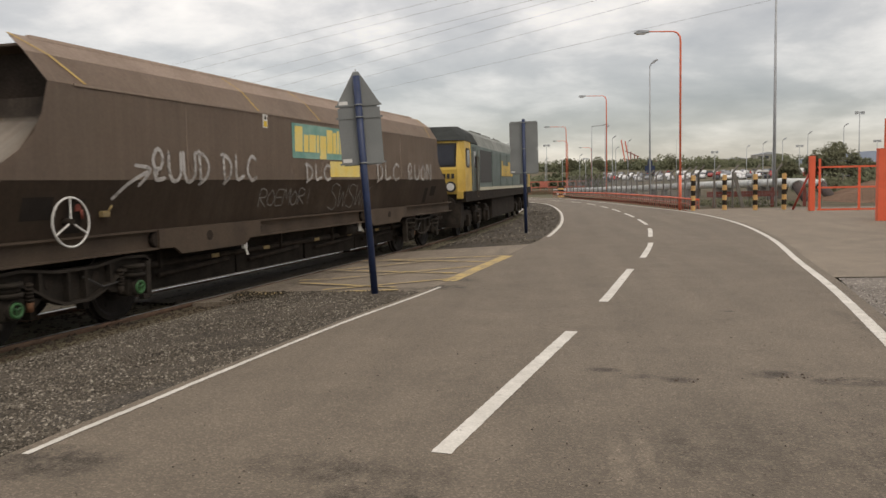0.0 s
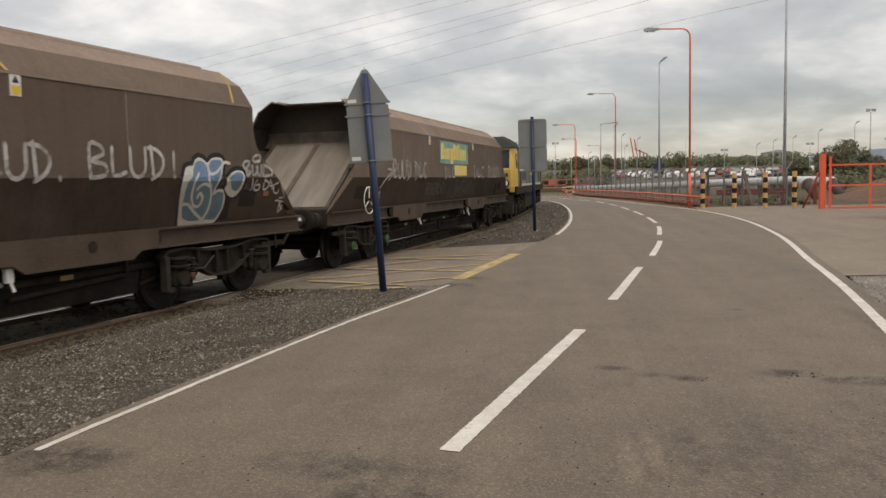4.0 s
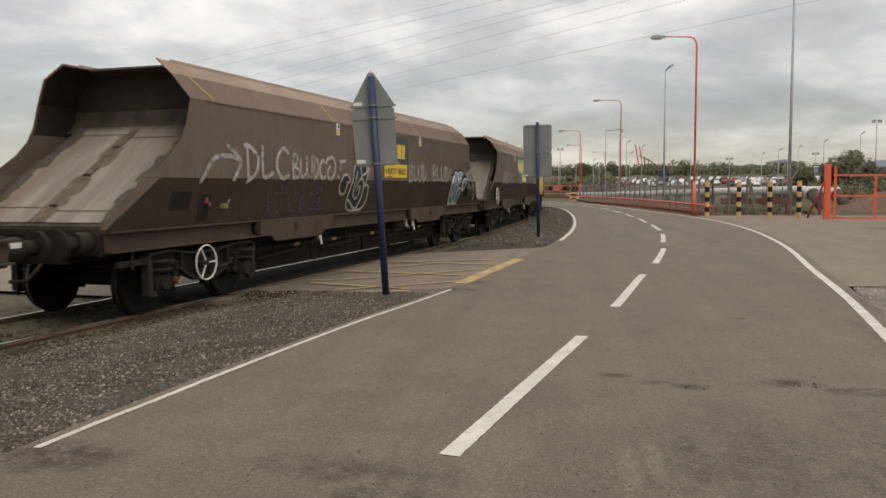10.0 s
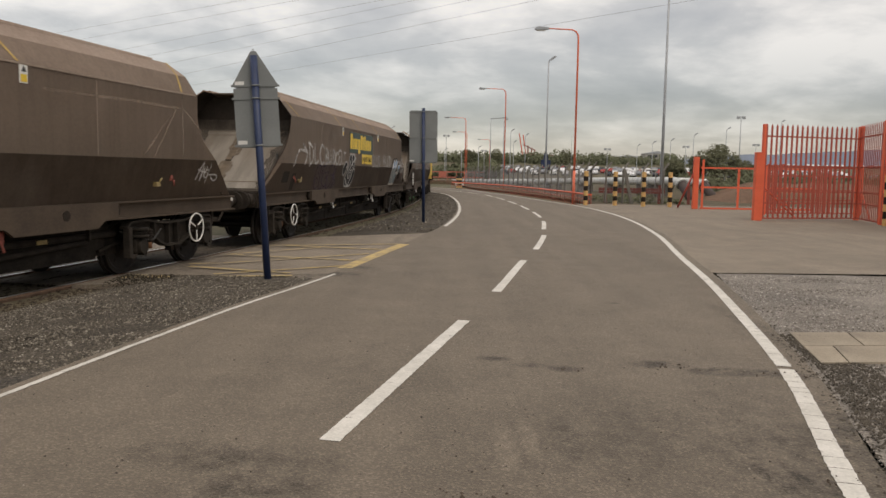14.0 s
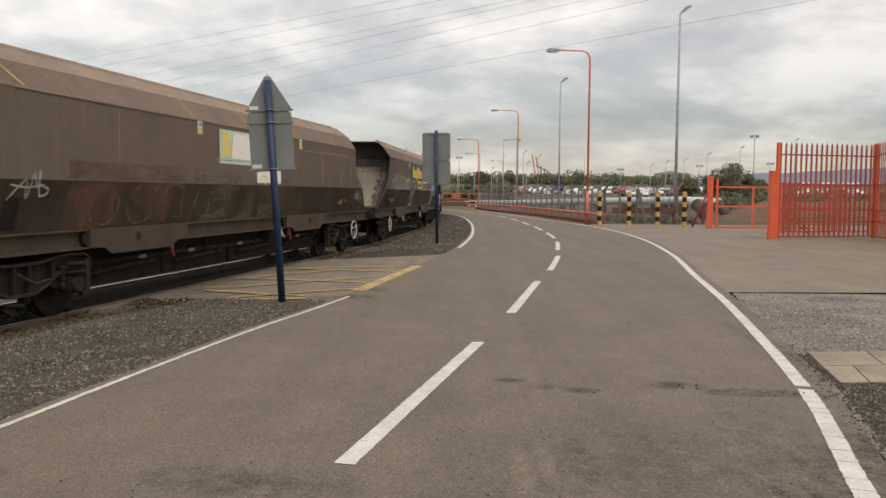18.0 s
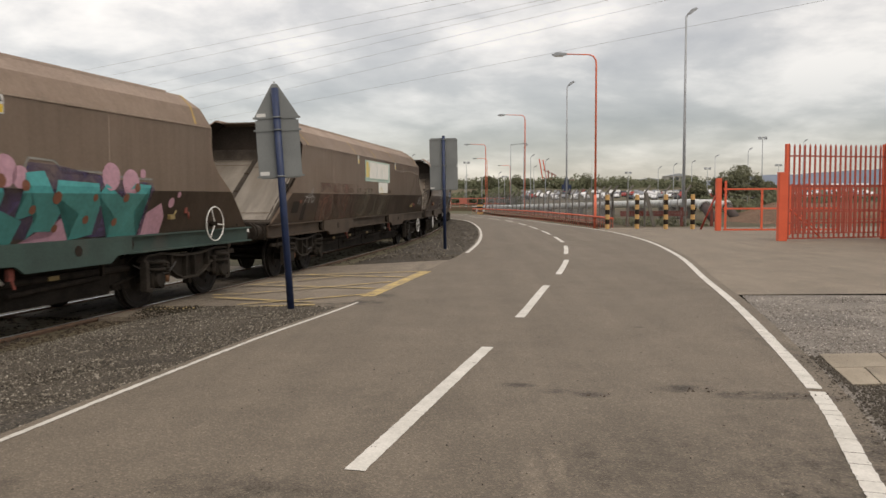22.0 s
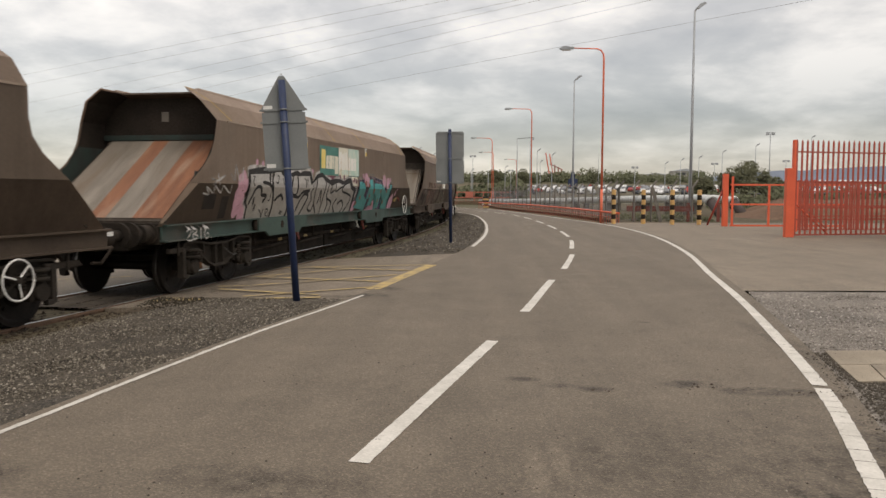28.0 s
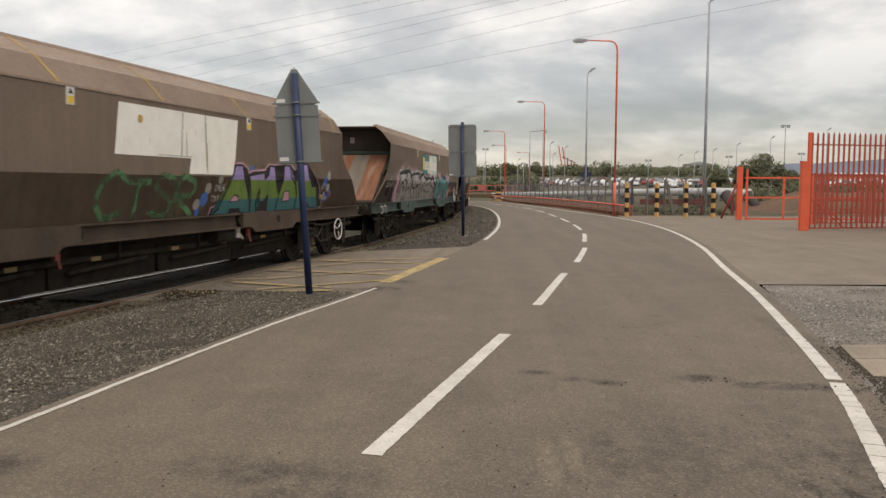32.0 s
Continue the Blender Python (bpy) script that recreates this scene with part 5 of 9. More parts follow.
        bm = tube(bmesh.new(), ((-7.5, s * 1.3, 1.36), (-7.5, s * 1.3, 2.2)), 0.02, 6)
        part("handrail", bm, "white_paint", loco)
    part("fuel_tank", box(bmesh.new(), -3.6, 3.6, -1.2, 1.2, 0.3, 1.1, 0.06), "bogie", loco, "black fuel tank")
    bm = bmesh.new()
    for u in (-3.2, 0.0, 3.2):
        box(bm, u - 0.9, u + 0.9, -0.5, 0.5, 3.6, 3.72, 0.03)
    part("roof_hatch", bm, "loco_roof", loco)
    part("exhaust", box(bmesh.new(), -0.6, 0.2, -0.2, 0.2, 3.7, 3.85, 0.03), "black", loco)
    return loco


loco = build_loco()


# ---- signs, posts and fences ----
def back_of_sign(x, y, top, lean, tri, turn):
    """A sign seen from behind: blue post, grey plates with stiffening rails; lean: degrees to the left."""
    sign = tagged(empty("road_sign", pose(x, y, 0, 0, -lean, turn)), "back of grey metal road signs on a blue post" if tri else "back of grey rectangular road sign on a blue post", "road sign", "road signs")
    post = part("post", tube(bmesh.new(), ((0, 0.06, -0.15), (0, 0.06, top - 0.08 if tri else top)), 0.052, 16), "sign_blue", sign, "blue painted steel post")
    if not tri:
        part("post_cap", tube(bmesh.new(), ((0, 0.06, top), (0, 0.06, top + 0.04)), 0.05, 12), "sign_blue", sign)
    def plate(name, o, label=""):
        bm = bmesh.new()
        prism(bm, o, 0.125, 0.135)
        bmesh.ops.bevel(bm, geom=[e for e in bm.edges if abs(e.verts[0].co.y - e.verts[1].co.y) > 0.005], offset=0.035, segments=4, affect="EDGES")
        return part(name, bm, "sign_grey", sign, label)
    if tri:
        plate("triangle_plate", [(-0.34, top - 0.52), (0.34, top - 0.52), (0.02, top + 0.02), (-0.02, top + 0.02)], "grey back of a triangular plate")
        plate("lower_plate", [(-0.31, top - 1.38), (0.31, top - 1.38), (0.31, top - 0.5), (-0.31, top - 0.5)])
        zs = (top - 0.5, top - 0.68, top - 1.35)
        labels = ((-0.285, top - 0.49), (-0.29, top - 1.33))
        hw = 0.34
    else:
        plate("upper_plate", [(-0.45, top - 0.9), (0.45, top - 0.9), (0.45, top - 0.03), (-0.45, top - 0.03)])
        plate("lower_plate", [(-0.45, top - 1.7), (0.45, top - 1.7), (0.45, top - 0.91), (-0.45, top - 0.91)])
        zs = (top - 0.08, top - 0.9, top - 1.66)
        labels = ((-0.43, top - 1.66),)
        hw = 0.45
    for z in zs:
        bm = box(bmesh.new(), -hw, hw, 0.112, 0.126, z - 0.014, z + 0.014)
        rl = part("stiffening_rail", bm, "sign_grey", sign)
        bm = ring(bmesh.new(), (0, 0, 0), 0.055, 0.012, n=16, k=6)
        bmesh.ops.rotate(bm, verts=bm.verts[:], matrix=Matrix.Rotation(radians(90), 3, "X"))
        bmesh.ops.translate(bm, verts=bm.verts[:], vec=(0, 0.06, z))
        part("clamp", bm, "sign_grey", sign)
    for a, z in labels:
        part("label_plate", box(bmesh.new(), a, a + 0.13, 0.119, 0.124, z, z + 0.055), "white_paint", sign, "small white label")
    return sign


back_of_sign(-2.64, 11.6, 3.29, 3.3, True, 14)
back_of_sign(-0.84, 25.8, 3.57, 0.7, False, 3)


def bollard(x, y, h=1.76):
    b = tagged(empty("bollard", pose(x, y, -0.01)), "round post with amber and black bands", "bollard", "banded posts")
    n = 7
    for i in range(n):
        bm = tube(bmesh.new(), ((0, 0, h * i / n), (0, 0, h * (i + 1) / n)), 0.11, 18, False)
        part("band", bm, "bol_yellow" if i % 2 == 0 else "inside", b)
    part("cap", tube(bmesh.new(), ((0, 0, h), (0, 0, h + 0.02)), 0.11, 18, r1=0.08), "bol_yellow", b)
    return b


b0 = bollard(7.08, 42.0)
for x, y in ((8.67, 42.3), (9.97, 41.5), (11.33, 41.5), (15.0, 27.7)):
    copy_thing(b0, pose(x, y, -0.01))


def palisade(a, b, h, label):
    """A palisade panel between two points: posts, two rails and pointed pales."""
    a, b = Vector((*a, 0)), Vector((*b, 0))
    n = round((b - a).length / 0.228)
    ob = tagged(empty("palisade_fence", pose(a.x, a.y, -0.01, 0, 0, math.degrees(math.atan2(b.y - a.y, b.x - a.x)))), label, "fence", "palisade panels")
    L = (b - a).length
    for z in (0.08, 0.65, 1.08, 2.05, h - 0.46):
        part("rail", box(bmesh.new(), 0, L, 0.02, 0.06, z - 0.025, z + 0.025), "orange_shaded", ob)
    me = None
    for i in range(n + 1):
        x = L * i / n
        if me is None:
            bm = bmesh.new()
            o = [(-0.042, 0.06), (0.042, 0.06), (0.042, h - 0.1), (0.0, h), (-0.042, h - 0.1)]
            prism(bm, o, 0.004, 0.018)
            p = part("pale", bm, "orange_shaded", ob)
            me = p.data
        else:
            p = new("pale", me)
            p.parent = ob
        p.matrix_basis = pose(x, 0, 0)
    bm = box(bmesh.new(), L - 0.02, L + 0.13, 0.0, 0.15, 0, h + 0.02, 0.01)
    part("post", bm, "orange", ob)
    part("post", box(bmesh.new(), -0.12, -0.02, 0.0, 0.12, 0, h - 0.02, 0.01), "orange", ob)
    bm = bmesh.new()
    tube(bm, ((0.1, 0.08, 1.2), (1.5, 0.1, 0.1)), 0.03, 8)
    part("brace", bm, "orange", ob)
    return ob


palisade((11.75, 30.2), (15.84, 31.4), 3.6, "orange-red steel palisade fence panel")
palisade((15.84, 31.4), (15.2, 28.55), 3.66, "orange-red steel palisade fence panel")
palisade((15.2, 28.55), (14.0, 23.4), 3.66, "orange-red steel palisade fence panel")
palisade((13.55, 34.5), (18.2, 35.8), 2.15, "lower orange-red palisade panel behind the first")
gp = tagged(empty("gate_post", pose(11.46, 30.05, -0.01)), "stout square orange-red gate post", "post", "gate posts")
part("column", box(bmesh.new(), -0.15, 0.15, -0.12, 0.12, 0, 2.5, 0.015), "orange", gp)
part("cap", box(bmesh.new(), -0.16, 0.16, -0.13, 0.13, 2.5, 2.53, 0.01), "orange", gp)
gp2 = tagged(empty("gate_post", pose(12.04, 39.6, -0.01)), "square orange-red gate post with brace", "post", "gate posts")
part("column", box(bmesh.new(), -0.13, 0.13, -0.1, 0.1, 0, 2.55, 0.015), "orange", gp2)
part("brace", tube(bmesh.new(), ((-0.05, 0, 1.9), (-0.75, 0.3, 0.05)), 0.05, 8), "red", gp2)

gate = tagged(empty("field_gate", pose(12.32, 39.7, -0.088)), "closed orange-red tubular gate with mesh infill", "gate")
for z in (0.12, 1.15, 2.1):
    part("bar", box(bmesh.new(), 0.0, 5.6, -0.03, 0.03, z - 0.04, z + 0.04), "orange", gate)
for x in (0.1, 1.85, 3.6, 5.5):
    part("stile", box(bmesh.new(), x - 0.05, x + 0.05, -0.025, 0.025, 0.1, 2.5 if x < 0.2 else 2.1), "orange", gate)
bm = bmesh.new()
for i in range(56):
    box(bm, 0.1 + i * 0.1, 0.104 + i * 0.1, -0.003, 0.003, 0.14, 2.08)
for i in range(19):
    box(bm, 0.1, 5.55, -0.003, 0.003, 0.14 + i * 0.1, 0.144 + i * 0.1)
part("mesh_infill", bm, "sole", gate, "thin wire mesh")

M["rail_red"] = mat("dull_red_paint", (0.5, 0.15, 0.1), (0.4, 0.12, 0.085), 2, 0.6)
# low orange railing along the outside of the bend
RL = spline(((7.62, 43.5), (7.35, 48), (6.75, 55), (5.75, 64), (4.6, 72), (2.6, 80), (0.2, 86.5)), 2.0)
rl = tagged(empty("kerb_railing"), "low orange-red railing along the outside of the bend", "railing")
rz = 0.5
for z, r in ((rz, 0.055), (0.22, 0.025)):
    part("rail", tube(bmesh.new(), [(x, y, z) for x, y in RL], r, 8), "orange" if r > 0.04 else "rail_red", rl)
post_mesh = None
for x, y in resample(RL, 72):
    if post_mesh is None:
        p = part("post", box(bmesh.new(), -0.02, 0.02, -0.02, 0.02, -0.2, rz), "rail_red", rl)
        post_mesh = p.data
    else:
        p = new("post", post_mesh)
        p.parent = rl
    p.matrix_basis = pose(x, y, 0)


# ---- lamps and masts ----
def street_lamp(x, y, h, arm, m, label, group, r=0.066):
    ob = tagged(empty("street_lamp", pose(x, y, -0.2)), label, "street lamp", group)
    part("base", tube(bmesh.new(), ((0, 0, 0), (0, 0, 2.0)), r * 1.3, 12, r1=r * 1.2), m, ob)
    pts = [(0, 0, 1.9), (0, 0, h - 0.6), (-0.03, 0, h - 0.32), (-0.16, 0, h - 0.1), (-0.4, 0, h), (-arm, 0, h + 0.05)]
    part("pole", tube(bmesh.new(), pts, r, 10, r1=r * 0.5), m, ob)
    bm = bmesh.new()
    o = [(-arm + 0.1, h + 0.1), (-arm - 0.55, h + 0.14), (-arm - 0.75, h + 0.02), (-arm - 0.6, h - 0.06), (-arm + 0.1, h)]
    prism(bm, o, -0.13, 0.13)
    ln = part("lantern", bm, "grey_steel", ob, "pale grey lantern")
    part("lens", box(bmesh.new(), -arm - 0.6, -arm - 0.1, -0.1, 0.1, h - 0.09, h - 0.04), "white_paint", ln)
    return ob


ORANGE = "tall orange-red street lamp with a curved arm"
street_lamp(7.38, 48.1, 10.22, 1.85, "lamp_orange", ORANGE, "orange lamps")
street_lamp(5.8, 87.0, 10.7, 2.2, "lamp_orange", ORANGE, "orange lamps")
street_lamp(2.05, 112.6, 9.3, 2.3, "lamp_orange", ORANGE, "orange lamps")
street_lamp(2.98, 150.0, 9.2, 2.0, "lamp_orange", ORANGE, "orange lamps")
street_lamp(9.2, 190.0, 9.5, 2.2, "lamp_orange", ORANGE, "orange lamps")


def mast(x, y, h, r, heads, label="tall thin grey steel lighting mast"):
    ob = tagged(empty("lighting_mast", pose(x, y, -0.2)), label, "lamp mast", "grey masts")
    part("pole", tube(bmesh.new(), ((0, 0, 0), (0, 0, h)), r, 10, r1=r * 0.55), "grey_steel", ob)
    if heads == 1:
        bm = tube(bmesh.new(), ((0, 0, h - 0.1), (0.12, 0, h + 0.15), (0.5, 0, h + 0.4)), 0.05, 8)
        part("bracket", bm, "grey_steel", ob)
        part("lantern", prism(bmesh.new(), [(0.1, h + 0.15), (0.25, h + 0.1), (0.7, h + 0.42), (0.6, h + 0.52), (0.3, h + 0.4)], -0.12, 0.12), "grey_steel", ob)
    elif heads == 2:
        part("crossbar", box(bmesh.new(), -0.65, 0.65, -0.06, 0.06, h - 0.06, h + 0.06), "grey_steel", ob)
        for s in (-0.45, 0.45):
            part("floodlight", box(bmesh.new(), s - 0.24, s + 0.24, -0.2, 0.15, h - 0.35, h + 0.1, 0.03), "grey_steel", ob)
    elif heads == 3:
        part("arm", tube(bmesh.new(), ((0, 0, h), (1.9, 0, h + 0.15)), 0.06, 8), "grey_steel", ob)
        part("lantern", box(bmesh.new(), 1.8, 2.6, -0.14, 0.14, h + 0.1, h + 0.26, 0.03), "grey_steel", ob)
    return ob


for x, y, h, r, k in ((13.6, 52, 13.25, 0.11, 1), (8.73, 74, 11.9, 0.1, 1), (6.38, 130, 10.4, 0.1, 3), (8.60, 132, 10.1, 0.1, 1), (10.33, 140, 8.9, 0.09, 1), (12.81, 165, 8.0, 0.09, 1), (13.81, 150, 8.7, 0.09, 1),
                      (-11.76, 160, 10.2, 0.1, 1), (-8.84, 160, 9.1, 0.1, 1), (-0.98, 175, 9.7, 0.09, 2), (-1.33, 180, 6.6, 0.09, 1), (2.58, 190, 7.0, 0.09, 0), (6.55, 190, 7.6, 0.09, 1), (8.31, 200, 7.3, 0.09, 2), (25.35, 170, 9.9, 0.06, 0), (32.90, 170, 7.2, 0.09, 2),
                      (36.85, 160, 7.5, 0.09, 1), (37.34, 150, 7.7, 0.09, 1), (40.66, 150, 8.2, 0.09, 1), (49.32, 170, 8.0, 0.09, 2), (41.90, 140, 8.7, 0.09, 1), (45.79, 135, 9.5, 0.1, 1), (48.10, 135, 11.7, 0.11, 2),
                      (63.94, 170, 8.6, 0.09, 2), (60.87, 150, 11.9, 0.1, 1), (44.13, 170, 7.6, 0.09, 1)):
    mast(x, y, h, r, k)

# blue sign beyond the railing
bs = tagged(empty("direction_sign", pose(10.6, 90, -0.2)), "small dark blue sign on a blue post", "road sign")
part("post", tube(bmesh.new(), ((0, 0, 0), (0, 0, 4.3)), 0.08, 10), "sign_blue", bs)
part("board", prism(bmesh.new(), [(-0.52, 2.55), (0.52, 2.55), (0.52, 3.3), (0.26, 3.34), (0.2, 3.9), (0.0, 4.4), (-0.2, 3.9), (-0.26, 3.34), (-0.52, 3.3)], -0.14, -0.1), "sign_blue", bs)

# ---- pipes, fence, earth bank ----
bm = bmesh.new()
bk_l = np.array([(7.8, 43.3), (7.9, 50), (7.1, 58), (5.9, 67), (4.3, 76), (2.3, 86), (0, 120)])
bk_r = np.array([(60, 46), (60, 52), (60, 60), (60, 70), (60, 80), (60, 90), (60, 124)])
strip(bm, bk_l, bk_r, -0.03, -0.1)
tagged(part("embankment", bm, "verge_earth"), "weedy grey-brown earth behind the railing", "ground", kind="structure")
M["rust_pipe"] = mat("dark_rusty_pipe", (0.07, 0.05, 0.045), (0.05, 0.038, 0.034), 2, 0.8)
for off, dz, r in ((0.0, 0.0, 0.31), (2.6, -0.05, 0.27)):
    ex = 0.0 if off == 0 else 1.3
    pts = [(16.55 + ex * 1.7, 57.7 + off * 0.75, 1.08 + dz), (16.4 + ex * 1.5, 58.6 + off * 0.8, 1.18), (16.3 + ex * 1.2, 60 + off * 0.8, 1.2), (16.0 + ex, 62 + off * 0.9, 1.17)]
    pts += [(x + off * 0.5, y + off, z + dz) for x, y, z in ((15.6, 64, 1.14), (12.9, 72, 1.02), (9.3, 85, 0.75), (4.8, 105, 0.45), (0.5, 125, 0.3))]
    pp = tagged(empty("pipeline"), "long pale clad pipeline on low supports", "pipe", "pipelines")
    bm = tube(bmesh.new(), [(*q, z) for q, z in zip([p[:2] for p in pts], [p[2] for p in pts])], r, 18)
    part("pipe", bm, "pipe", pp)
    for i in range(9):
        f = i / 9
        j = 3 + f * 4.99
        a, b = pts[int(j)], pts[int(j) + 1]
        x, y, z = (a[k] + (b[k] - a[k]) * (j - int(j)) for k in range(3))
        bm = box(bmesh.new(), x - 0.3, x + 0.3, y - 0.15, y + 0.15, -0.25, z - r + 0.08)
        part("support", bm, "concrete", pp)
        d = (Vector(b) - Vector(a)).normalized() * 0.08
        part("band", tube(bmesh.new(), (Vector((x, y, z)) - d, Vector((x, y, z)) + d), r + 0.012, 18), "grey_steel", pp)
for a, b in (((16.5, 57.6, 1.05), (17.0, 55.8, -0.3)), ((18.7, 59.6, 1.0), (19.2, 57.6, -0.4))):
    bm = tube(bmesh.new(), (a, ((a[0] + b[0]) / 2 - 0.1, (a[1] + b[1]) / 2, (a[2] + b[2]) / 2 + 0.1), b), 0.33, 14)
    dp = tagged(part("drop_pipe", bm, "rust_pipe"), "dark rusty pipe dropping into the ground", "pipe", "drop pipes")
    part("flange", tube(bmesh.new(), ((a[0] - 0.03, a[1] + 0.1, a[2] + 0.06), (a[0] + 0.03, a[1] - 0.1, a[2] - 0.06)), 0.43, 16), "pipe", dp)
FP = resample(np.array([(7.9, 45.2), (9.4, 46.2), (12.2, 46.2)]), 5)
FQ = resample(spline(((7.9, 45.2), (8.0, 52), (7.6, 60), (6.8, 70), (5.9, 80), (4.4, 92), (2, 108)), 2), 26)
fence = tagged(empty("chain_link_fence"), "chain-link fence on cranked concrete posts", "fence")
for pts in (FP, FQ):
    for i, (x, y) in enumerate(pts):
        bm = tube(bmesh.new(), ((x, y, -0.2), (x, y, 1.9), (x + 0.32, y + 0.12, 2.3)), 0.06, 6)
        part("post", bm, "concrete", fence)
    bm = bmesh.new()
    for z in (0.1, 0.7, 1.3, 1.85):
        tube(bm, [(x, y, z) for x, y in pts], 0.006, 4)
    for (x0, y0), (x1, y1) in zip(pts, pts[1:]):
        n = int(math.hypot(x1 - x0, y1 - y0) / 0.16)
        for k in range(n):
            a, b = k / n, (k + 1) / n
            for z0, z1 in ((0.1, 1.85), (1.85, 0.1)):
                p = [(x0 + (x1 - x0) * q, y0 + (y1 - y0) * q, z) for q, z in ((a, z0), (b, z1))]
                tube(bm, p, 0.004, 3, close=False)
    part("wire", bm, "cable", fence, "thin wire netting")
rr = tagged(empty("barrier_beam", pose(10.2, 46.6, 0)), "rusty red beam barrier on short posts", "barrier")
part("beam", box(bmesh.new(), -1.6, 2.2, -0.06, 0.06, 0.55, 0.85), "red_dull", rr)
for x in (-1.2, 1.9, 3.6):
    part("post", box(bmesh.new(), x - 0.08, x + 0.08, -0.05, 0.05, -0.1, 1.05), "red_dull", rr)


# ---- parked cars far off ----
def car(m):
    ob = tagged(empty("car"), "small pale parked car in a compound" if m == "car_white" else "parked car in a compound", "car", "cars in the compound")
    bm = bmesh.new()
    o = [(-2.1, 0.3), (2.1, 0.3), (2.15, 0.7), (1.3, 0.9), (0.7, 1.42), (-1.0, 1.45), (-1.7, 0.95), (-2.1, 0.85)]
    prism(bm, o, -0.85, 0.85)
    part("body", bm, m, ob)
    bm = prism(bmesh.new(), [(1.12, 0.95), (0.62, 1.36), (-0.95, 1.38), (-1.5, 0.97)], -0.86, 0.86)
    part("window", bm, "glass", ob)
    for x in (-1.3, 1.3):
        part("wheel", tube(bmesh.new(), ((x, -0.87, 0.32), (x, 0.87, 0.32)), 0.32, 12), "tyre", ob)
    return ob


bm = bmesh.new()
strip(bm, np.array([(-140, 240), (-140, 262), (-140, 360), (-140, 430)]), np.array([(330, 240), (330, 262), (330, 360), (330, 430)]), 0)
for v in bm.verts:
    v.co.z = -0.15 if v.co.y < 250 else 0.9 if v.co.y < 300 else 4.6 if v.co.y < 400 else 8.2
tagged(part("compound", bm, "ground"), "raised vehicle compound of dull ground", "ground", kind="structure")
rnd = random.Random(5)
protos = [car(m) for m in ("car_white", "car_grey", "car_red", "car_dark")]
for i, q in enumerate(protos):
    q.matrix_basis = pose(8 + i * 3.2, 266, 1.07, 0, 0, 20)
for row in range(6):
    for i in range(40):
        y = 268 + row * 12 + rnd.uniform(-1, 1)
        x = 6 + row * 1.5 + i * 3.6 + rnd.uniform(-0.7, 0.7)
        if rnd.random() < 0.1 or (row == 0 and i < 6):
            continue
        copy_thing(protos[rnd.choice((0, 0, 0, 1, 1, 2, 3))], pose(x, y, 0.92 + (y - 262) * 0.0378, 0, 0, 70 + rnd.choice((0, 180)) + rnd.uniform(-5, 5)))


# a further row on the higher ground beyond the trees
for i in range(52):
    copy_thing(protos[rnd.choice((0, 0, 0, 0, 1, 2))], pose(122 + i * 3.1 + rnd.uniform(-0.6, 0.6), 404 + rnd.uniform(-1, 1), 6.88, 0, 0, 75 + rnd.uniform(-6, 6)))


# ---- woods, bush, crane, hills, wires ----
def leaf_clumps(bm, spots, size, count, rng):
    for cx, cy, cz, r in spots:
        for _ in range(count):
            d = Vector((rng.gauss(0, 1), rng.gauss(0, 1), rng.gauss(0, 1))).normalized() * r * rng.uniform(0.55, 1.05)
            p = Vector((cx, cy, cz)) + Vector((d.x, d.y, d.z * 0.8))
            a = Vector((rng.gauss(0, 1), rng.gauss(0, 1), rng.gauss(0, 1))).normalized() * size * rng.uniform(0.6, 1.3)
            b = a.orthogonal().normalized() * size * rng.uniform(0.5, 1.0)
            bm.faces.new([bm.verts.new(q) for q in (p - a, p + b, p + a, p - b)])
    return bm


bm = bmesh.new()
rw = random.Random(11)
for i in range(255):
    x = -330 + i * 1.75 + rw.uniform(-1, 1)
    y = 400 + rw.uniform(-15, 15)
    h = 11.2 + 2.2 * noise.noise((x * 0.05, 0, 3)) + rw.uniform(-0.7, 1.0)
    if rw.random() < 0.05:
        h += 1.6
    spots = [(x + rw.uniform(-1.5, 1.5), y + rw.uniform(-2, 2), h * q, h * 0.36) for q in (0.12, 0.3, 0.5, 0.7)]
    leaf_clumps(bm, spots, 0.6, 150, rw)
tagged(part("far_trees", bm, "far_leaf"), "dull green belt of far trees", "trees", kind="stuff")


def tree(x, y, h, w, rng, label, leaf=0.16):
    ob = tagged(empty("tree", pose(x, y, -0.2)), label, "tree")
    bm = tube(bmesh.new(), ((0, 0, 0), (0.05, 0, h * 0.3), (0.1, 0.1, h * 0.6)), h * 0.035, 8, r1=h * 0.015)
    for _ in range(7):
        a = rng.uniform(0, math.tau)
        z = h * rng.uniform(0.15, 0.45)
        tube(bm, ((0.05, 0, z), (w * 0.25 * math.cos(a), w * 0.25 * math.sin(a), z + h * 0.2), (w * 0.42 * math.cos(a), w * 0.42 * math.sin(a), z + h * 0.32)), h * 0.014, 6, r1=h * 0.004)
    part("trunk", bm, "bark", ob)
    spots = []
    for _ in range(26):
        a, q = rng.uniform(0, math.tau), rng.uniform(0, 1) ** 0.6
        spots.append((w * 0.4 * q * math.cos(a), w * 0.4 * q * math.sin(a), h * (0.3 + 0.55 * rng.random() * (1.15 - q * 0.6)), h * rng.uniform(0.12, 0.2)))
    part("crown", leaf_clumps(bmesh.new(), spots, leaf * 0.7, 340, rng), "leaf", ob)
    return ob


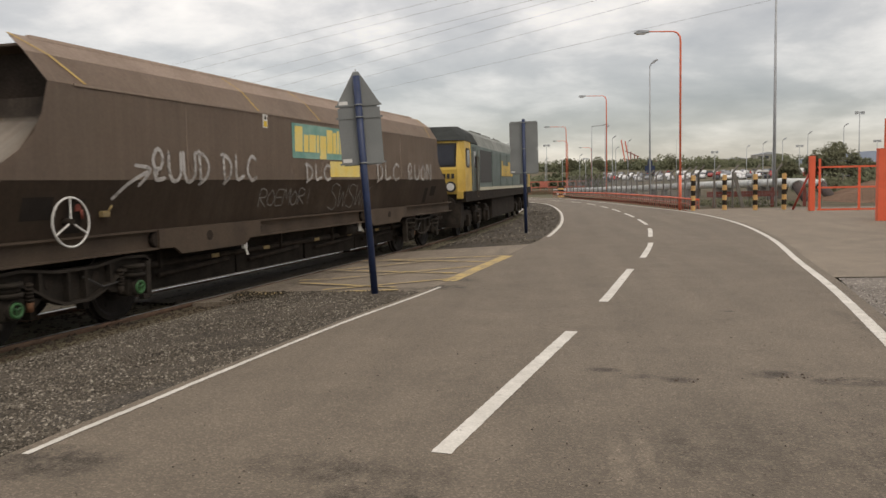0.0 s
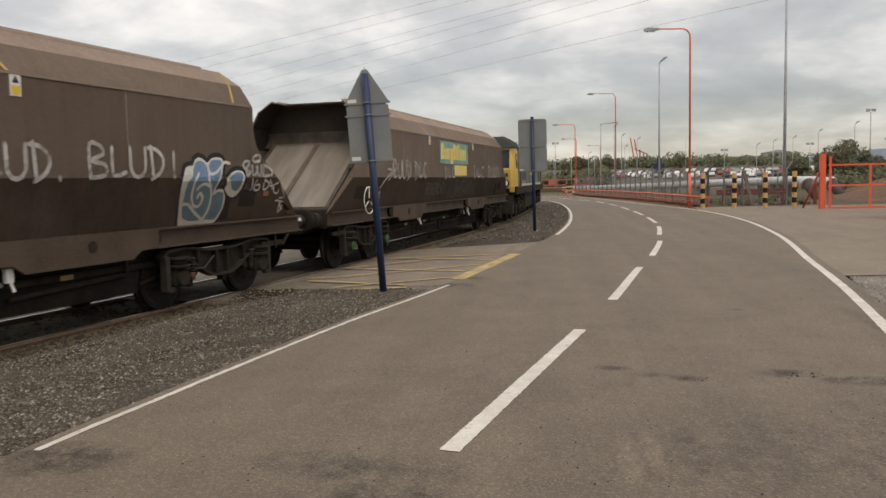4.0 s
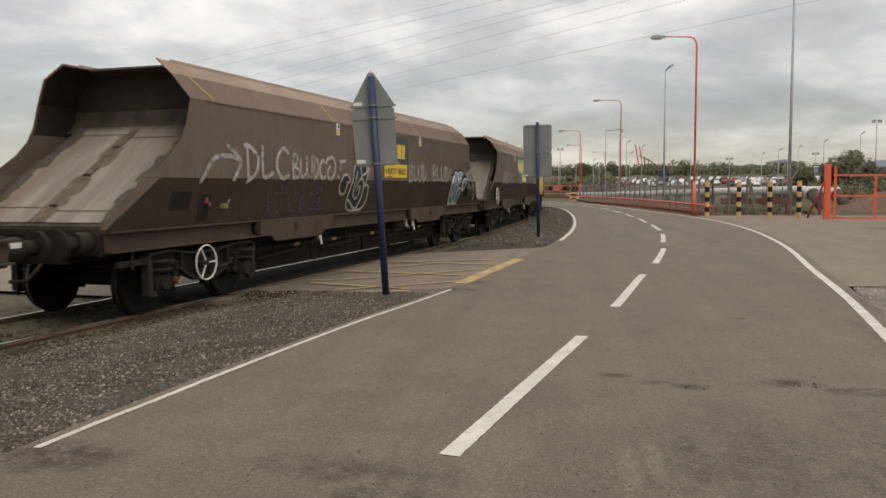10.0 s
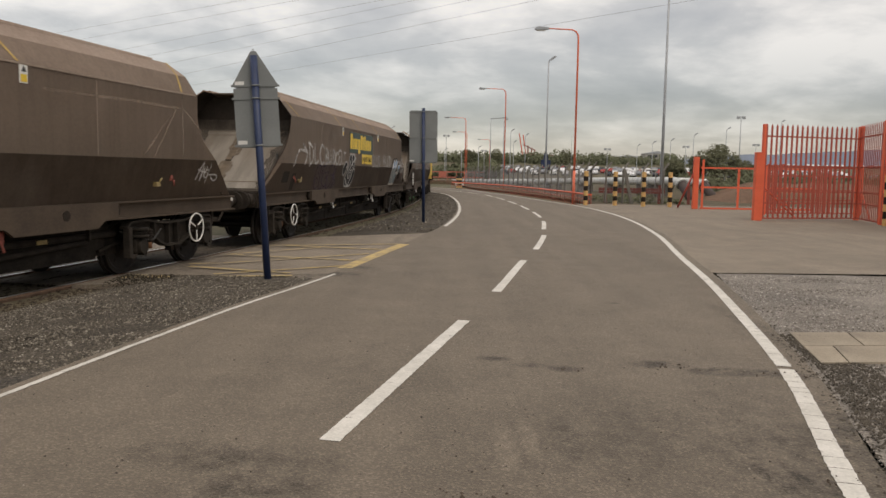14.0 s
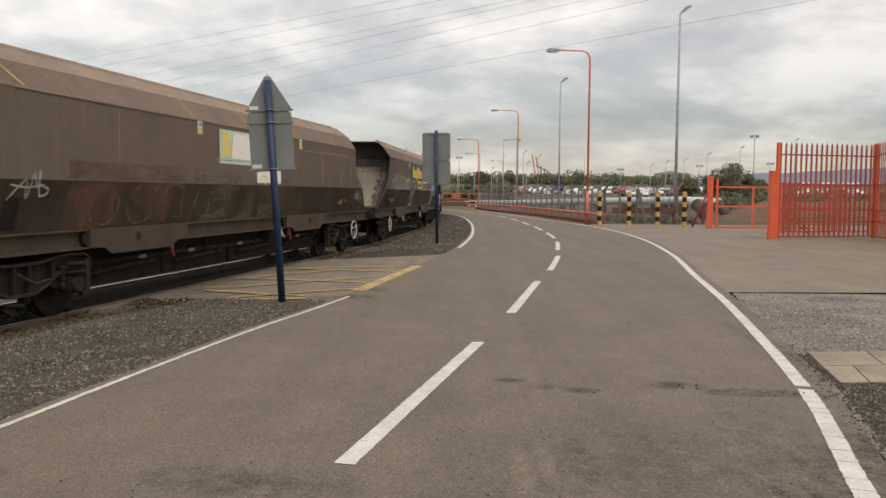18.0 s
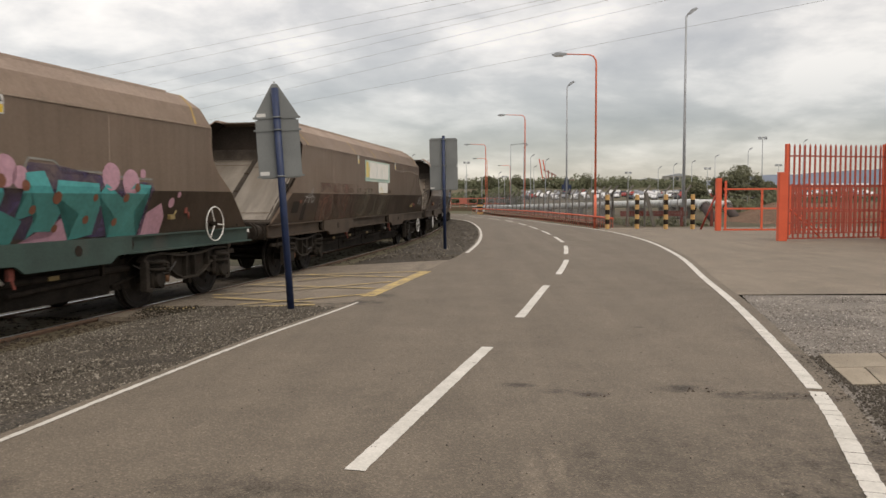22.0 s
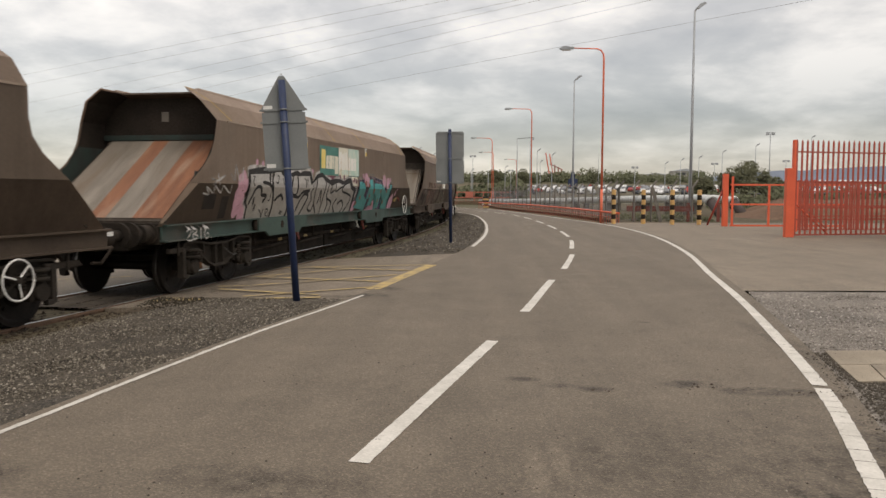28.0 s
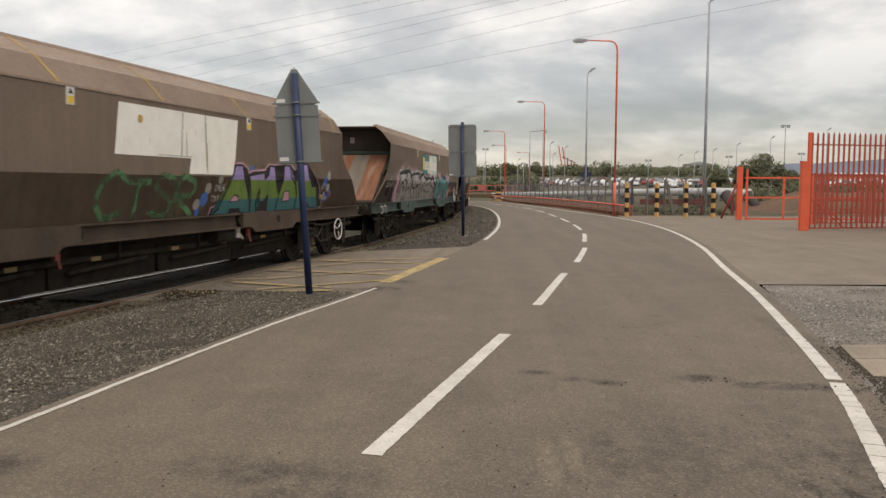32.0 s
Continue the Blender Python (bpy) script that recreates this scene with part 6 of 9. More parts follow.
def scrub(x0, x1, y0, y1, n, h, size, seed, label, m="leaf"):
    """Low tangled growth over a stretch of ground, in one mesh."""
    rg = random.Random(seed)
    bm = bmesh.new()
    for _ in range(n):
        x, y = rg.uniform(x0, x1), rg.uniform(y0, y1)
        r = h * rg.uniform(0.3, 0.55)
        leaf_clumps(bm, [(x, y, r * 0.7 + h * rg.uniform(-0.1, 0.35) - 0.2, r)], size, 70, rg)
    return tagged(part("scrub", bm, m), label, "bushes", kind="stuff")


scrub(24, 66, 78, 86, 110, 2.5, 0.2, 61, "dull olive scrub beyond the gate", "far_leaf")
scrub(-64, 3, 216, 230, 90, 4.6, 0.45, 62, "dull green hedge beyond the far crossing", "far_leaf")
scrub(3, 12.2, 206, 222, 34, 4.8, 0.45, 64, "dull green hedge beyond the far crossing", "far_leaf")
scrub(8.2, 13.5, 46.6, 56, 60, 0.55, 0.07, 63, "dry weeds under the pipes")
rt = random.Random(3)
tree(31.3, 95, 6.2, 6.6, rt, "dense round green bush by the compound")
tree(34.4, 96, 4.4, 4.5, rt, "low green bush by the compound")
tree(27.3, 99, 4.3, 3.2, rt, "sparse green bush by the compound")
for x, y, h in ((23.0, 390, 14.5), (9.0, 390, 14.2), (56, 390, 15.6)):
    tree(x, y, h, h * 0.5, rt, "tall dark conifer above the far trees", 0.4)

M["crane_red"] = mat("weathered_red_steel", (0.32, 0.13, 0.1), (0.26, 0.11, 0.09), 0.3, 0.6)
crane = tagged(empty("dock_crane", pose(47, 560, -0.2)), "far red dock cranes with raised jibs", "crane")
for dx, h in ((0.2, 29), (2.8, 28.2)):
    bm = bmesh.new()
    for s in (-0.8, 0.8):
        tube(bm, ((dx + 2.8, s, 13), (dx, s, h)), 0.3, 6)
    for q in range(8):
        z = 13 + (h - 13) * q / 8
        x = dx + 2.8 - 2.8 * (z - 13) / (h - 13)
        tube(bm, ((x, -0.8, z), (x, 0.8, z)), 0.22, 4)
    part("jib", bm, "orange", crane)
bm = bmesh.new()
for x, h in ((4, 16), (6.5, 21), (9, 19.5), (11, 17.5)):
    tube(bm, ((x, 0, 0), (x, 0, h)), 0.45, 6)
tube(bm, ((3, 0, 21.5), (12, 0, 17.5)), 0.35, 6)
tube(bm, ((2, 0, 14.3), (24, 0, 14.3)), 0.6, 6)
part("portal", bm, "crane_red", crane)
part("machine_house", box(bmesh.new(), 6, 11, -2, 2, 13.5, 16), "crane_red", crane)

for name, x0, x1, y, pts in (("hill_east", 600, 2600, 2900, (12, 60, 84, 96, 112, 128, 140, 150, 160)), ("hill_far", -700, 900, 3200, (8, 10, 12, 10, 14, 20))):
    bm = bmesh.new()
    line = np.interp(np.linspace(0, len(pts) - 1, 60), range(len(pts)), pts)
    a = [bm.verts.new((x0 + (x1 - x0) * i / 59, y, -5)) for i in range(60)]
    b = [bm.verts.new((x0 + (x1 - x0) * i / 59, y + 200, h + 4 * noise.noise((i * 0.35, 0, 1)))) for i, h in enumerate(line)]
    for i in range(59):
        bm.faces.new((a[i], a[i + 1], b[i + 1], b[i]))
    tagged(part(name, bm, "hill"), "hazy blue-grey hills on the horizon", "hill", kind="structure")

M["far_wall"] = mat("far_pale_cladding", (0.34, 0.33, 0.29), (0.29, 0.28, 0.25), 0.05, 0.8, fine=1, bump=0)
for x0, x1, y, h in ((95, 116, 480, 13.6), (118, 132, 490, 16.5), (20, 34, 520, 12)):
    bd_ = tagged(empty("far_building", pose(x0, y, -0.2)), "pale industrial shed beyond the trees", "building", "far sheds")
    part("wall", box(bmesh.new(), 0, x1 - x0, 0, 12, 0, h - 1.5), "far_wall", bd_)
    part("roof", prism(bmesh.new(), [(-0.4, h - 1.5), (x1 - x0 + 0.4, h - 1.5), ((x1 - x0) / 2, h)], -0.3, 12.3), "grey_steel", bd_)
    for q in range(4):
        part("window", box(bmesh.new(), 1.5 + q * (x1 - x0) / 4, 3.6 + q * (x1 - x0) / 4, -0.1, 0.02, h - 4, h - 2.4), "glass", bd_)

# barriers and low wall by the far crossing
fb = tagged(empty("barrier_fence", pose(-6, 128, -0.2)), "red barriers and railings at a far crossing", "barrier")
for i in range(9):
    part("post", box(bmesh.new(), i * 1.4 - 0.05, i * 1.4 + 0.05, -0.05, 0.05, 0, 1.9), "rail_red", fb)
part("rail", box(bmesh.new(), 0, 11.4, -0.04, 0.04, 1.75, 1.9), "rail_red", fb)
part("rail", box(bmesh.new(), 0, 11.4, -0.04, 0.04, 0.9, 1.05), "rail_red", fb)
part("panel", box(bmesh.new(), 4.2, 5.4, -0.1, -0.05, 1.0, 1.9), "rail_red", fb)
fk = tagged(empty("bank_rail", pose(-9, 118, -0.2)), "rusty rails of a far siding on a low bank", "rail")
for z in (0.45, 0.75):
    part("rail", box(bmesh.new(), -6, 11, -0.1, 0.1, z, z + 0.14), "rail", fk)
part("bank", prism(bmesh.new(), [(-8, 0), (12.5, 0), (11.5, 0.45), (-7, 0.45)], -1, 1), "dirt", fk)
mk = tagged(empty("marker_block", pose(0.95, 86.5, -0.05)), "low amber and black striped block with white caps", "marker")
for i in range(6):
    part("stripe", box(bmesh.new(), -0.32, 0.32, -0.1, 0.1, 0.2 * i, 0.2 * i + 0.19), "black" if i % 2 else "bol_yellow", mk)
for x in (-0.32, 0.4):
    part("reflector", box(bmesh.new(), x - 0.1, x + 0.1, -0.2, -0.11, 0.2, 0.5), "white_paint", mk)

# pale frame over the pipes and a leaning concrete post
pf = tagged(empty("pipe_frame", pose(14.2, 60.0, -0.2)), "small white-painted frame of thin bars over the pipes", "frame")
for x in (0.0, 1.07):
    part("post", tube(bmesh.new(), ((x, 0, 0), (x, 0, 2.26)), 0.04, 8), "concrete", pf)
part("crossbar", box(bmesh.new(), -0.06, 1.13, -0.04, 0.04, 2.2, 2.28), "white_paint", pf)
lp = tagged(empty("leaning_post", pose(10.35, 45.7, -0.1, 0, -14, 0)), "leaning square concrete fence post", "post")
part("shaft", box(bmesh.new(), -0.09, 0.09, -0.08, 0.08, 0, 2.05, 0.01), "concrete", lp)

# earth heap behind the gate
bm = bmesh.new()
n_ = 26
grid_ = [[bm.verts.new((17.5 + 34 * i / n_, 50 + 9 * j / 8, -0.15 + (1.25 + 0.35 * noise.noise((i * 0.6, j * 0.5, 2))) * math.sin(math.pi * min(1, j / 6 if j < 3 else 0.5)) * min(1, i / 3))) for j in range(9)] for i in range(n_ + 1)]
for i in range(n_):
    for j in range(8):
        bm.faces.new((grid_[i][j], grid_[i + 1][j], grid_[i + 1][j + 1], grid_[i][j + 1]))
tagged(part("earth_heap", bm, "dirt"), "long heap of bare red-brown earth behind the gate", "earth", kind="structure")
# sign beyond the rails, seen between wagons
rs = tagged(empty("road_sign", pose(-19.35, 32.0, -0.2)), "edge of a grey sign on a blue post beyond the rails", "road sign", "road signs")
part("post", tube(bmesh.new(), ((0, 0, 0), (-0.12, 0, 3.6)), 0.06, 12), "sign_blue", rs)
part("plate", box(bmesh.new(), -0.27, -0.2, -0.25, 0.3, 2.55, 3.62), "sole", rs)
pl_ = tagged(empty("signal_post", pose(-28.03, 45.0, -0.2)), "thin dark post with a short crossbar beyond the rails", "post")
part("post", tube(bmesh.new(), ((0, 0, 0), (0, 0, 3.5)), 0.05, 8), "black", pl_)
part("crossbar", box(bmesh.new(), -0.2, 0.3, -0.04, 0.04, 3.0, 3.08), "black", pl_)

# ---- paint on the wagon sides ----
GLYPH = {
    "A": (((0, 0), (0.45, 1), (1, 0)), ((0.2, 0.38), (0.8, 0.38))),
    "B": (((0.1, 0), (0.1, 1), (0.7, 0.95), (0.8, 0.72), (0.15, 0.52), (0.9, 0.4), (0.9, 0.1), (0.1, 0)),),
    "C": (((1, 0.85), (0.6, 1), (0.15, 0.7), (0.1, 0.3), (0.5, 0), (1, 0.12)),),
    "D": (((0, 0.95), (0.5, 0.9), (0.95, 0.6), (0.8, 0.2), (0.2, -0.08)), ((0.18, 1.0), (0.25, 0.05))),
    "E": (((0.95, 1), (0.15, 0.95), (0.1, 0.05), (1, 0)), ((0.12, 0.5), (0.8, 0.52))),
    "G": (((1, 0.85), (0.5, 1), (0.1, 0.5), (0.4, 0), (0.95, 0.1), (0.9, 0.45), (0.6, 0.45)),),
    "I": (((0.5, 0), (0.5, 1)),),
    "K": (((0.1, 0), (0.15, 1)), ((0.95, 1), (0.2, 0.5), (1, 0))),
    "L": (((0.15, 1), (0.2, 0.05), (0.9, 0.15)),),
    "M": (((0, 0), (0.15, 1), (0.5, 0.35), (0.85, 1), (1, 0)),),
    "N": (((0.05, 0), (0.1, 1), (0.9, 0), (0.95, 1)),),
    "O": (((0.5, 1), (0.08, 0.6), (0.2, 0.1), (0.75, 0.05), (0.95, 0.55), (0.5, 1)),),
    "Q": (((0.3, 0.3), (0.05, 0.7), (0.4, 1.05), (0.75, 0.8), (0.55, 0.45), (0.15, 0.4), (0.25, 0.1), (0.8, 0.15)),),
    "R": (((0.1, 0), (0.1, 1), (0.85, 0.9), (0.8, 0.55), (0.15, 0.5), (0.95, 0)),),
    "S": (((0.95, 0.9), (0.4, 1), (0.1, 0.75), (0.9, 0.35), (0.7, 0), (0.05, 0.1)),),
    "T": (((0, 1), (1, 0.98)), ((0.5, 1), (0.5, 0))),
    "U": (((0.05, 1), (0.1, 0.2), (0.5, 0), (0.9, 0.25), (0.95, 1)),),
    "W": (((0, 0.9), (0.2, 0.05), (0.5, 0.7), (0.75, 0.05), (1, 0.95)),),
    "Y": (((0, 1), (0.5, 0.5), (1, 1)), ((0.5, 0.5), (0.45, 0))),
    "2": (((0.05, 0.8), (0.5, 1), (0.9, 0.75), (0.05, 0.05), (1, 0)),),
    "6": (((0.8, 1), (0.3, 0.8), (0.1, 0.35), (0.45, 0), (0.9, 0.25), (0.6, 0.5), (0.15, 0.3)),),
    "!": (((0.5, 1), (0.5, 0.35)), ((0.5, 0.08), (0.52, 0.02))),
    ".": (((0.3, 0.08), (0.32, 0.02)),),
}


SHIFT = [0.0]
SEAM = 1.76


def side_point(u, z, out):
    """A point on the hopper's right side, proud of the plate; paint stops at the foot of the slope."""
    z = 1.125 if 1.05 < z < 1.125 else z
    return (u + SHIFT[0], -(lat(z - LIFT) + out) if z > 1.12 else -1.24 - out, z)


def ribbon(bm, pts, w, out, curve=True):
    """A sprayed line along points of the side; without curve it keeps its corners."""
    pts = np.array(pts, float)
    if not curve and len(pts) > 2:
        for a, b in zip(pts, pts[1:]):
            ribbon(bm, (a, b), w, out)
        return bm
    if len(pts) > 2:
        pts = spline(pts, 0.06)
    else:
        pts = resample(pts, max(2, int(np.linalg.norm(pts[1] - pts[0]) / 0.06) + 1))
    m = max(1, int(math.ceil(w / 0.09)))
    t = np.gradient(pts, axis=0)
    t /= np.linalg.norm(t, axis=1)[:, None] + 1e-9
    nrm = np.stack([-t[:, 1], t[:, 0]], 1)
    rows_ = [[bm.verts.new(side_point(*(p + n * w * (j / m - 0.5)), out)) for j in range(m + 1)] for p, n in zip(pts, nrm)]
    for a, b in zip(rows_, rows_[1:]):
        for j in range(m):
            bm.faces.new((a[j], a[j + 1], b[j + 1], b[j]))
    # rounded ends
    for row, p, d in ((rows_[0], pts[0], -t[0]), (rows_[-1][::-1], pts[-1], t[-1])):
        side = np.array([-d[1], d[0]])
        arc = [bm.verts.new(side_point(*(p + (side * math.cos(k * math.pi / 6) + d * math.sin(k * math.pi / 6)) * w / 2), out)) for k in range(1, 6)]
        rim = [row[-1]] + arc + [row[0]]
        mid_ = bm.verts.new(side_point(*(p + d * w * 0.1), out))
        for a, b in zip(rim, rim[1:]):
            bm.faces.new((mid_, a, b))
        for a, b in zip(row, row[1:]):
            bm.faces.new((mid_, a, b))
    return bm


def fill(bm, outline, out):
    """A flat painted shape inside a smooth closed outline, cut into bands so that it follows the plate."""
    pts = spline(list(outline) + [outline[0]], 0.08)[:-1]
    tmp = bmesh.new()
    tmp.faces.new([tmp.verts.new((u, 0, z)) for u, z in pts])
    zs = [p[1] for p in pts]
    for z in np.arange(math.floor(min(zs) * 10) / 10 + 0.05, max(zs), 0.1):
        bmesh.ops.bisect_plane(tmp, geom=tmp.verts[:] + tmp.edges[:] + tmp.faces[:], plane_co=(0, 0, z), plane_no=(0, 0, 1))
    bmesh.ops.triangulate(tmp, faces=tmp.faces[:])
    made = {v: bm.verts.new(side_point(v.co.x, v.co.z, out)) for v in tmp.verts}
    for f in tmp.faces:
        bm.faces.new([made[v] for v in f.verts])
    tmp.free()
    return bm


def blob(bm, c, ru, rz, out, n=12):
    """A round spot of paint."""
    m = max(1, int(math.ceil(max(ru, rz) / 0.08)))
    mid_ = bm.verts.new(side_point(c[0], c[1], out))
    prev = None
    for k in range(1, m + 1):
        rg = [bm.verts.new(side_point(c[0] + ru * k / m * math.cos(i * math.tau / n), c[1] + rz * k / m * math.sin(i * math.tau / n), out)) for i in range(n)]
        for i in range(n):
            j = (i + 1) % n
            if prev is None:
                bm.faces.new((mid_, rg[i], rg[j]))
            else:
                bm.faces.new((prev[i], rg[i], rg[j], prev[j]))
        prev = rg
    return bm


def panel(bm, u0, u1, z0, z1, out, skew=0.0):
    n, m = max(1, int((u1 - u0) / 0.5)), max(1, int((z1 - z0) / 0.1))
    g = [[bm.verts.new(side_point(u0 + (u1 - u0) * i / n + skew * j / m, z0 + (z1 - z0) * j / m, out)) for i in range(n + 1)] for j in range(m + 1)]
    for j in range(m):
        for i in range(n):
            bm.faces.new((g[j][i], g[j][i + 1], g[j + 1][i + 1], g[j + 1][i]))
    return bm


def lettering(word, u0, u1, z0, z1, gap=0.22, wobble=0.04, seed=1):
    """Strokes of a hand-sprayed word."""
    rg = random.Random(seed)
    n = len(word)
    cell = (u1 - u0) / n
    out = []
    for i, ch in enumerate(word):
        if ch == " ":
            continue
        a = u0 + i * cell
        dz = rg.uniform(-wobble, wobble) * (z1 - z0)
        sc = rg.uniform(0.9, 1.08)
        out.append([[(a + cell * (1 - gap) * x, z0 + dz + (z1 - z0) * sc * y) for x, y in st] for st in GLYPH[ch]])
    return out


def sprayed(wagon, letters, w, m, out, label, name="sprayed_letter", curve=True, tone=""):
    """One part for each letter, a list of strokes."""
    for i, strokes in enumerate(letters):
        bm = bmesh.new()
        for k, s in enumerate(strokes):
            ribbon(bm, s, w, out + 0.0004 * i + 0.0012 * k, curve)
        if tone:
            shade_below_seam(part(name, bm, m, wagon, label), tone)
        else:
            part(name, bm, m, wagon, label)


def shade_below_seam(ob, m):
    """A lighter copy of the paint above the seam; the darker one below carries the slope's shade."""
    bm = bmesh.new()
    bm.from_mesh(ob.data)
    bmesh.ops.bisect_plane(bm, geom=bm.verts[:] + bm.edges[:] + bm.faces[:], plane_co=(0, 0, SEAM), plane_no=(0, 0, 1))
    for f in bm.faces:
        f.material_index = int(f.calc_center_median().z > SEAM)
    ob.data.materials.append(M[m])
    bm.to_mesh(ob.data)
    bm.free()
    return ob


def inset(shape, d):
    """The shape drawn in by d all round."""
    q = np.array(shape, float)
    area = sum(a[0] * b[1] - b[0] * a[1] for a, b in zip(q, np.roll(q, -1, 0)))
    e = np.roll(q, -1, 0) - q
    e /= np.linalg.norm(e, axis=1)[:, None] + 1e-9
    n = np.stack([-e[:, 1], e[:, 0]], 1) * (1 if area > 0 else -1)
    n = n + np.roll(n, 1, 0)
    n /= np.linalg.norm(n, axis=1)[:, None] + 1e-9
    return [(u, max(1.125, z)) for u, z in q + n * d]


def spots(wagon, name, places, m, out, label, stretch=1.0):
    for c, r in places:
        part(name, blob(bmesh.new(), c, r, r * stretch, out, 16), m, wagon, label)


def paint(name, c, c2=None, rough=0.55, grain=0.14):
    M[name] = mat(name, c, c2, 3, rough, fine=18, grain=grain, bump=0.02)


# of the silver, teal, blue and chalk pairs, the darker carries slope shade
paint("spray_white", (0.5, 0.48, 0.46), (0.3, 0.28, 0.26))
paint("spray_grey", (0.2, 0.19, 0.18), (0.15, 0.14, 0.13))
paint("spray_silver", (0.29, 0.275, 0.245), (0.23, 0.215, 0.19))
paint("spray_silver_lit", (0.42, 0.405, 0.38), (0.34, 0.33, 0.31))
paint("spray_teal_lit", (0.06, 0.36, 0.35), (0.05, 0.3, 0.3))
paint("spray_black", (0.012, 0.0115, 0.0115), (0.018, 0.016, 0.015), 0.8)
paint("spray_purple", (0.1, 0.072, 0.15), (0.08, 0.058, 0.115))
paint("spray_teal", (0.045, 0.22, 0.2), (0.04, 0.18, 0.165))
paint("spray_teal_dark", (0.025, 0.14, 0.15), (0.02, 0.11, 0.12))
paint("scuff", (0.36, 0.268, 0.2), (0.33, 0.245, 0.182))
paint("spray_pink", (0.5, 0.28, 0.34), (0.42, 0.23, 0.28))
paint("spray_rust", (0.2, 0.075, 0.04), (0.17, 0.06, 0.03))
paint("spray_green", (0.08, 0.21, 0.09), (0.05, 0.11, 0.05))
paint("spray_lime", (0.135, 0.225, 0.04), (0.1, 0.175, 0.035))
paint("spray_blue", (0.04, 0.13, 0.42), (0.03, 0.1, 0.33))
paint("spray_mid_blue", (0.15, 0.26, 0.4), (0.12, 0.21, 0.33))
paint("spray_blue_shaded", (0.075, 0.125, 0.15), (0.06, 0.1, 0.12))
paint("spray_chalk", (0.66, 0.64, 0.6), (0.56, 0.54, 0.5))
paint("spray_chalk_shaded", (0.42, 0.385, 0.33), (0.34, 0.31, 0.265))
paint("spray_lilac", (0.3, 0.235, 0.46), (0.25, 0.195, 0.39))
paint("spray_maroon", (0.16, 0.04, 0.07), (0.12, 0.03, 0.05))
paint("faded_red", (0.3, 0.11, 0.07), (0.22, 0.09, 0.06))
paint("ghost_line", (0.2, 0.165, 0.115), (0.15, 0.12, 0.085))


def thinned(m, scale, lo, hi, most):
    """Paint that has partly gone: clear where the noise is low, never quite solid."""
    nt, links = m.node_tree.nodes, m.node_tree.links
    tc = nt.new("ShaderNodeTexCoord")
    n = nt.new("ShaderNodeTexNoise")
    n.inputs["Scale"].default_value, n.inputs["Detail"].default_value, n.inputs["Roughness"].default_value, n.inputs["Distortion"].default_value = scale, 7, 0.6, 0.8
    links.new(tc.outputs["Object"], n.inputs["Vector"])
    r = nt.new("ShaderNodeMapRange")
    for i, q in enumerate((lo, hi, 0.0, most)):
        r.inputs[i + 1].default_value = q
    links.new(n.outputs["Fac"], r.inputs[0])
    links.new(r.outputs[0], nt["Principled BSDF"].inputs["Alpha"])


M["scrubbed"] = mat("scrubbed_paint", (0.19, 0.082, 0.055), (0.13, 0.075, 0.05), 1.3, 0.6, fine=18, grain=0.2, bump=0.02, spots=(0.08, 0.06, 0.045))
thinned(M["scrubbed"], 1.4, 0.4, 0.68, 0.85)
M["scrubbed_olive"] = mat("scrubbed_olive_paint", (0.15, 0.13, 0.085), (0.13, 0.1, 0.065), 1.3, 0.6, fine=18, grain=0.2, bump=0.02, spots=(0.08, 0.065, 0.045))
thinned(M["scrubbed_olive"], 1.4, 0.42, 0.7, 0.8)
thinned(M["ghost_line"], 5.0, 0.4, 0.6, 0.8)
thinned(M["spray_purple"], 4.0, 0.28, 0.62, 0.75)
thinned(M["spray_white"], 7.0, 0.2, 0.48, 0.95)
thinned(M["scuff"], 4.0, 0.3, 0.6, 0.45)

paint("board_teal", (0.1, 0.27, 0.23), (0.22, 0.38, 0.32), grain=0.06)
paint("board_cream", (0.72, 0.67, 0.54), (0.62, 0.61, 0.5), grain=0.04)
paint("board_teal_deep", (0.022, 0.135, 0.11), (0.06, 0.21, 0.175), grain=0.06)
paint("board_white", (0.82, 0.8, 0.74), (0.74, 0.73, 0.66), grain=0.03)
paint("board_mint", (0.36, 0.55, 0.48), (0.62, 0.66, 0.56), grain=0.05)
paint("board_stain", (0.56, 0.54, 0.48), (0.68, 0.66, 0.58))
paint("faded_yellow", (0.74, 0.55, 0.12), (0.7, 0.58, 0.22), grain=0.05)

BLOCKS = ((0.0, 0.26, 0, 0.46), (0.3, 0.16, 0, 0.32), (0.49, 0.24, 0, 0.33), (0.76, 0.09, 0, 0.33), (0.88, 0.24, -0.12, 0.33), (1.15, 0.22, 0, 0.46),
          (1.39, 0.13, 0, 0.42), (1.55, 0.09, 0, 0.46), (1.67, 0.09, 0, 0.46), (1.79, 0.22, 0, 0.33), (2.04, 0.24, 0, 0.33), (2.31, 0.16, 0, 0.33))


def nameboard(wagon, ground_mat, ink, z0=2.2, seen=range(12), label="dark green nameboard with yellow lettering blocks", deep=0.0, u0=-1.22):
    bd = part("nameboard", panel(bmesh.new(), u0, u0 + 3.2, z0 - deep, z0 + 0.63 + deep, 0.008), ground_mat, wagon, label)
    for i in seen:
        a, w, d, h = BLOCKS[i]
        bm = panel(bmesh.new(), u0 + 0.09 + a * 1.15, u0 + 0.09 + (a + w) * 1.15, z0 + 0.12 + d, z0 + 0.12 + h, 0.012, 0.02)
        part("letter_block", bm, ink, bd)
    return bd


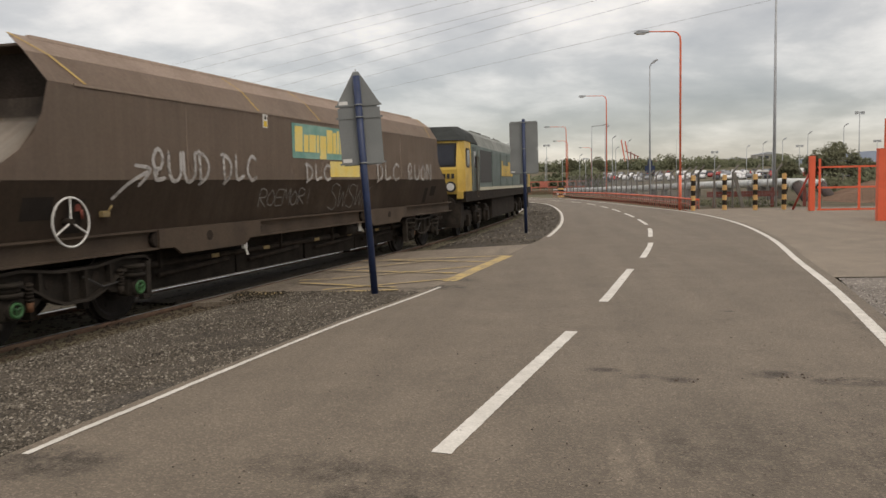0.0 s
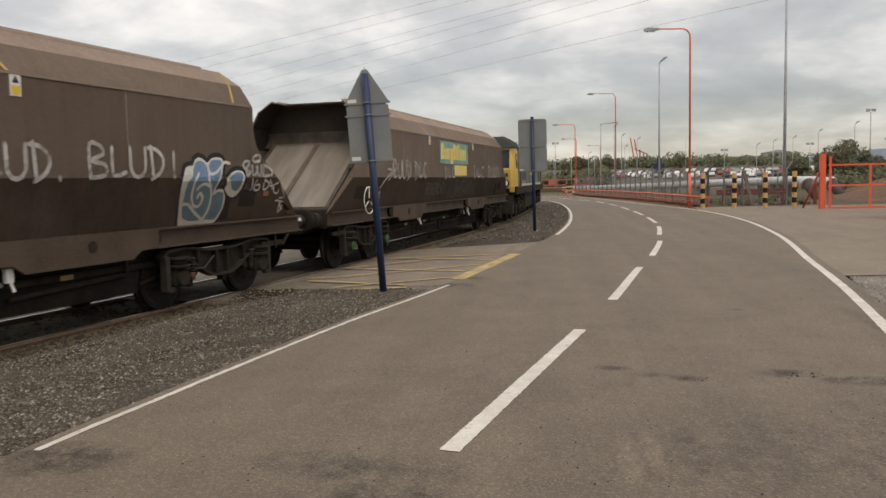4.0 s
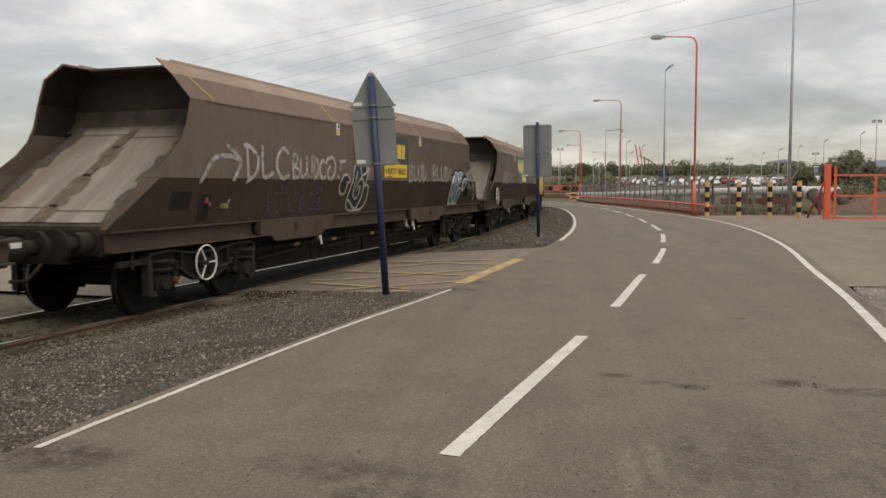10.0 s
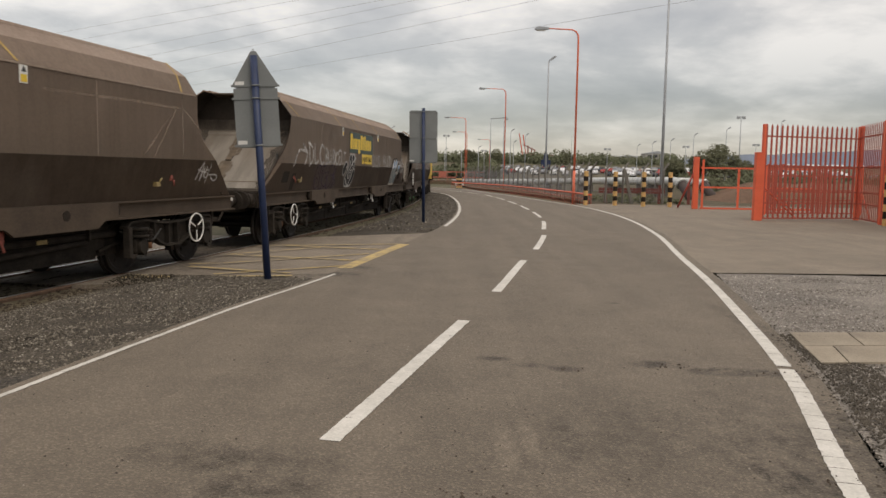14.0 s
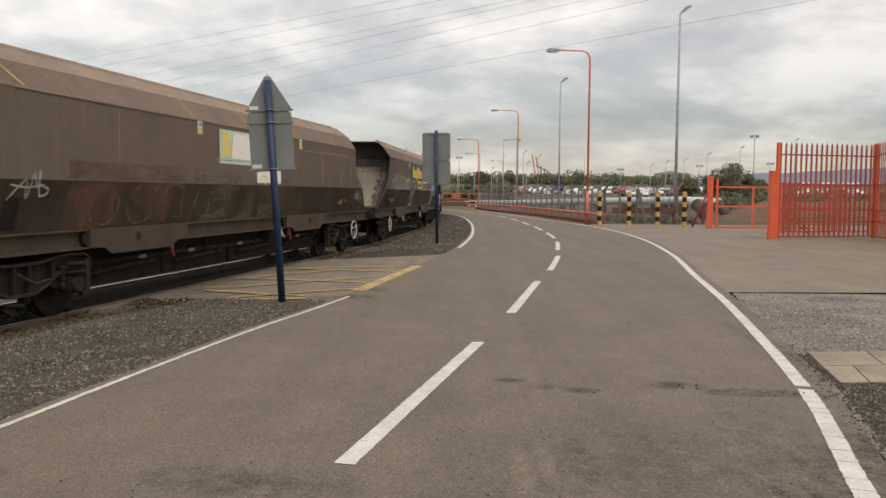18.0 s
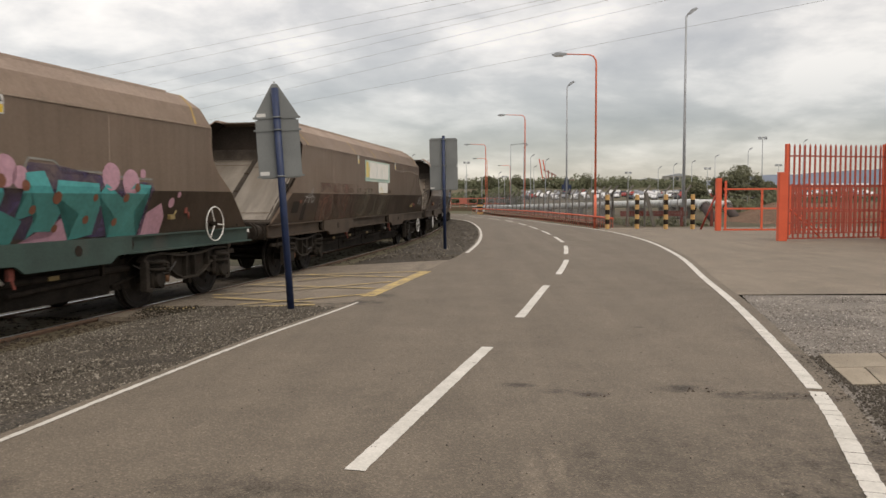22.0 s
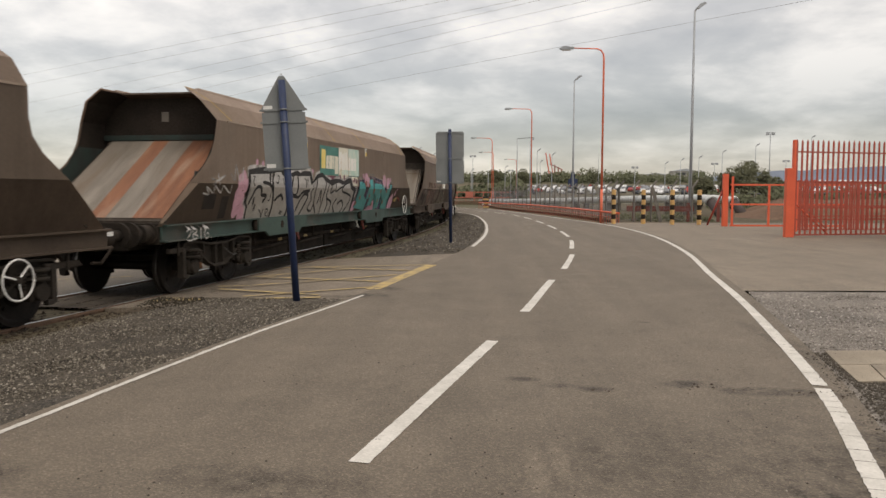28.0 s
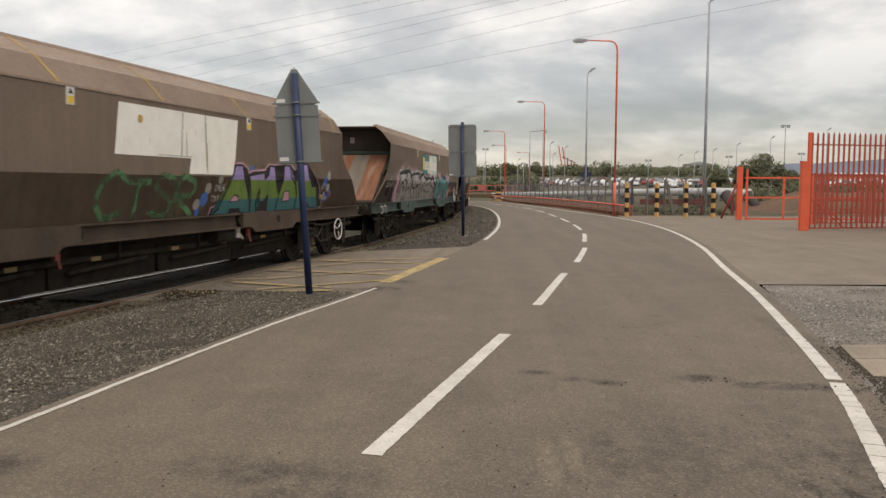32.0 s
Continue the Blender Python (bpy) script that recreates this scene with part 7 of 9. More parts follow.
def words(text, size, wagon, u, z, out, m):
    cu = bpy.data.curves.new("words", "FONT")
    cu.body, cu.size, cu.extrude = text, size, 0.001
    tmp = bpy.data.objects.new("words", cu)
    me = bpy.data.meshes.new_from_object(tmp)
    bpy.data.objects.remove(tmp)
    me.materials.append(M[m])
    ob = new("lettering", me)
    ob.parent = wagon
    ob.matrix_basis = pose(u, -(1.33 + out), z, 90, 0, 0)
    return ob


def plate_shape(outline, out, z0=0.0, z1=9.0):
    """A painted shape with sharp corners, cut between two heights."""
    tmp, bm = bmesh.new(), bmesh.new()
    tmp.faces.new([tmp.verts.new((u, 0, z)) for u, z in outline])
    bmesh.ops.triangulate(tmp, faces=tmp.faces[:])
    for z, keep in ((z0, 1), (z1, -1)):
        bmesh.ops.bisect_plane(tmp, geom=tmp.verts[:] + tmp.edges[:] + tmp.faces[:], plane_co=(0, 0, z), plane_no=(0, 0, -keep), clear_outer=True)
    for z in np.arange(1.05, 2.2, 0.1):
        bmesh.ops.bisect_plane(tmp, geom=tmp.verts[:] + tmp.edges[:] + tmp.faces[:], plane_co=(0, 0, z), plane_no=(0, 0, 1))
    bmesh.ops.triangulate(tmp, faces=tmp.faces[:])
    made = {v: bm.verts.new(side_point(v.co.x, v.co.z, out)) for v in tmp.verts}
    for f in tmp.faces:
        bm.faces.new([made[v] for v in f.verts])
    tmp.free()
    return bm


W1, W2, W3, W4, W5 = wagons
# first wagon
SCRAWL = "white sprayed scrawl"
sprayed(W1, [[[(-5.88, 1.58), (-5.6, 1.78), (-5.25, 1.92)], [(-5.5, 2.0), (-5.2, 1.95), (-5.42, 1.74)]]], 0.05, "spray_white", 0.006, SCRAWL)
sprayed(W1, lettering("QUUD", -5.15, -3.8, 1.78, 2.2, 0.1), 0.06, "spray_white", 0.006, SCRAWL)
sprayed(W1, lettering("DLC", -3.5, -2.42, 1.8, 2.2), 0.06, "spray_white", 0.006, SCRAWL)
sprayed(W1, lettering("DLC", -0.75, 0.4, 1.8, 2.1), 0.055, "spray_white", 0.014, SCRAWL)
sprayed(W1, lettering("DLC", 2.75, 4.3, 1.8, 2.18), 0.06, "spray_white", 0.006, SCRAWL)
sprayed(W1, lettering("QUON", 4.85, 6.8, 1.8, 2.18), 0.06, "spray_white", 0.006, SCRAWL)
sprayed(W1, lettering("ROEMOR!", -2.3, -0.35, 1.36, 1.64, 0.05), 0.022, "spray_grey", 0.006, "thin grey sprayed scrawl")
sprayed(W1, lettering("SWSWK", 0.45, 2.6, 1.22, 1.72, 0.05), 0.022, "spray_grey", 0.006, "thin grey sprayed scrawl")
nameboard(W1, "board_teal", "faded_yellow", label="faded teal nameboard with yellow lettering blocks")
part("number_panel", panel(bmesh.new(), 0.33, 1.78, 1.86, 2.17, 0.008), "faded_yellow", W1, "faded yellow plate")
# second wagon
sprayed(W2, [[[(-6.7, 1.76), (-6.35, 2.1), (-5.9, 2.14), (-5.65, 2.08)], [(-6.0, 2.3), (-5.66, 2.08), (-5.85, 1.8)]]], 0.07, "spray_white", 0.006, SCRAWL)
sprayed(W2, lettering("DLC", -5.55, -4.1, 1.82, 2.34, 0.12), 0.07, "spray_white", 0.006, SCRAWL)
sprayed(W2, lettering("BLUDC", -4.0, -2.72, 1.84, 2.22, 0.1) + [[q] for q in (((-2.46, 1.98), (-2.53, 2.06), (-2.63, 1.98), (-2.62, 1.86), (-2.5, 1.82), (-2.36, 1.91), (-2.29, 2.07), (-2.35, 2.2), (-2.48, 2.24), (-2.65, 2.19), (-2.7, 2.11)), ((-2.08, 2.19), (-2.03, 2.12), (-2.07, 2.01)), ((-2.0, 2.18), (-1.91, 2.17), (-1.81, 2.2)), ((-2.19, 1.87), (-2.16, 1.86)))], 0.06, "spray_white", 0.006, SCRAWL)
bubbles = (((-4.67, 1.35), (-4.61, 1.24), (-4.46, 1.16), (-4.24, 1.25), (-4.24, 1.42), (-4.35, 1.55), (-4.55, 1.58), (-4.67, 1.49), (-4.66, 1.38), (-4.72, 1.44), (-4.73, 1.64), (-4.7, 1.73), (-4.49, 1.79), (-4.33, 1.76), (-4.31, 1.63)),
           ((-4.58, 1.27), (-4.59, 1.41), (-4.49, 1.46), (-4.38, 1.4), (-4.41, 1.29)),
           ((-4.33, 1.69), (-4.24, 1.42), (-4.15, 1.22), (-3.97, 1.14), (-3.85, 1.26), (-4, 1.41), (-3.97, 1.57), (-3.87, 1.66), (-3.9, 1.77), (-4.17, 1.76)),
           ((-4.14, 1.66), (-4.07, 1.62), (-4.09, 1.56), (-4.16, 1.59), (-4.14, 1.66)),
           ((-3.84, 1.57), (-3.61, 1.62), (-3.48, 1.56), (-3.66, 1.46), (-3.47, 1.43), (-3.4, 1.27), (-3.68, 1.21), (-3.84, 1.29)),
           ((-3.76, 1.41), (-3.63, 1.52), (-3.53, 1.48)),
           ((-3.59, 1.8), (-3.48, 1.62), (-3.52, 1.28), (-3.3, 1.16), (-3.05, 1.29), (-3, 1.48), (-3.17, 1.55), (-3.3, 1.48)),
           ((-3.47, 1.77), (-3.19, 1.81), (-3, 1.71), (-2.93, 1.58), (-3.06, 1.51)),
           ((-3.02, 1.55), (-2.82, 1.71), (-2.79, 1.61), (-2.96, 1.51), (-2.77, 1.46), (-2.94, 1.43)),
           ((-2.93, 1.25), (-2.61, 1.37), (-2.88, 1.39), (-2.75, 1.24), (-2.57, 1.27), (-2.91, 1.17)))
sprayed(W2, [[q] for q in bubbles], 0.034, "spray_purple", 0.006, "faint purple bubble letter outline")
big = [[(-1.25, 1.68), (-1.17, 1.79), (-1.06, 1.85), (-0.95, 1.8), (-0.86, 1.66), (-0.85, 1.48), (-0.94, 1.3), (-1.06, 1.19), (-1.3, 1.18), (-1.47, 1.23), (-1.56, 1.33), (-1.57, 1.45), (-1.53, 1.6), (-1.47, 1.78), (-1.43, 1.97), (-1.34, 2.12), (-1.2, 2.16), (-1.09, 2.11), (-1.05, 1.94), (-1.02, 1.86)], [(-1.03, 1.9), (-1.08, 2.03), (-0.99, 2.14), (-0.85, 2.16), (-0.75, 2.08), (-0.8, 1.96), (-0.94, 1.93), (-1.03, 1.9)], [(-0.75, 2.08), (-0.66, 2.05), (-0.57, 2.0)], [(-0.7, 2.05), (-0.75, 1.87), (-0.83, 1.71)], [(-0.86, 1.66), (-0.73, 1.72), (-0.6, 1.65), (-0.56, 1.47), (-0.62, 1.29), (-0.81, 1.19), (-1.06, 1.19)], [(-1.56, 1.42), (-1.39, 1.36), (-1.17, 1.24), (-0.95, 1.17)], [(-1.25, 1.97), (-1.34, 1.77), (-1.34, 1.6), (-1.26, 1.46), (-1.12, 1.43), (-1.03, 1.55), (-1.05, 1.66), (-1.13, 1.68), (-1.19, 1.59)], [(-1.59, 1.75), (-1.71, 1.9), (-1.88, 1.91), (-2.02, 1.82), (-2.08, 1.68), (-1.99, 1.57), (-1.86, 1.52), (-1.75, 1.57), (-1.71, 1.72), (-1.76, 1.76), (-1.59, 1.75)]]
for shape in [[(-1.47, 1.78), (-1.43, 1.97), (-1.34, 2.12), (-1.2, 2.16), (-1.09, 2.11), (-0.99, 2.14), (-0.85, 2.16), (-0.75, 2.08), (-0.72, 1.91), (-0.6, 1.65), (-0.56, 1.47), (-0.62, 1.29), (-0.81, 1.19), (-1.3, 1.18), (-1.47, 1.23), (-1.56, 1.33), (-1.57, 1.45), (-1.53, 1.6)], [(-1.59, 1.77), (-1.71, 1.9), (-1.88, 1.91), (-2.02, 1.82), (-2.08, 1.68), (-1.99, 1.57), (-1.86, 1.52), (-1.75, 1.57), (-1.71, 1.72)]]:
    part("black_fill", fill(bmesh.new(), shape, 0.0095), "spray_black", W2, "black spray fill")
sprayed(W2, [[q] for q in big], 0.05, "spray_white", 0.0125, "white outlined throw-up filled black", "throw_up")
sprayed(W2, lettering("BLUD.", 1.85, 3.45, 1.8, 2.18, 0.12), 0.055, "spray_white", 0.006, SCRAWL)
sprayed(W2, lettering("BLUD!", 3.65, 5.4, 1.82, 2.2, 0.12), 0.055, "spray_white", 0.006, SCRAWL)
leaf_shape = ((5.45, 1.13), (5.38, 1.66), (5.45, 1.95), (5.61, 1.98), (5.66, 2.06), (5.76, 2.1), (5.88, 2.06), (5.94, 2.02), (6.05, 2.09), (6.23, 2.11), (6.33, 2.06), (6.3, 1.87), (6.24, 1.73), (6.18, 1.63), (6.33, 1.63), (6.44, 1.56), (6.47, 1.42), (6.42, 1.28), (6.32, 1.15), (6.19, 1.125), (5.94, 1.125))
leaf_blue = ((5.51, 1.26), (5.48, 1.37), (5.48, 1.59), (5.52, 1.76), (5.59, 1.81), (5.62, 1.94), (5.68, 2.03), (5.79, 2.05), (5.89, 2.01), (5.94, 1.92), (5.97, 1.82), (5.99, 1.9), (5.98, 1.99), (6.05, 2.06), (6.21, 2.07), (6.29, 2.04), (6.26, 1.87), (6.2, 1.75), (6.14, 1.62), (6.14, 1.57), (6.24, 1.6), (6.36, 1.6), (6.41, 1.53), (6.42, 1.4), (6.37, 1.28), (6.27, 1.19), (6.01, 1.2), (5.71, 1.19), (5.56, 1.23))
LEAF_LINES = (((5.94, 2.01), (5.97, 1.9), (5.98, 1.78), (6.05, 1.67), (6.1, 1.53), (6.09, 1.36), (6.01, 1.23), (5.93, 1.14)), ((5.73, 1.87), (5.66, 1.76), (5.64, 1.63), (5.65, 1.52), (5.72, 1.41), (5.83, 1.4), (5.89, 1.46), (5.89, 1.54), (5.81, 1.59), (5.77, 1.52)), ((5.74, 1.64), (5.81, 1.7), (5.92, 1.72), (6.05, 1.67)), ((5.45, 1.44), (5.6, 1.43), (5.74, 1.33), (5.95, 1.21)), ((5.98, 1.9), (6.04, 1.86), (6.17, 1.9), (6.29, 1.99), (6.36, 2.04), (6.49, 2.02)), ((6.15, 1.57), (6.24, 1.62), (6.37, 1.61)))
eye_shape = ((6.42, 1.79), (6.52, 1.87), (6.66, 1.92), (6.82, 1.91), (6.9, 1.83), (6.88, 1.7), (6.8, 1.58), (6.67, 1.51), (6.53, 1.54), (6.41, 1.64), (6.45, 1.7))
eye_blue = ((6.48, 1.8), (6.58, 1.86), (6.71, 1.89), (6.84, 1.86), (6.83, 1.75), (6.77, 1.63), (6.67, 1.61), (6.58, 1.65), (6.54, 1.75))
TAG = (((6.96, 1.84), (6.93, 1.93), (6.85, 2.0), (6.92, 2.06), (7.04, 2.06), (7.01, 2.0), (6.93, 1.94), (7.06, 1.9), (6.98, 1.84)), ((7.11, 2.0), (7.12, 1.85), (7.22, 1.88), (7.24, 1.99)), ((7.26, 1.98), (7.27, 1.85), (7.35, 1.86), (7.38, 2.01)), ((7.45, 2.02), (7.41, 1.84)), ((7.46, 2.01), (7.63, 1.96), (7.7, 1.88), (7.58, 1.84), (7.43, 1.83)), ((7.12, 2.1), (7.24, 2.17), (7.35, 2.15), (7.33, 2.08), (7.17, 2.06), (7.12, 2.1)))
TAG_LOW = (((7.13, 1.79), (7.15, 1.62), (7.09, 1.61)), ((7.25, 1.77), (7.2, 1.65), (7.27, 1.6), (7.35, 1.63), (7.35, 1.7), (7.26, 1.69)), ((7.49, 1.79), (7.48, 1.62), (7.6, 1.64), (7.62, 1.72), (7.49, 1.77)), ((7.65, 1.77), (7.66, 1.67), (7.76, 1.68)), ((7.7, 1.73), (7.76, 1.61)), ((7.92, 1.72), (7.8, 1.69), (7.81, 1.58), (7.93, 1.54), (7.96, 1.61)), ((8.02, 1.7), (8.09, 1.61), (8.2, 1.49), (8.05, 1.46)), ((7.93, 1.42), (8.06, 1.41), (8.08, 1.22), (8.2, 1.35), (8.11, 1.41), (8.11, 1.33), (8.2, 1.27)))
for shape, inner in ((leaf_shape, leaf_blue), (eye_shape, eye_blue)):
    part("throw_up_shadow", fill(bmesh.new(), inset(shape, -0.07), 0.005), "spray_black", W2)
    # rim and fill take darker colours below the fold to imitate shade
    shade_below_seam(part("throw_up_rim", fill(bmesh.new(), shape, 0.0095), "spray_chalk_shaded", W2, "white outline"), "spray_chalk")
    shade_below_seam(part("throw_up_fill", fill(bmesh.new(), inner, 0.0125), "spray_blue_shaded", W2, "blue bubble graffiti, slope shade painted in below the seam"), "spray_mid_blue")
sprayed(W2, [[q] for q in LEAF_LINES], 0.045, "spray_chalk_shaded", 0.0155, "pale detail line", "sprayed_letter", True, "spray_chalk")
sprayed(W2, [[q] for q in TAG], 0.045, "spray_white", 0.006, SCRAWL)
sprayed(W2, [[q] for q in TAG_LOW], 0.032, "spray_white", 0.006, SCRAWL)
part("reflector_plate", panel(bmesh.new(), 7.51, 7.67, 1.51, 1.59, 0.008), "faded_red", W2, "small faded orange-red plate")
nameboard(W2, "board_green", "yellow", u0=-1.4)
hh = part("heavy_plate", panel(bmesh.new(), 0.25, 1.68, 1.88, 2.19, 0.008), "yellow", W2, "yellow plate with black words")
words("HEAVY HAUL", 0.215, W2, 0.33, 1.955, 0.014, "black").name = "plate_words"
sprayed(W2, [[[(0.3, 1.74), (0.42, 1.9), (0.85, 1.87), (0.95, 1.74)]]], 0.02, "spray_purple", 0.016, "thin purple scrawl")
# third wagon
bd = nameboard(W3, "board_mint", "faded_yellow", seen=(0, 1), label="peeling pale nameboard over old lettering")
bm = bmesh.new()
panel(bm, -0.75, 1.7, 2.3, 2.78, 0.016, 0.1)
part("peeling_film", bm, "board_white", bd)
bm = bmesh.new()
panel(bm, 0.18, 0.2, 2.2, 2.83, 0.019)
panel(bm, 0.86, 0.88, 2.2, 2.83, 0.019)
panel(bm, -1.4, 1.76, 2.26, 2.272, 0.019)
part("joint_strip", bm, "board_teal", bd)
part("lower_board", panel(bmesh.new(), 0.42, 1.66, 1.86, 2.19, 0.008), "board_white", W3, "blank white plate")
sprayed(W3, [[[(0.55, 1.9), (0.75, 2.02), (0.95, 1.9), (0.8, 1.84)]]], 0.03, "faded_yellow", 0.013, "yellow scrawl")
sprayed(W3, [[((-6.59, 1.56), (-6.45, 1.7), (-6.31, 1.81), (-6.3, 1.69), (-6.27, 1.57)), ((-6.57, 1.74), (-6.29, 1.71), (-5.98, 1.74))], [((-6.25, 1.59), (-6.18, 1.89), (-6.1, 1.7), (-6.06, 1.92))], [((-6.08, 1.89), (-6.08, 1.75), (-6.03, 1.59)), ((-6.08, 1.75), (-5.89, 1.69), (-5.92, 1.62), (-6.03, 1.6))]], 0.026, "spray_white", 0.006, SCRAWL)
part("reflector_plate", panel(bmesh.new(), -6.86, -6.72, 1.58, 1.65, 0.008), "faded_red", W3, "small faded orange-red plate")
sprayed(W3, [[((7.26, 1.46), (7.35, 1.64), (7.44, 1.77), (7.43, 1.6), (7.41, 1.44)), ((7.28, 1.64), (7.42, 1.61), (7.58, 1.59))], [((7.43, 1.48), (7.5, 1.68), (7.52, 1.5), (7.59, 1.69))], [((7.62, 1.65), (7.54, 1.57), (7.57, 1.49), (7.65, 1.51), (7.68, 1.6), (7.62, 1.65)), ((7.66, 1.63), (7.65, 1.51), (7.62, 1.4))], [((7.71, 1.74), (7.71, 1.65), (7.68, 1.55), (7.88, 1.55), (8.01, 1.53), (8.02, 1.46), (7.9, 1.44), (7.8, 1.5))]], 0.026, "spray_white", 0.006, SCRAWL)
rb = random.Random(8)
thinned(M["spray_green"], 3.5, 0.36, 0.56, 1.0)
# scrubbed remains of old graffiti
part("scrubbed_patch", panel(bmesh.new(), -5.5, -2.0, 1.13, 2.08, 0.004), "scrubbed", W3, "scrubbed reddish remains of graffiti")
part("scrubbed_patch", panel(bmesh.new(), -1.9, 2.2, 1.13, 1.98, 0.004), "scrubbed_olive", W3, "scrubbed olive remains of graffiti")
GHOST = [[((-1.87, 1.77), (-2.02, 1.5), (-1.76, 1.26), (-1.18, 1.27), (-0.85, 1.44), (-1.11, 1.81), (-1.53, 1.88))], [((-1.01, 1.89), (-0.85, 1.55), (-0.83, 1.26))], [((-0.16, 1.55), (-0.49, 1.82), (-0.76, 1.7), (-0.60, 1.37), (-0.27, 1.18), (-0.07, 1.24))], [((0.37, 1.68), (0.37, 1.87), (0.94, 1.91), (1.43, 1.79), (1.53, 1.41), (0.76, 1.38))], [((-1.52, 1.66), (-1.50, 1.44), (-1.17, 1.5), (-1.25, 1.69), (-1.52, 1.66))]]
sprayed(W3, GHOST, 0.028, "ghost_line", 0.006, "faint scrubbed outline", "ghost_outline")
sprayed(W3, lettering("OGCIE", -5.0, -0.6, 1.2, 1.85, 0.12, 0.06, 4), 0.03, "ghost_line", 0.006, "faint scrubbed outline", "ghost_outline")
# pale lines where straps and braces have rubbed
sprayed(W3, [[((3.29, 2.65), (4.29, 2.66), (5.45, 2.68))], [((5.42, 2.67), (6.02, 2.66), (6.58, 2.67))], [((6.67, 2.9), (6.68, 2.35), (6.68, 1.84))], [((6.49, 2.66), (6.13, 2.24), (5.79, 1.83))], [((6.23, 2.49), (5.82, 2.12), (5.49, 1.85))], [((6.66, 2.7), (6.98, 2.51), (7.33, 2.29))]], 0.045, "scuff", 0.006, "pale rubbed line on the paint", "rubbed_line", False)
# fourth wagon; its lettering stands further back on the body
SHIFT[0] = -0.38
bd = nameboard(W4, "board_teal_deep", "board_cream", z0=2.12, seen=range(5), label="half-covered deep green nameboard with cream lettering blocks", deep=0.04)
[o for o in bd.children][0].data.materials[0] = M["faded_yellow"]
part("cover_sheet", panel(bmesh.new(), 0.19, 0.99, 2.08, 2.81, 0.016), "board_cream", W4, "pale cream cover sheet")
part("cover_sheet", panel(bmesh.new(), 1.0, 1.97, 2.1, 2.82, 0.016), "board_mint", W4, "pale mint cover sheet")
part("cover_strip", panel(bmesh.new(), 0.38, 1.2, 1.98, 2.08, 0.004), "board_cream", W4, "pale cream cover sheet")
part("cover_strip", panel(bmesh.new(), 1.2, 1.86, 1.83, 2.1, 0.004), "board_cream", W4, "pale cream cover sheet")
part("bare_patch", panel(bmesh.new(), 0.37, 1.0, 2.12, 2.24, 0.019), "board_mint", W4, "mint paint showing through")
bm = panel(bmesh.new(), 0.985, 1.005, 2.2, 2.82, 0.021)
panel(bm, 0.985, 1.0, 2.02, 2.2, 0.021)
part("joint_strip", bm, "spray_grey", W4, "dirty sheet joint")
part("rust_run", panel(bmesh.new(), 1.01, 1.03, 2.1, 2.6, 0.021), "yellow_band", W4)
part("rust_run", panel(bmesh.new(), 0.36, 0.375, 2.1, 2.55, 0.021), "yellow_band", W4)
for i in range(5, 12):
    a, w, d, h = BLOCKS[i]
    part("ghost_block", panel(bmesh.new(), -1.15 + a * 1.15, -1.15 + (a + w) * 1.15, 2.24 + d, 2.24 + h, 0.0195, 0.02), "board_white", W4, "pale lettering block showing through")
spots(W4, "paint_spot", (((1.56, 1.99), 0.06), ((1.74, 1.95), 0.06), ((1.42, 1.96), 0.03), ((0.29, 2.06), 0.05), ((0.64, 2.05), 0.06)), "spray_maroon", 0.019, "maroon paint spot", 1.2)
part("maroon_ground", panel(bmesh.new(), -0.8, 0.36, 1.9, 2.07, 0.004, 0.05), "spray_maroon", W4, "maroon paint behind the letters")
part("maroon_ground", panel(bmesh.new(), 1.28, 1.62, 1.7, 1.9, 0.004), "spray_maroon", W4, "maroon paint behind the letters")
wave = ((-5.12, 1.12), (-5.14, 1.37), (-5.29, 1.46), (-5.16, 1.65), (-5.16, 1.75), (-5.25, 2.09), (-4.82, 2.14), (-4.24, 2.12), (-4.0, 2.19), (-3.7, 2.2), (-3.45, 2.13), (-3.23, 2.03), (-3.05, 2.08), (-2.69, 2.14), (-2.52, 2.09), (-2.32, 2.14), (-1.83, 2.14), (-1.74, 1.92), (-1.66, 1.8), (-1.54, 2.02), (-1.36, 2.1), (-1.03, 2.13), (-0.74, 2.02), (-0.48, 1.97), (-0.28, 1.92), (-0.02, 2.0), (0.31, 2.0), (0.66, 1.95), (1.03, 2.04), (1.28, 2.03), (1.46, 1.82), (1.81, 1.76), (1.8, 1.53), (1.68, 1.36), (1.74, 1.12), (-0.51, 1.12), (-3.14, 1.12))
LETTERS = ((-5.07, 1.12), (-5.08, 1.38), (-5.19, 1.46), (-5.09, 1.66), (-5.09, 1.79), (-5.17, 2.0), (-4.26, 2.03), (-4.18, 1.93), (-4.06, 2.02), (-3.89, 2.07), (-3.65, 2.08), (-3.46, 1.99), (-3.25, 1.85), (-3.1, 1.99), (-2.77, 2.02), (-2.58, 2.01), (-2.43, 2.02), (-1.95, 2.03), (-1.84, 1.83), (-1.63, 1.73), (-1.37, 1.99), (-1.03, 2.02), (-0.81, 1.9), (-0.55, 1.87), (-0.34, 1.81), (-0.02, 1.88), (0.24, 1.9), (0.66, 1.83), (1.15, 1.9), (1.27, 1.75), (1.6, 1.68), (1.61, 1.45), (1.59, 1.12), (-0.52, 1.12), (-3.15, 1.12))
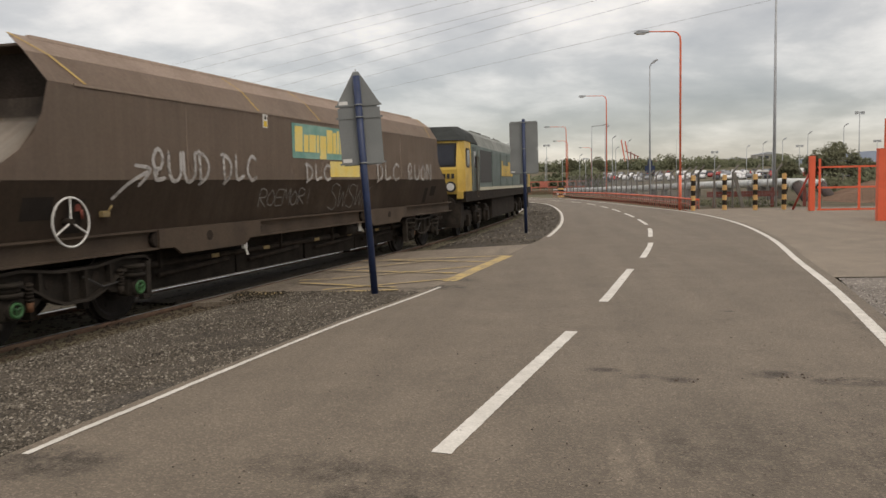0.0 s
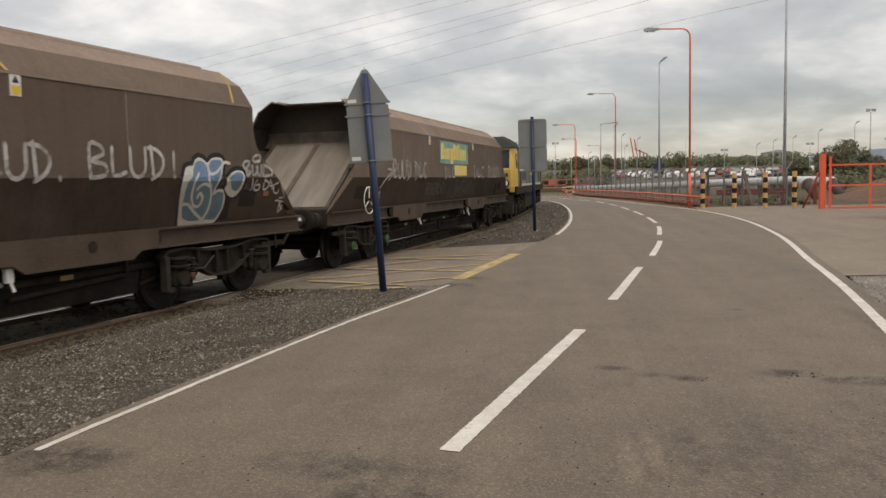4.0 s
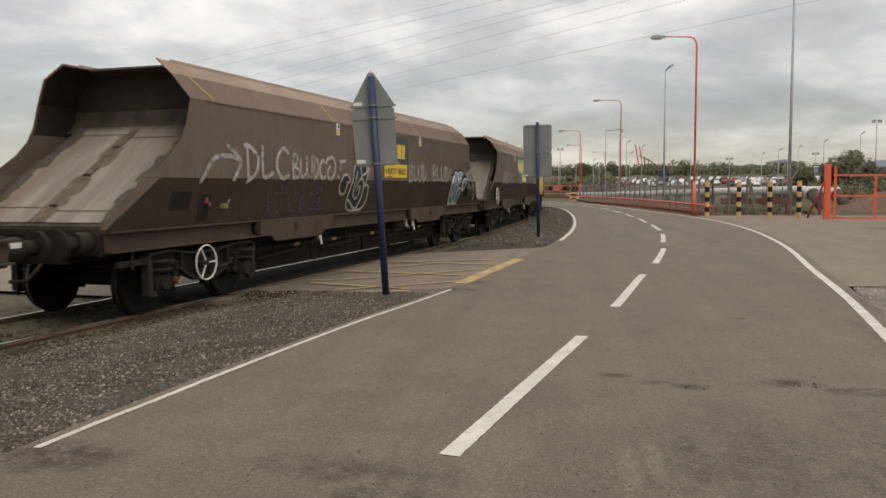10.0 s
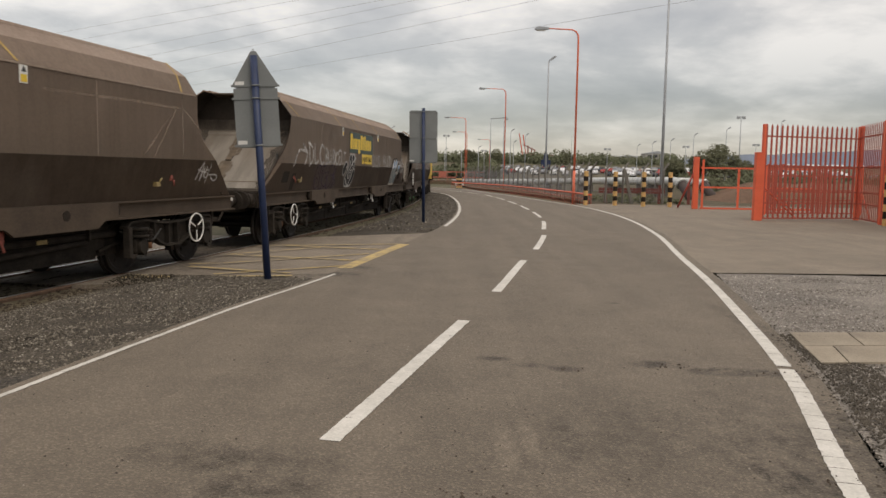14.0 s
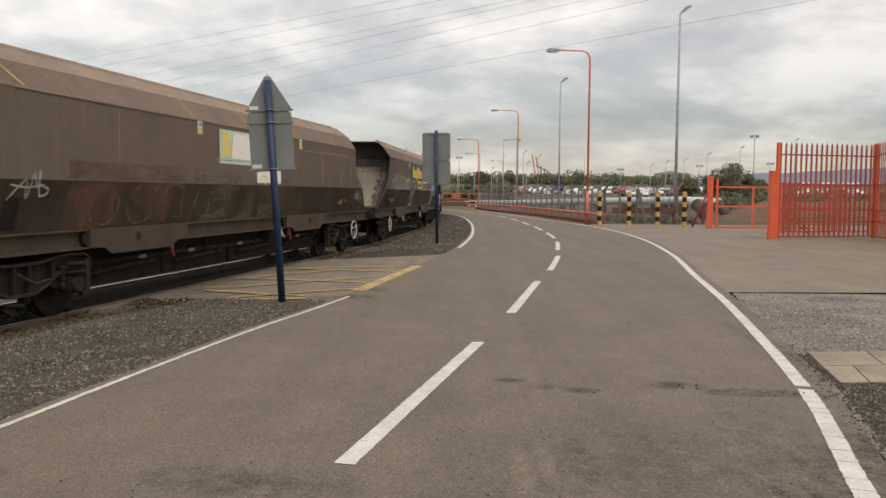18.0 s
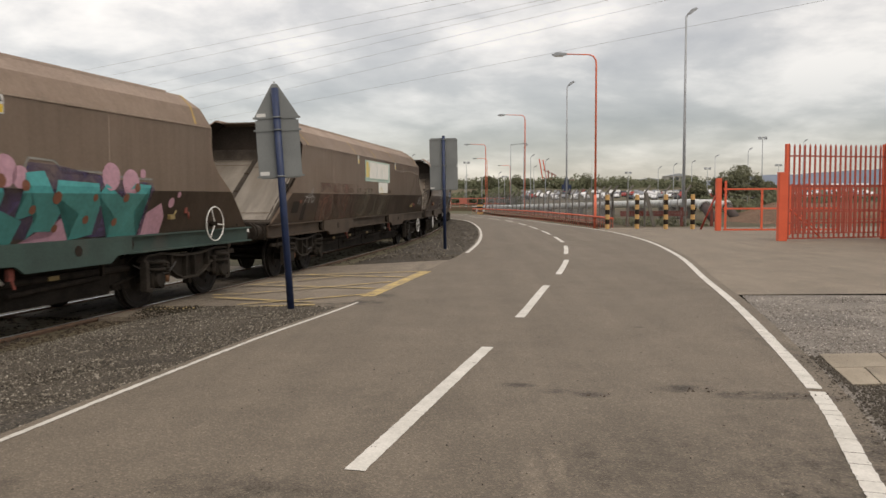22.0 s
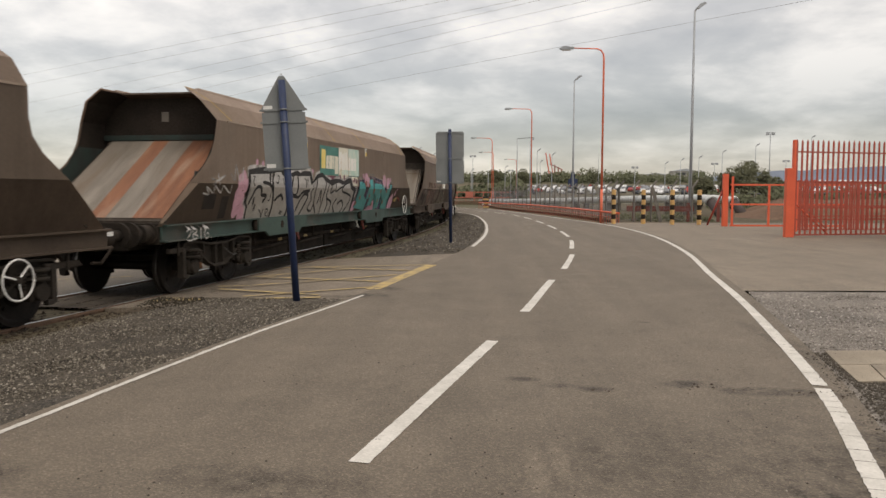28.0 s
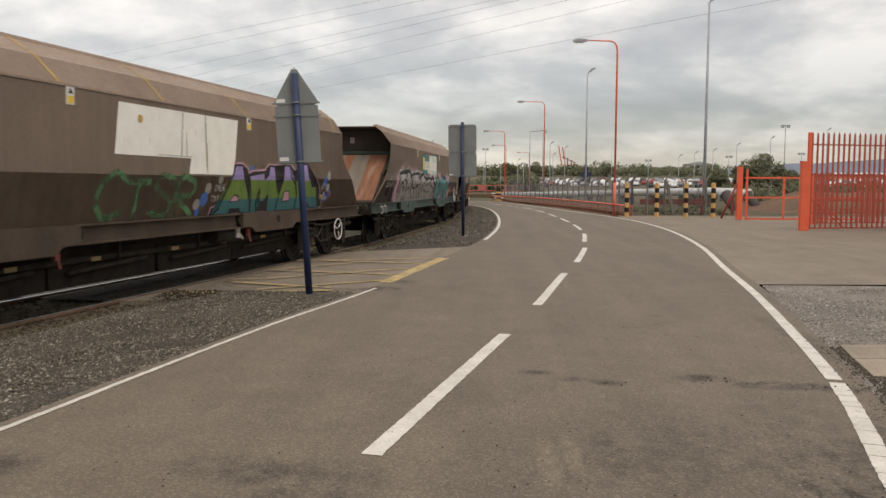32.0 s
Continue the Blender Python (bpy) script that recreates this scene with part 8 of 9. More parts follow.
STROKES = (((-4.57, 1.85), (-4.38, 1.84), (-4.16, 1.78), (-3.98, 1.63), (-3.89, 1.37), (-3.92, 1.12)), ((-4.24, 2.03), (-4.24, 1.87)), ((-5.07, 1.45), (-4.98, 1.58), (-4.91, 1.71), (-4.78, 1.77), (-4.63, 1.73), (-4.55, 1.6)), ((-4.55, 1.6), (-4.31, 1.58), (-4.42, 1.47)), ((-4.88, 1.53), (-4.87, 1.42)), ((-4.76, 1.39), (-4.77, 1.32)), ((-4.03, 2.04), (-4.12, 1.9), (-4.01, 1.69)), ((-3.63, 2.08), (-3.39, 1.95), (-3.22, 1.73), (-3.01, 1.28), (-3.07, 1.12)), ((-3.81, 1.49), (-3.69, 1.56), (-3.54, 1.6), (-3.39, 1.5)), ((-3.24, 1.85), (-3.06, 1.53), (-3.01, 1.21)), ((-2.97, 2.01), (-3.03, 1.74), (-2.87, 1.6), (-2.65, 1.61), (-2.65, 1.78), (-2.71, 2.01)), ((-2.81, 1.57), (-2.48, 1.55), (-2.28, 1.66), (-1.87, 1.69)), ((-2.76, 1.23), (-2.69, 1.33), (-2.63, 1.18)), ((-2.47, 1.24), (-2.39, 1.41), (-2.19, 1.6), (-1.97, 1.61), (-1.9, 1.53), (-2.02, 1.35), (-2.21, 1.13)), ((-1.64, 1.75), (-1.75, 1.64), (-1.62, 1.47), (-1.74, 1.28), (-1.48, 1.21), (-1.37, 1.36), (-1.14, 1.16)), ((-1.4, 1.98), (-1.47, 1.69), (-1.38, 1.38)), ((-0.84, 1.12), (-0.83, 1.35), (-0.79, 1.74), (-0.79, 1.89)), ((-1.14, 1.4), (-1.09, 1.7), (-0.95, 1.44)), ((-0.57, 1.86), (-0.6, 1.6), (-0.39, 1.35), (-0.49, 1.12)), ((-0.32, 1.81), (-0.33, 1.64), (-0.09, 1.7)), ((-0.47, 1.5), (-0.12, 1.39), (-0.15, 1.12)), ((-0.02, 1.87), (0.05, 1.68), (0.33, 1.76), (0.66, 1.82)), ((0.26, 1.49), (0.09, 1.32), (0.33, 1.12)), ((0.66, 1.82), (0.57, 1.69), (1.13, 1.61), (1.43, 1.52), (1.3, 1.3), (1.04, 1.12)), ((0.42, 1.36), (0.71, 1.44), (0.94, 1.28), (0.78, 1.12)))
CURLS = (((-5.05, 1.96), (-4.97, 1.95), (-5.06, 1.86), (-4.98, 1.78)), ((-3.86, 1.99), (-3.75, 1.99), (-3.83, 1.84), (-3.92, 1.87)), ((-3.57, 1.95), (-3.47, 1.81), (-3.41, 1.91), (-3.36, 1.72)), ((-2.29, 1.97), (-2.17, 1.92), (-2.14, 1.76), (-2.05, 1.98)), ((-4.51, 1.31), (-4.37, 1.22), (-4.32, 1.13), (-4.31, 1.32)), ((-4.12, 1.22), (-4.05, 1.28), (-4.15, 1.32), (-4.16, 1.22), (-4.03, 1.16), (-3.96, 1.26)), ((-4.16, 1.48), (-4.08, 1.51), (-4.1, 1.63)), ((-3.42, 1.21), (-3.26, 1.24)), ((-3.38, 1.27), (-3.3, 1.17)))
CROWN = (((-6.01, 1.99), (-5.86, 1.87), (-5.79, 2.16), (-5.64, 1.86), (-5.47, 2.13), (-5.52, 1.86)), ((-6.74, 1.89), (-6.48, 1.86), (-6.24, 1.96)), ((-6.51, 1.98), (-6.45, 1.8)), ((-6.69, 1.8), (-6.3, 1.94)), ((-7.0, 1.64), (-6.77, 1.62), (-6.92, 1.75), (-6.61, 1.64), (-6.62, 1.77), (-6.34, 1.64), (-6.3, 1.77), (-5.97, 1.64), (-5.96, 1.78)))
PINK = ((-4.85, 2.24), (-4.56, 2.22), (-3.82, 2.32), (-3.25, 2.21), (-3.05, 2.24), (-2.39, 2.27), (-1.71, 2.15), (-5.41, 1.91))
PINK_LEFT = ((-5.04, 1.12), (-5.18, 1.38), (-5.34, 1.43), (-5.5, 1.36), (-5.42, 1.12))
part("outer_outline", fill(bmesh.new(), inset(wave, -0.055), 0.005), "spray_white", W4, "white outer outline")
part("letter_shadow", plate_shape(wave, 0.009), "spray_black", W4, "black ground behind grey letters")
# lower part in a darker grey, as shaded by the slope
shade_below_seam(part("grey_lettering", plate_shape(LETTERS, 0.013), "spray_silver", W4, "grey bubble lettering with black outlines"), "spray_silver_lit")
for i, q in enumerate(STROKES):
    sprayed(W4, [[q]], 0.072 if i < 14 else 0.055, "spray_black", 0.0165, "black letter outline", "outline")
for q in CURLS:
    sprayed(W4, [[q]], 0.028, "spray_black", 0.0165, "thin black curl", "curl")
spots(W4, "pink_spot", [(c, 0.06) for c in PINK], "spray_pink", 0.004, "pale pink paint spot", 1.2)
part("pink_patch", plate_shape(PINK_LEFT, 0.003), "spray_pink", W4, "pale pink paint")
for q in range(9):
    part("pink_glow", blob(bmesh.new(), (-5.5 + rb.uniform(-0.15, 0.15), 1.3 + q * 0.08), 0.12, 0.14, 0.0042 + q * 0.0001), "spray_pink", W4, "pink spray")
spots(W4, "pink_bubble", (((2.47, 2.12), 0.07), ((2.75, 2.02), 0.2), ((3.0, 1.95), 0.14), ((4.74, 2.0), 0.2), ((5.2, 1.92), 0.2), ((5.5, 2.06), 0.07), ((6.33, 1.62), 0.08), ((6.51, 1.75), 0.05)), "spray_pink", 0.009, "pale pink paint bubble")
TEAL = (((1.98, 1.23), (2.23, 1.61), (2.08, 1.95), (2.3, 1.95), (2.26, 1.86), (2.69, 1.91), (2.75, 1.73), (2.71, 1.56), (3.12, 1.41), (2.99, 1.125)),
        ((3.23, 1.17), (3.35, 1.5), (2.99, 1.42), (3.13, 1.78), (3.09, 2.01), (3.41, 2.04), (3.53, 1.83), (3.78, 1.5), (3.66, 1.26), (3.37, 1.27)),
        ((4.03, 1.125), (4.14, 1.49), (3.61, 1.74), (3.65, 1.93), (4.46, 1.9), (4.56, 1.6), (4.5, 1.19)),
        ((4.86, 1.125), (4.92, 1.44), (4.48, 1.74), (4.63, 1.9), (5.01, 1.7), (5.31, 1.91), (5.7, 1.89), (5.36, 1.48), (5.55, 1.125)))
TEAL_RIM = ((1.92, 1.21), (2.15, 1.51), (2.03, 2.01), (2.32, 2.02), (2.52, 1.94), (3.04, 1.97), (3.14, 2.14), (3.61, 2.12), (3.72, 2.01), (4.47, 2), (5.08, 1.94), (5.74, 1.93), (5.8, 1.81), (5.54, 1.38), (5.66, 1.125))
part("purple_ground", plate_shape(TEAL_RIM, 0.008), "spray_purple", W4, "purple shadow behind teal letters")
sprayed(W4, [[[(u, z + 0.05) for u, z in TEAL_RIM[2:12]]]], 0.03, "spray_silver", 0.006, "pale outline", "outline", False)
for q in TEAL:
    # teal darkened below the fold in place of shade
    shade_below_seam(part("angular_letter", plate_shape(q, 0.011), "spray_teal", W4, "teal angular letter"), "spray_teal_lit")
part("pink_patch", plate_shape(((1.62, 1.125), (1.95, 1.125), (2.3, 1.4), (2.2, 1.55), (1.75, 1.35)), 0.007), "spray_pink", W4, "pale pink paint")
part("pink_patch", plate_shape(((3.1, 1.125), (4.0, 1.125), (4.15, 1.5), (3.8, 1.42), (3.7, 1.2)), 0.0095), "spray_pink", W4, "pale pink paint")
part("pink_patch", plate_shape(((5.6, 1.125), (6.15, 1.125), (6.2, 1.4), (6.05, 1.62), (5.6, 1.42)), 0.007), "spray_pink", W4, "pale pink paint")
spots(W4, "brown_spot", [(c, rb.uniform(0.05, 0.09)) for c in ((2.04, 1.35), (2.33, 1.5), (3.08, 1.85), (3.26, 1.55), (3.66, 1.7), (3.72, 1.3), (4.30, 1.4), (4.42, 1.7), (4.94, 1.35), (5.11, 1.7), (2.68, 1.9), (5.35, 1.85))], "spray_rust", 0.016, "rust brown spot")
sprayed(W4, [[[(1.45, 1.5), (1.6, 1.62), (1.75, 1.5), (1.62, 1.4), (1.5, 1.3), (1.7, 1.22)]]], 0.05, "spray_black", 0.012, "black curl")
sprayed(W4, [[q] for q in CROWN], 0.03, "spray_white", 0.006, SCRAWL)
sprayed(W4, lettering("2BIG.", -7.5, -6.5, 0.86, 1.04, 0.15), 0.028, "spray_white", 0.008, "small white tag on the frame")
# fifth wagon
bm = panel(bmesh.new(), -1.27, 2.16, 2.09, 2.82, 0.008, 0.12)
bd = part("blank_board", bm, "board_white", W5, "blank white painted-over board")
part("blank_board_step", panel(bmesh.new(), 0.63, 2.08, 1.84, 2.09, 0.008, 0.06), "board_white", bd)
bm = panel(bmesh.new(), 0.4, 0.42, 2.1, 2.8, 0.013, 0.06)
panel(bm, 0.555, 0.57, 2.11, 2.5, 0.013)
panel(bm, 1.17, 1.19, 1.95, 2.82, 0.013, -0.03)
panel(bm, -0.22, 0.71, 2.115, 2.122, 0.013)
part("joint_strip", bm, "spray_grey", bd)
part("rust_run", panel(bmesh.new(), 1.185, 1.2, 1.87, 2.35, 0.0145), "yellow_band", bd)
rw = random.Random(5)
for q in range(9):
    u = rw.uniform(-1.1, 2.0)
    z = rw.uniform(1.9 if u > 0.7 else 2.15, 2.65)
    part("run_mark", panel(bmesh.new(), u, u + rw.uniform(0.008, 0.02), z, z + rw.uniform(0.02, 0.13), 0.0135), "board_stain", bd)
part("rust_spot", blob(bmesh.new(), (-0.66, 2.62), 0.06, 0.06, 0.013), "yellow_band", bd)
sprayed(W5, lettering("CTSR", -1.6, 0.98, 1.17, 1.78, 0.06, 0.03, 2), 0.1, "spray_green", 0.006, "dark green sprayed letters")
spots(W5, "blue_spot", (((1.25, 1.42), 0.12), ((1.12, 1.2), 0.07), ((2.12, 1.62), 0.1), ((2.05, 1.55), 0.08), ((2.8, 1.96), 0.07), ((4.32, 1.93), 0.08), ((5.15, 2.0), 0.09), ((6.5, 1.74), 0.12), ((6.9, 1.45), 0.1), ((6.6, 1.4), 0.12)), "spray_blue", 0.005, "bright blue paint spot")
spots(W5, "grey_spot", (((1.05, 1.33), 0.1), ((1.32, 1.6), 0.1), ((1.68, 1.76), 0.08), ((3.48, 2.0), 0.07), ((2.28, 1.98), 0.06), ((6.7, 1.88), 0.11), ((6.75, 1.6), 0.09)), "spray_silver", 0.004, "grey paint spot")
AMOR = (((1.55, 1.13), (1.80, 1.23), (1.93, 1.53), (2.05, 1.79), (2.17, 2.02), (2.43, 2.02), (2.51, 1.79), (2.67, 1.63), (2.93, 1.34), (3.04, 1.12), (2.63, 1.14), (2.58, 1.22), (2.21, 1.22), (2.20, 1.12)),
        ((2.68, 1.84), (3.30, 1.9), (3.35, 1.78), (3.50, 1.86), (3.55, 2.04), (3.76, 2.03), (3.83, 1.77), (4.13, 1.46), (4.13, 1.12), (3.74, 1.12), (3.64, 1.47), (3.47, 1.33), (3.34, 1.33), (3.21, 1.59), (3.17, 1.33), (3.31, 1.12), (3.04, 1.12), (2.91, 1.48)),
        ((4.19, 1.8), (4.22, 2.06), (4.50, 2.06), (4.55, 1.83), (4.84, 1.67), (5.02, 1.45), (5.06, 1.13), (4.30, 1.13), (4.14, 1.12), (4.14, 1.46)),
        ((5.14, 2.11), (5.40, 2.12), (5.48, 1.84), (5.77, 1.63), (5.96, 1.65), (6.37, 1.13), (5.88, 1.15), (5.62, 1.32), (5.47, 1.14), (5.09, 1.13), (5.03, 1.45), (4.81, 1.73), (5.08, 1.89)))
AMOR_RIM = ((1.49, 1.12), (1.54, 1.28), (1.80, 1.33), (1.97, 1.58), (2.11, 2.06), (2.45, 2.08), (2.66, 1.98), (2.68, 1.9), (2.85, 1.95), (3.34, 1.97), (3.49, 2.07), (3.82, 2.08), (4.07, 1.92), (4.19, 2.1), (4.55, 2.11), (4.85, 1.93), (5.12, 2.15), (5.44, 2.17), (5.68, 1.99), (5.82, 1.68), (6.23, 1.63), (6.62, 1.17), (6.38, 1.12))
part("outer_outline", plate_shape(AMOR_RIM, 0.006), "spray_pink", W5, "pale pink outline")
part("outline", plate_shape(inset(AMOR_RIM, 0.035), 0.009), "spray_black", W5, "black shadow round the letters")
for o in AMOR:
    part("block_letter", plate_shape(o, 0.012, 1.4, SEAM), "spray_lime", W5, "lime angular letter with black outline")
    part("letter_shade", plate_shape(o, 0.012, 1.1, 1.4), "spray_teal_dark", W5, "teal lower half of the letter")
    part("letter_top", plate_shape(o, 0.012, SEAM, 2.2), "spray_lilac", W5, "lilac top of the letter")
    sprayed(W5, [[list(o) + [o[0]]]], 0.035, "spray_black", 0.015, "black letter outline", "outline", False)
for o in (((2.14, 1.35), (2.50, 1.37), (2.39, 1.48), (2.25, 1.5)), ((4.36, 1.31), (4.72, 1.34), (4.57, 1.56), (4.35, 1.54)), ((5.20, 1.45), (5.48, 1.47), (5.29, 1.67), (5.07, 1.65))):
    part("counter", plate_shape(o, 0.015), "spray_black", W5)
    part("counter_rim", plate_shape(inset(o, 0.03), 0.0165), "spray_pink", W5)
sprayed(W5, lettering("DISMO.", 6.35, 6.85, 1.58, 1.7) + lettering("NM", 6.55, 6.8, 1.28, 1.4) + lettering("ONEK", 1.52, 1.88, 1.56, 1.67) + lettering("TDT", 1.46, 1.74, 1.38, 1.47), 0.018, "spray_white", 0.012, SCRAWL)

# ---- overhead wires ----
WIRES = (
    ((-294.4, 420.0, 52.7), (60.2, 150.0, 50.5)),
    ((-276.3, 424.0, 51.2), (58.9, 153.0, 49.8)),
    ((-249.6, 428.0, 47.5), (56.4, 156.0, 47.9)),
    ((-235.2, 432.0, 44.0), (55.4, 159.0, 48.3)),
    ((-231.4, 436.0, 39.5), (67.6, 162.0, 49.5)),
    ((-220.2, 440.0, 35.4), (83.7, 165.0, 50.9)),
    ((-209.5, 444.0, 34.0), (92.9, 168.0, 45.3)),
)


def wire(a, b):
    ob = tagged(part("overhead_wire", tube(bmesh.new(), (a, b), 0.035, 5), "cable"), "thin grey overhead power wire across the sky", "power line", "overhead wires", "structure")
    return ob


for a, b in WIRES:
    wire(a, b)

# ---- slabs, stains and stones ----
# slabs cut off aslant where they meet the road edge
for pts in (((3.25, 6.87), (3.5, 6.9), (3.68, 7.57), (3.39, 7.55)), ((3.51, 6.9), (4.38, 6.99), (4.55, 7.66), (3.69, 7.57)), ((4.39, 6.99), (5.27, 7.08), (5.44, 7.75), (4.56, 7.66)), ((5.28, 7.08), (6.16, 7.17), (6.33, 7.84), (5.45, 7.75)),
            ((3.39, 7.56), (4.0, 7.62), (4.16, 8.28), (3.54, 8.22)), ((4.01, 7.62), (4.89, 7.71), (5.05, 8.37), (4.17, 8.28)), ((4.9, 7.71), (5.78, 7.8), (5.94, 8.46), (5.06, 8.37)), ((5.79, 7.8), (6.67, 7.89), (6.83, 8.55), (5.95, 8.46))):
    cx, cy = sum(p[0] for p in pts) / 4, sum(p[1] for p in pts) / 4
    bm = bmesh.new()
    lo_ = [bm.verts.new((x - cx, y - cy, -0.05)) for x, y in pts]
    hi_ = [bm.verts.new(((x - cx) * 0.99, (y - cy) * 0.99, 0.008)) for x, y in pts]
    bm.faces.new(hi_)
    for i in range(4):
        bm.faces.new((lo_[i], lo_[(i + 1) % 4], hi_[(i + 1) % 4], hi_[i]))
    s = part("paving_slab", bm, "slab")
    s.matrix_basis = pose(cx, cy, 0.0)
    tagged(s, "pale buff concrete paving slab set in gravel", "paving slab", "slabs in the gravel", "structure")


def stones(name, l, r, z0, z1, y0, y1, count, size, m, seed, label):
    """Loose stones over a strip, in one mesh."""
    rg = np.random.RandomState(seed)
    base = np.array(((1, 0, 0), (-1, 0, 0), (0, 1, 0), (0, -1, 0), (0, 0, 1), (0, 0, -1)), float)
    tri = np.array(((0, 2, 4), (2, 1, 4), (1, 3, 4), (3, 0, 4), (2, 0, 5), (1, 2, 5), (3, 1, 5), (0, 3, 5)))
    i = rg.randint(0, len(l) - 1, count * 3)
    f = rg.rand(count * 3)
    q = rg.rand(count * 3) ** 0.9
    pl = l[i] * (1 - f)[:, None] + l[i + 1] * f[:, None]
    pr = r[i] * (1 - f)[:, None] + r[i + 1] * f[:, None]
    p = pl * (1 - q)[:, None] + pr * q[:, None]
    p = p + rg.normal(0, 0.07, p.shape) * (np.abs(q - 0.5) > 0.4)[:, None]
    z = z1 + (z0 - z1) * np.maximum(0, 1 - q / 0.4) ** 1.4
    keep = (p[:, 1] > y0) & (p[:, 1] < y1) & (abs(p[:, 0]) < 14)
    near_ = 1 / np.maximum(2.5, np.hypot(p[:, 0], p[:, 1]))
    keep &= rg.rand(len(p)) < near_ * 6
    p, z = p[keep][:count], z[keep][:count]
    n = len(p)
    s = size * (0.5 + rg.rand(n) ** 2 * 1.4)
    v = base[None] * (0.6 + 0.8 * rg.rand(n, 6, 1)) * s[:, None, None]
    a = rg.rand(n) * math.tau
    rot = np.zeros((n, 3, 3))
    rot[:, 0, 0], rot[:, 0, 1], rot[:, 1, 0], rot[:, 1, 1], rot[:, 2, 2] = np.cos(a), -np.sin(a), np.sin(a), np.cos(a), 0.7
    v = np.einsum("nij,nkj->nki", rot, v)
    v += np.concatenate([p, (z + s * 0.15)[:, None]], 1)[:, None, :]
    faces = (tri[None] + (np.arange(n) * 6)[:, None, None]).reshape(-1, 3)
    me = bpy.data.meshes.new(name)
    me.from_pydata(v.reshape(-1, 3).tolist(), [], faces.tolist())
    me.materials.append(m)
    return tagged(new(name, me), label, "stones", kind="stuff")


M["edge_dirt"] = mat("brown_edge_dirt", (0.09, 0.074, 0.055), (0.06, 0.05, 0.038), 3, 0.95, fine=40, grain=0.4, bump=0.3)
# stones take their shade one by one
ms = M["stone"]
nt_, ln_ = ms.node_tree.nodes, ms.node_tree.links
geo = nt_.new("ShaderNodeNewGeometry")
cr = nt_.new("ShaderNodeValToRGB")
cr.color_ramp.elements[0].color, cr.color_ramp.elements[1].color = (0.042, 0.036, 0.029, 1), (0.36, 0.325, 0.27, 1)
em = cr.color_ramp.elements.new(0.6)
em.color = (0.13, 0.112, 0.088, 1)
em = cr.color_ramp.elements.new(0.9)
em.color = (0.22, 0.193, 0.157, 1)
ln_.new(geo.outputs["Random Per Island"], cr.inputs[0])
ln_.new(cr.outputs[0], nt_["Principled BSDF"].inputs["Base Color"])
mp_ = ms.copy()
mp_.name = "pale_gravel_stone"
ce = [n for n in mp_.node_tree.nodes if n.type == "VALTORGB"][0].color_ramp.elements
ce[0].color, ce[1].color, ce[2].color, ce[3].color = (0.12, 0.105, 0.09, 1), (0.28, 0.253, 0.225, 1), (0.44, 0.4, 0.36, 1), (0.55, 0.51, 0.465, 1)
for (l, r, z0, z1), (y0, y1, n, size, nm) in zip(GRAVEL, ((-2, 12.1, 110000, 0.009, "verge_stones"), (21.9, 60, 16000, 0.02, "island_stones"), (3.2, 13.6, 60000, 0.0085, "patch_stones"))):
    stones(nm, l, r, z0, z1, y0, y1, n, size, mp_ if nm == "patch_stones" else ms, 4, "loose grey and white gravel stones")
tl = np.array([track(s)[:2] for s in np.linspace(-26, 62, 90)])
stones("ballast_stones", offset(tl, -2.0), offset(tl, 1.1), -0.24, -0.21, -6, 80, 16000, 0.03, M["ballast"], 9, "dark oily ballast stones")
# loose grit on the asphalt
stones("road_grit", offset(LEFT, 0.05), resample(offset(RIGHT, 0.1), len(LEFT)), 0.0, 0.0, 3, 16, 12000, 0.005, ms, 21, "scattered grit on the asphalt")

# dark dirt along the edge of the pale gravel
eg = np.array([(2.15, 3.2), (2.72, 5.33), (3.05, 6.5), (3.35, 8.21)])
stones("edge_dirt", resample(eg, 20), resample(eg + np.array([0.55, -0.1]), 20), 0.0, -0.004, 3, 8.3, 9000, 0.008, M["edge_dirt"], 51, "dark brown dirt along the road edge")
# clods of dried mud dropped on the road
for x, y, w, n, seed in ((-0.1, 3.85, 0.5, 30, 41), (1.75, 6.66, 0.35, 14, 42), (2.45, 6.42, 0.5, 26, 43), (0.9, 6.48, 0.25, 8, 44), (1.95, 4.15, 0.35, 16, 45)):
    stones("mud_clods", np.array([(x, y - 0.07), (x, y + 0.07)]), np.array([(x + w, y - 0.07), (x + w, y + 0.07)]), 0.0, 0.0, 3, 8, n, 0.008, M["sole"], seed, "dry dark mud clods on the asphalt")

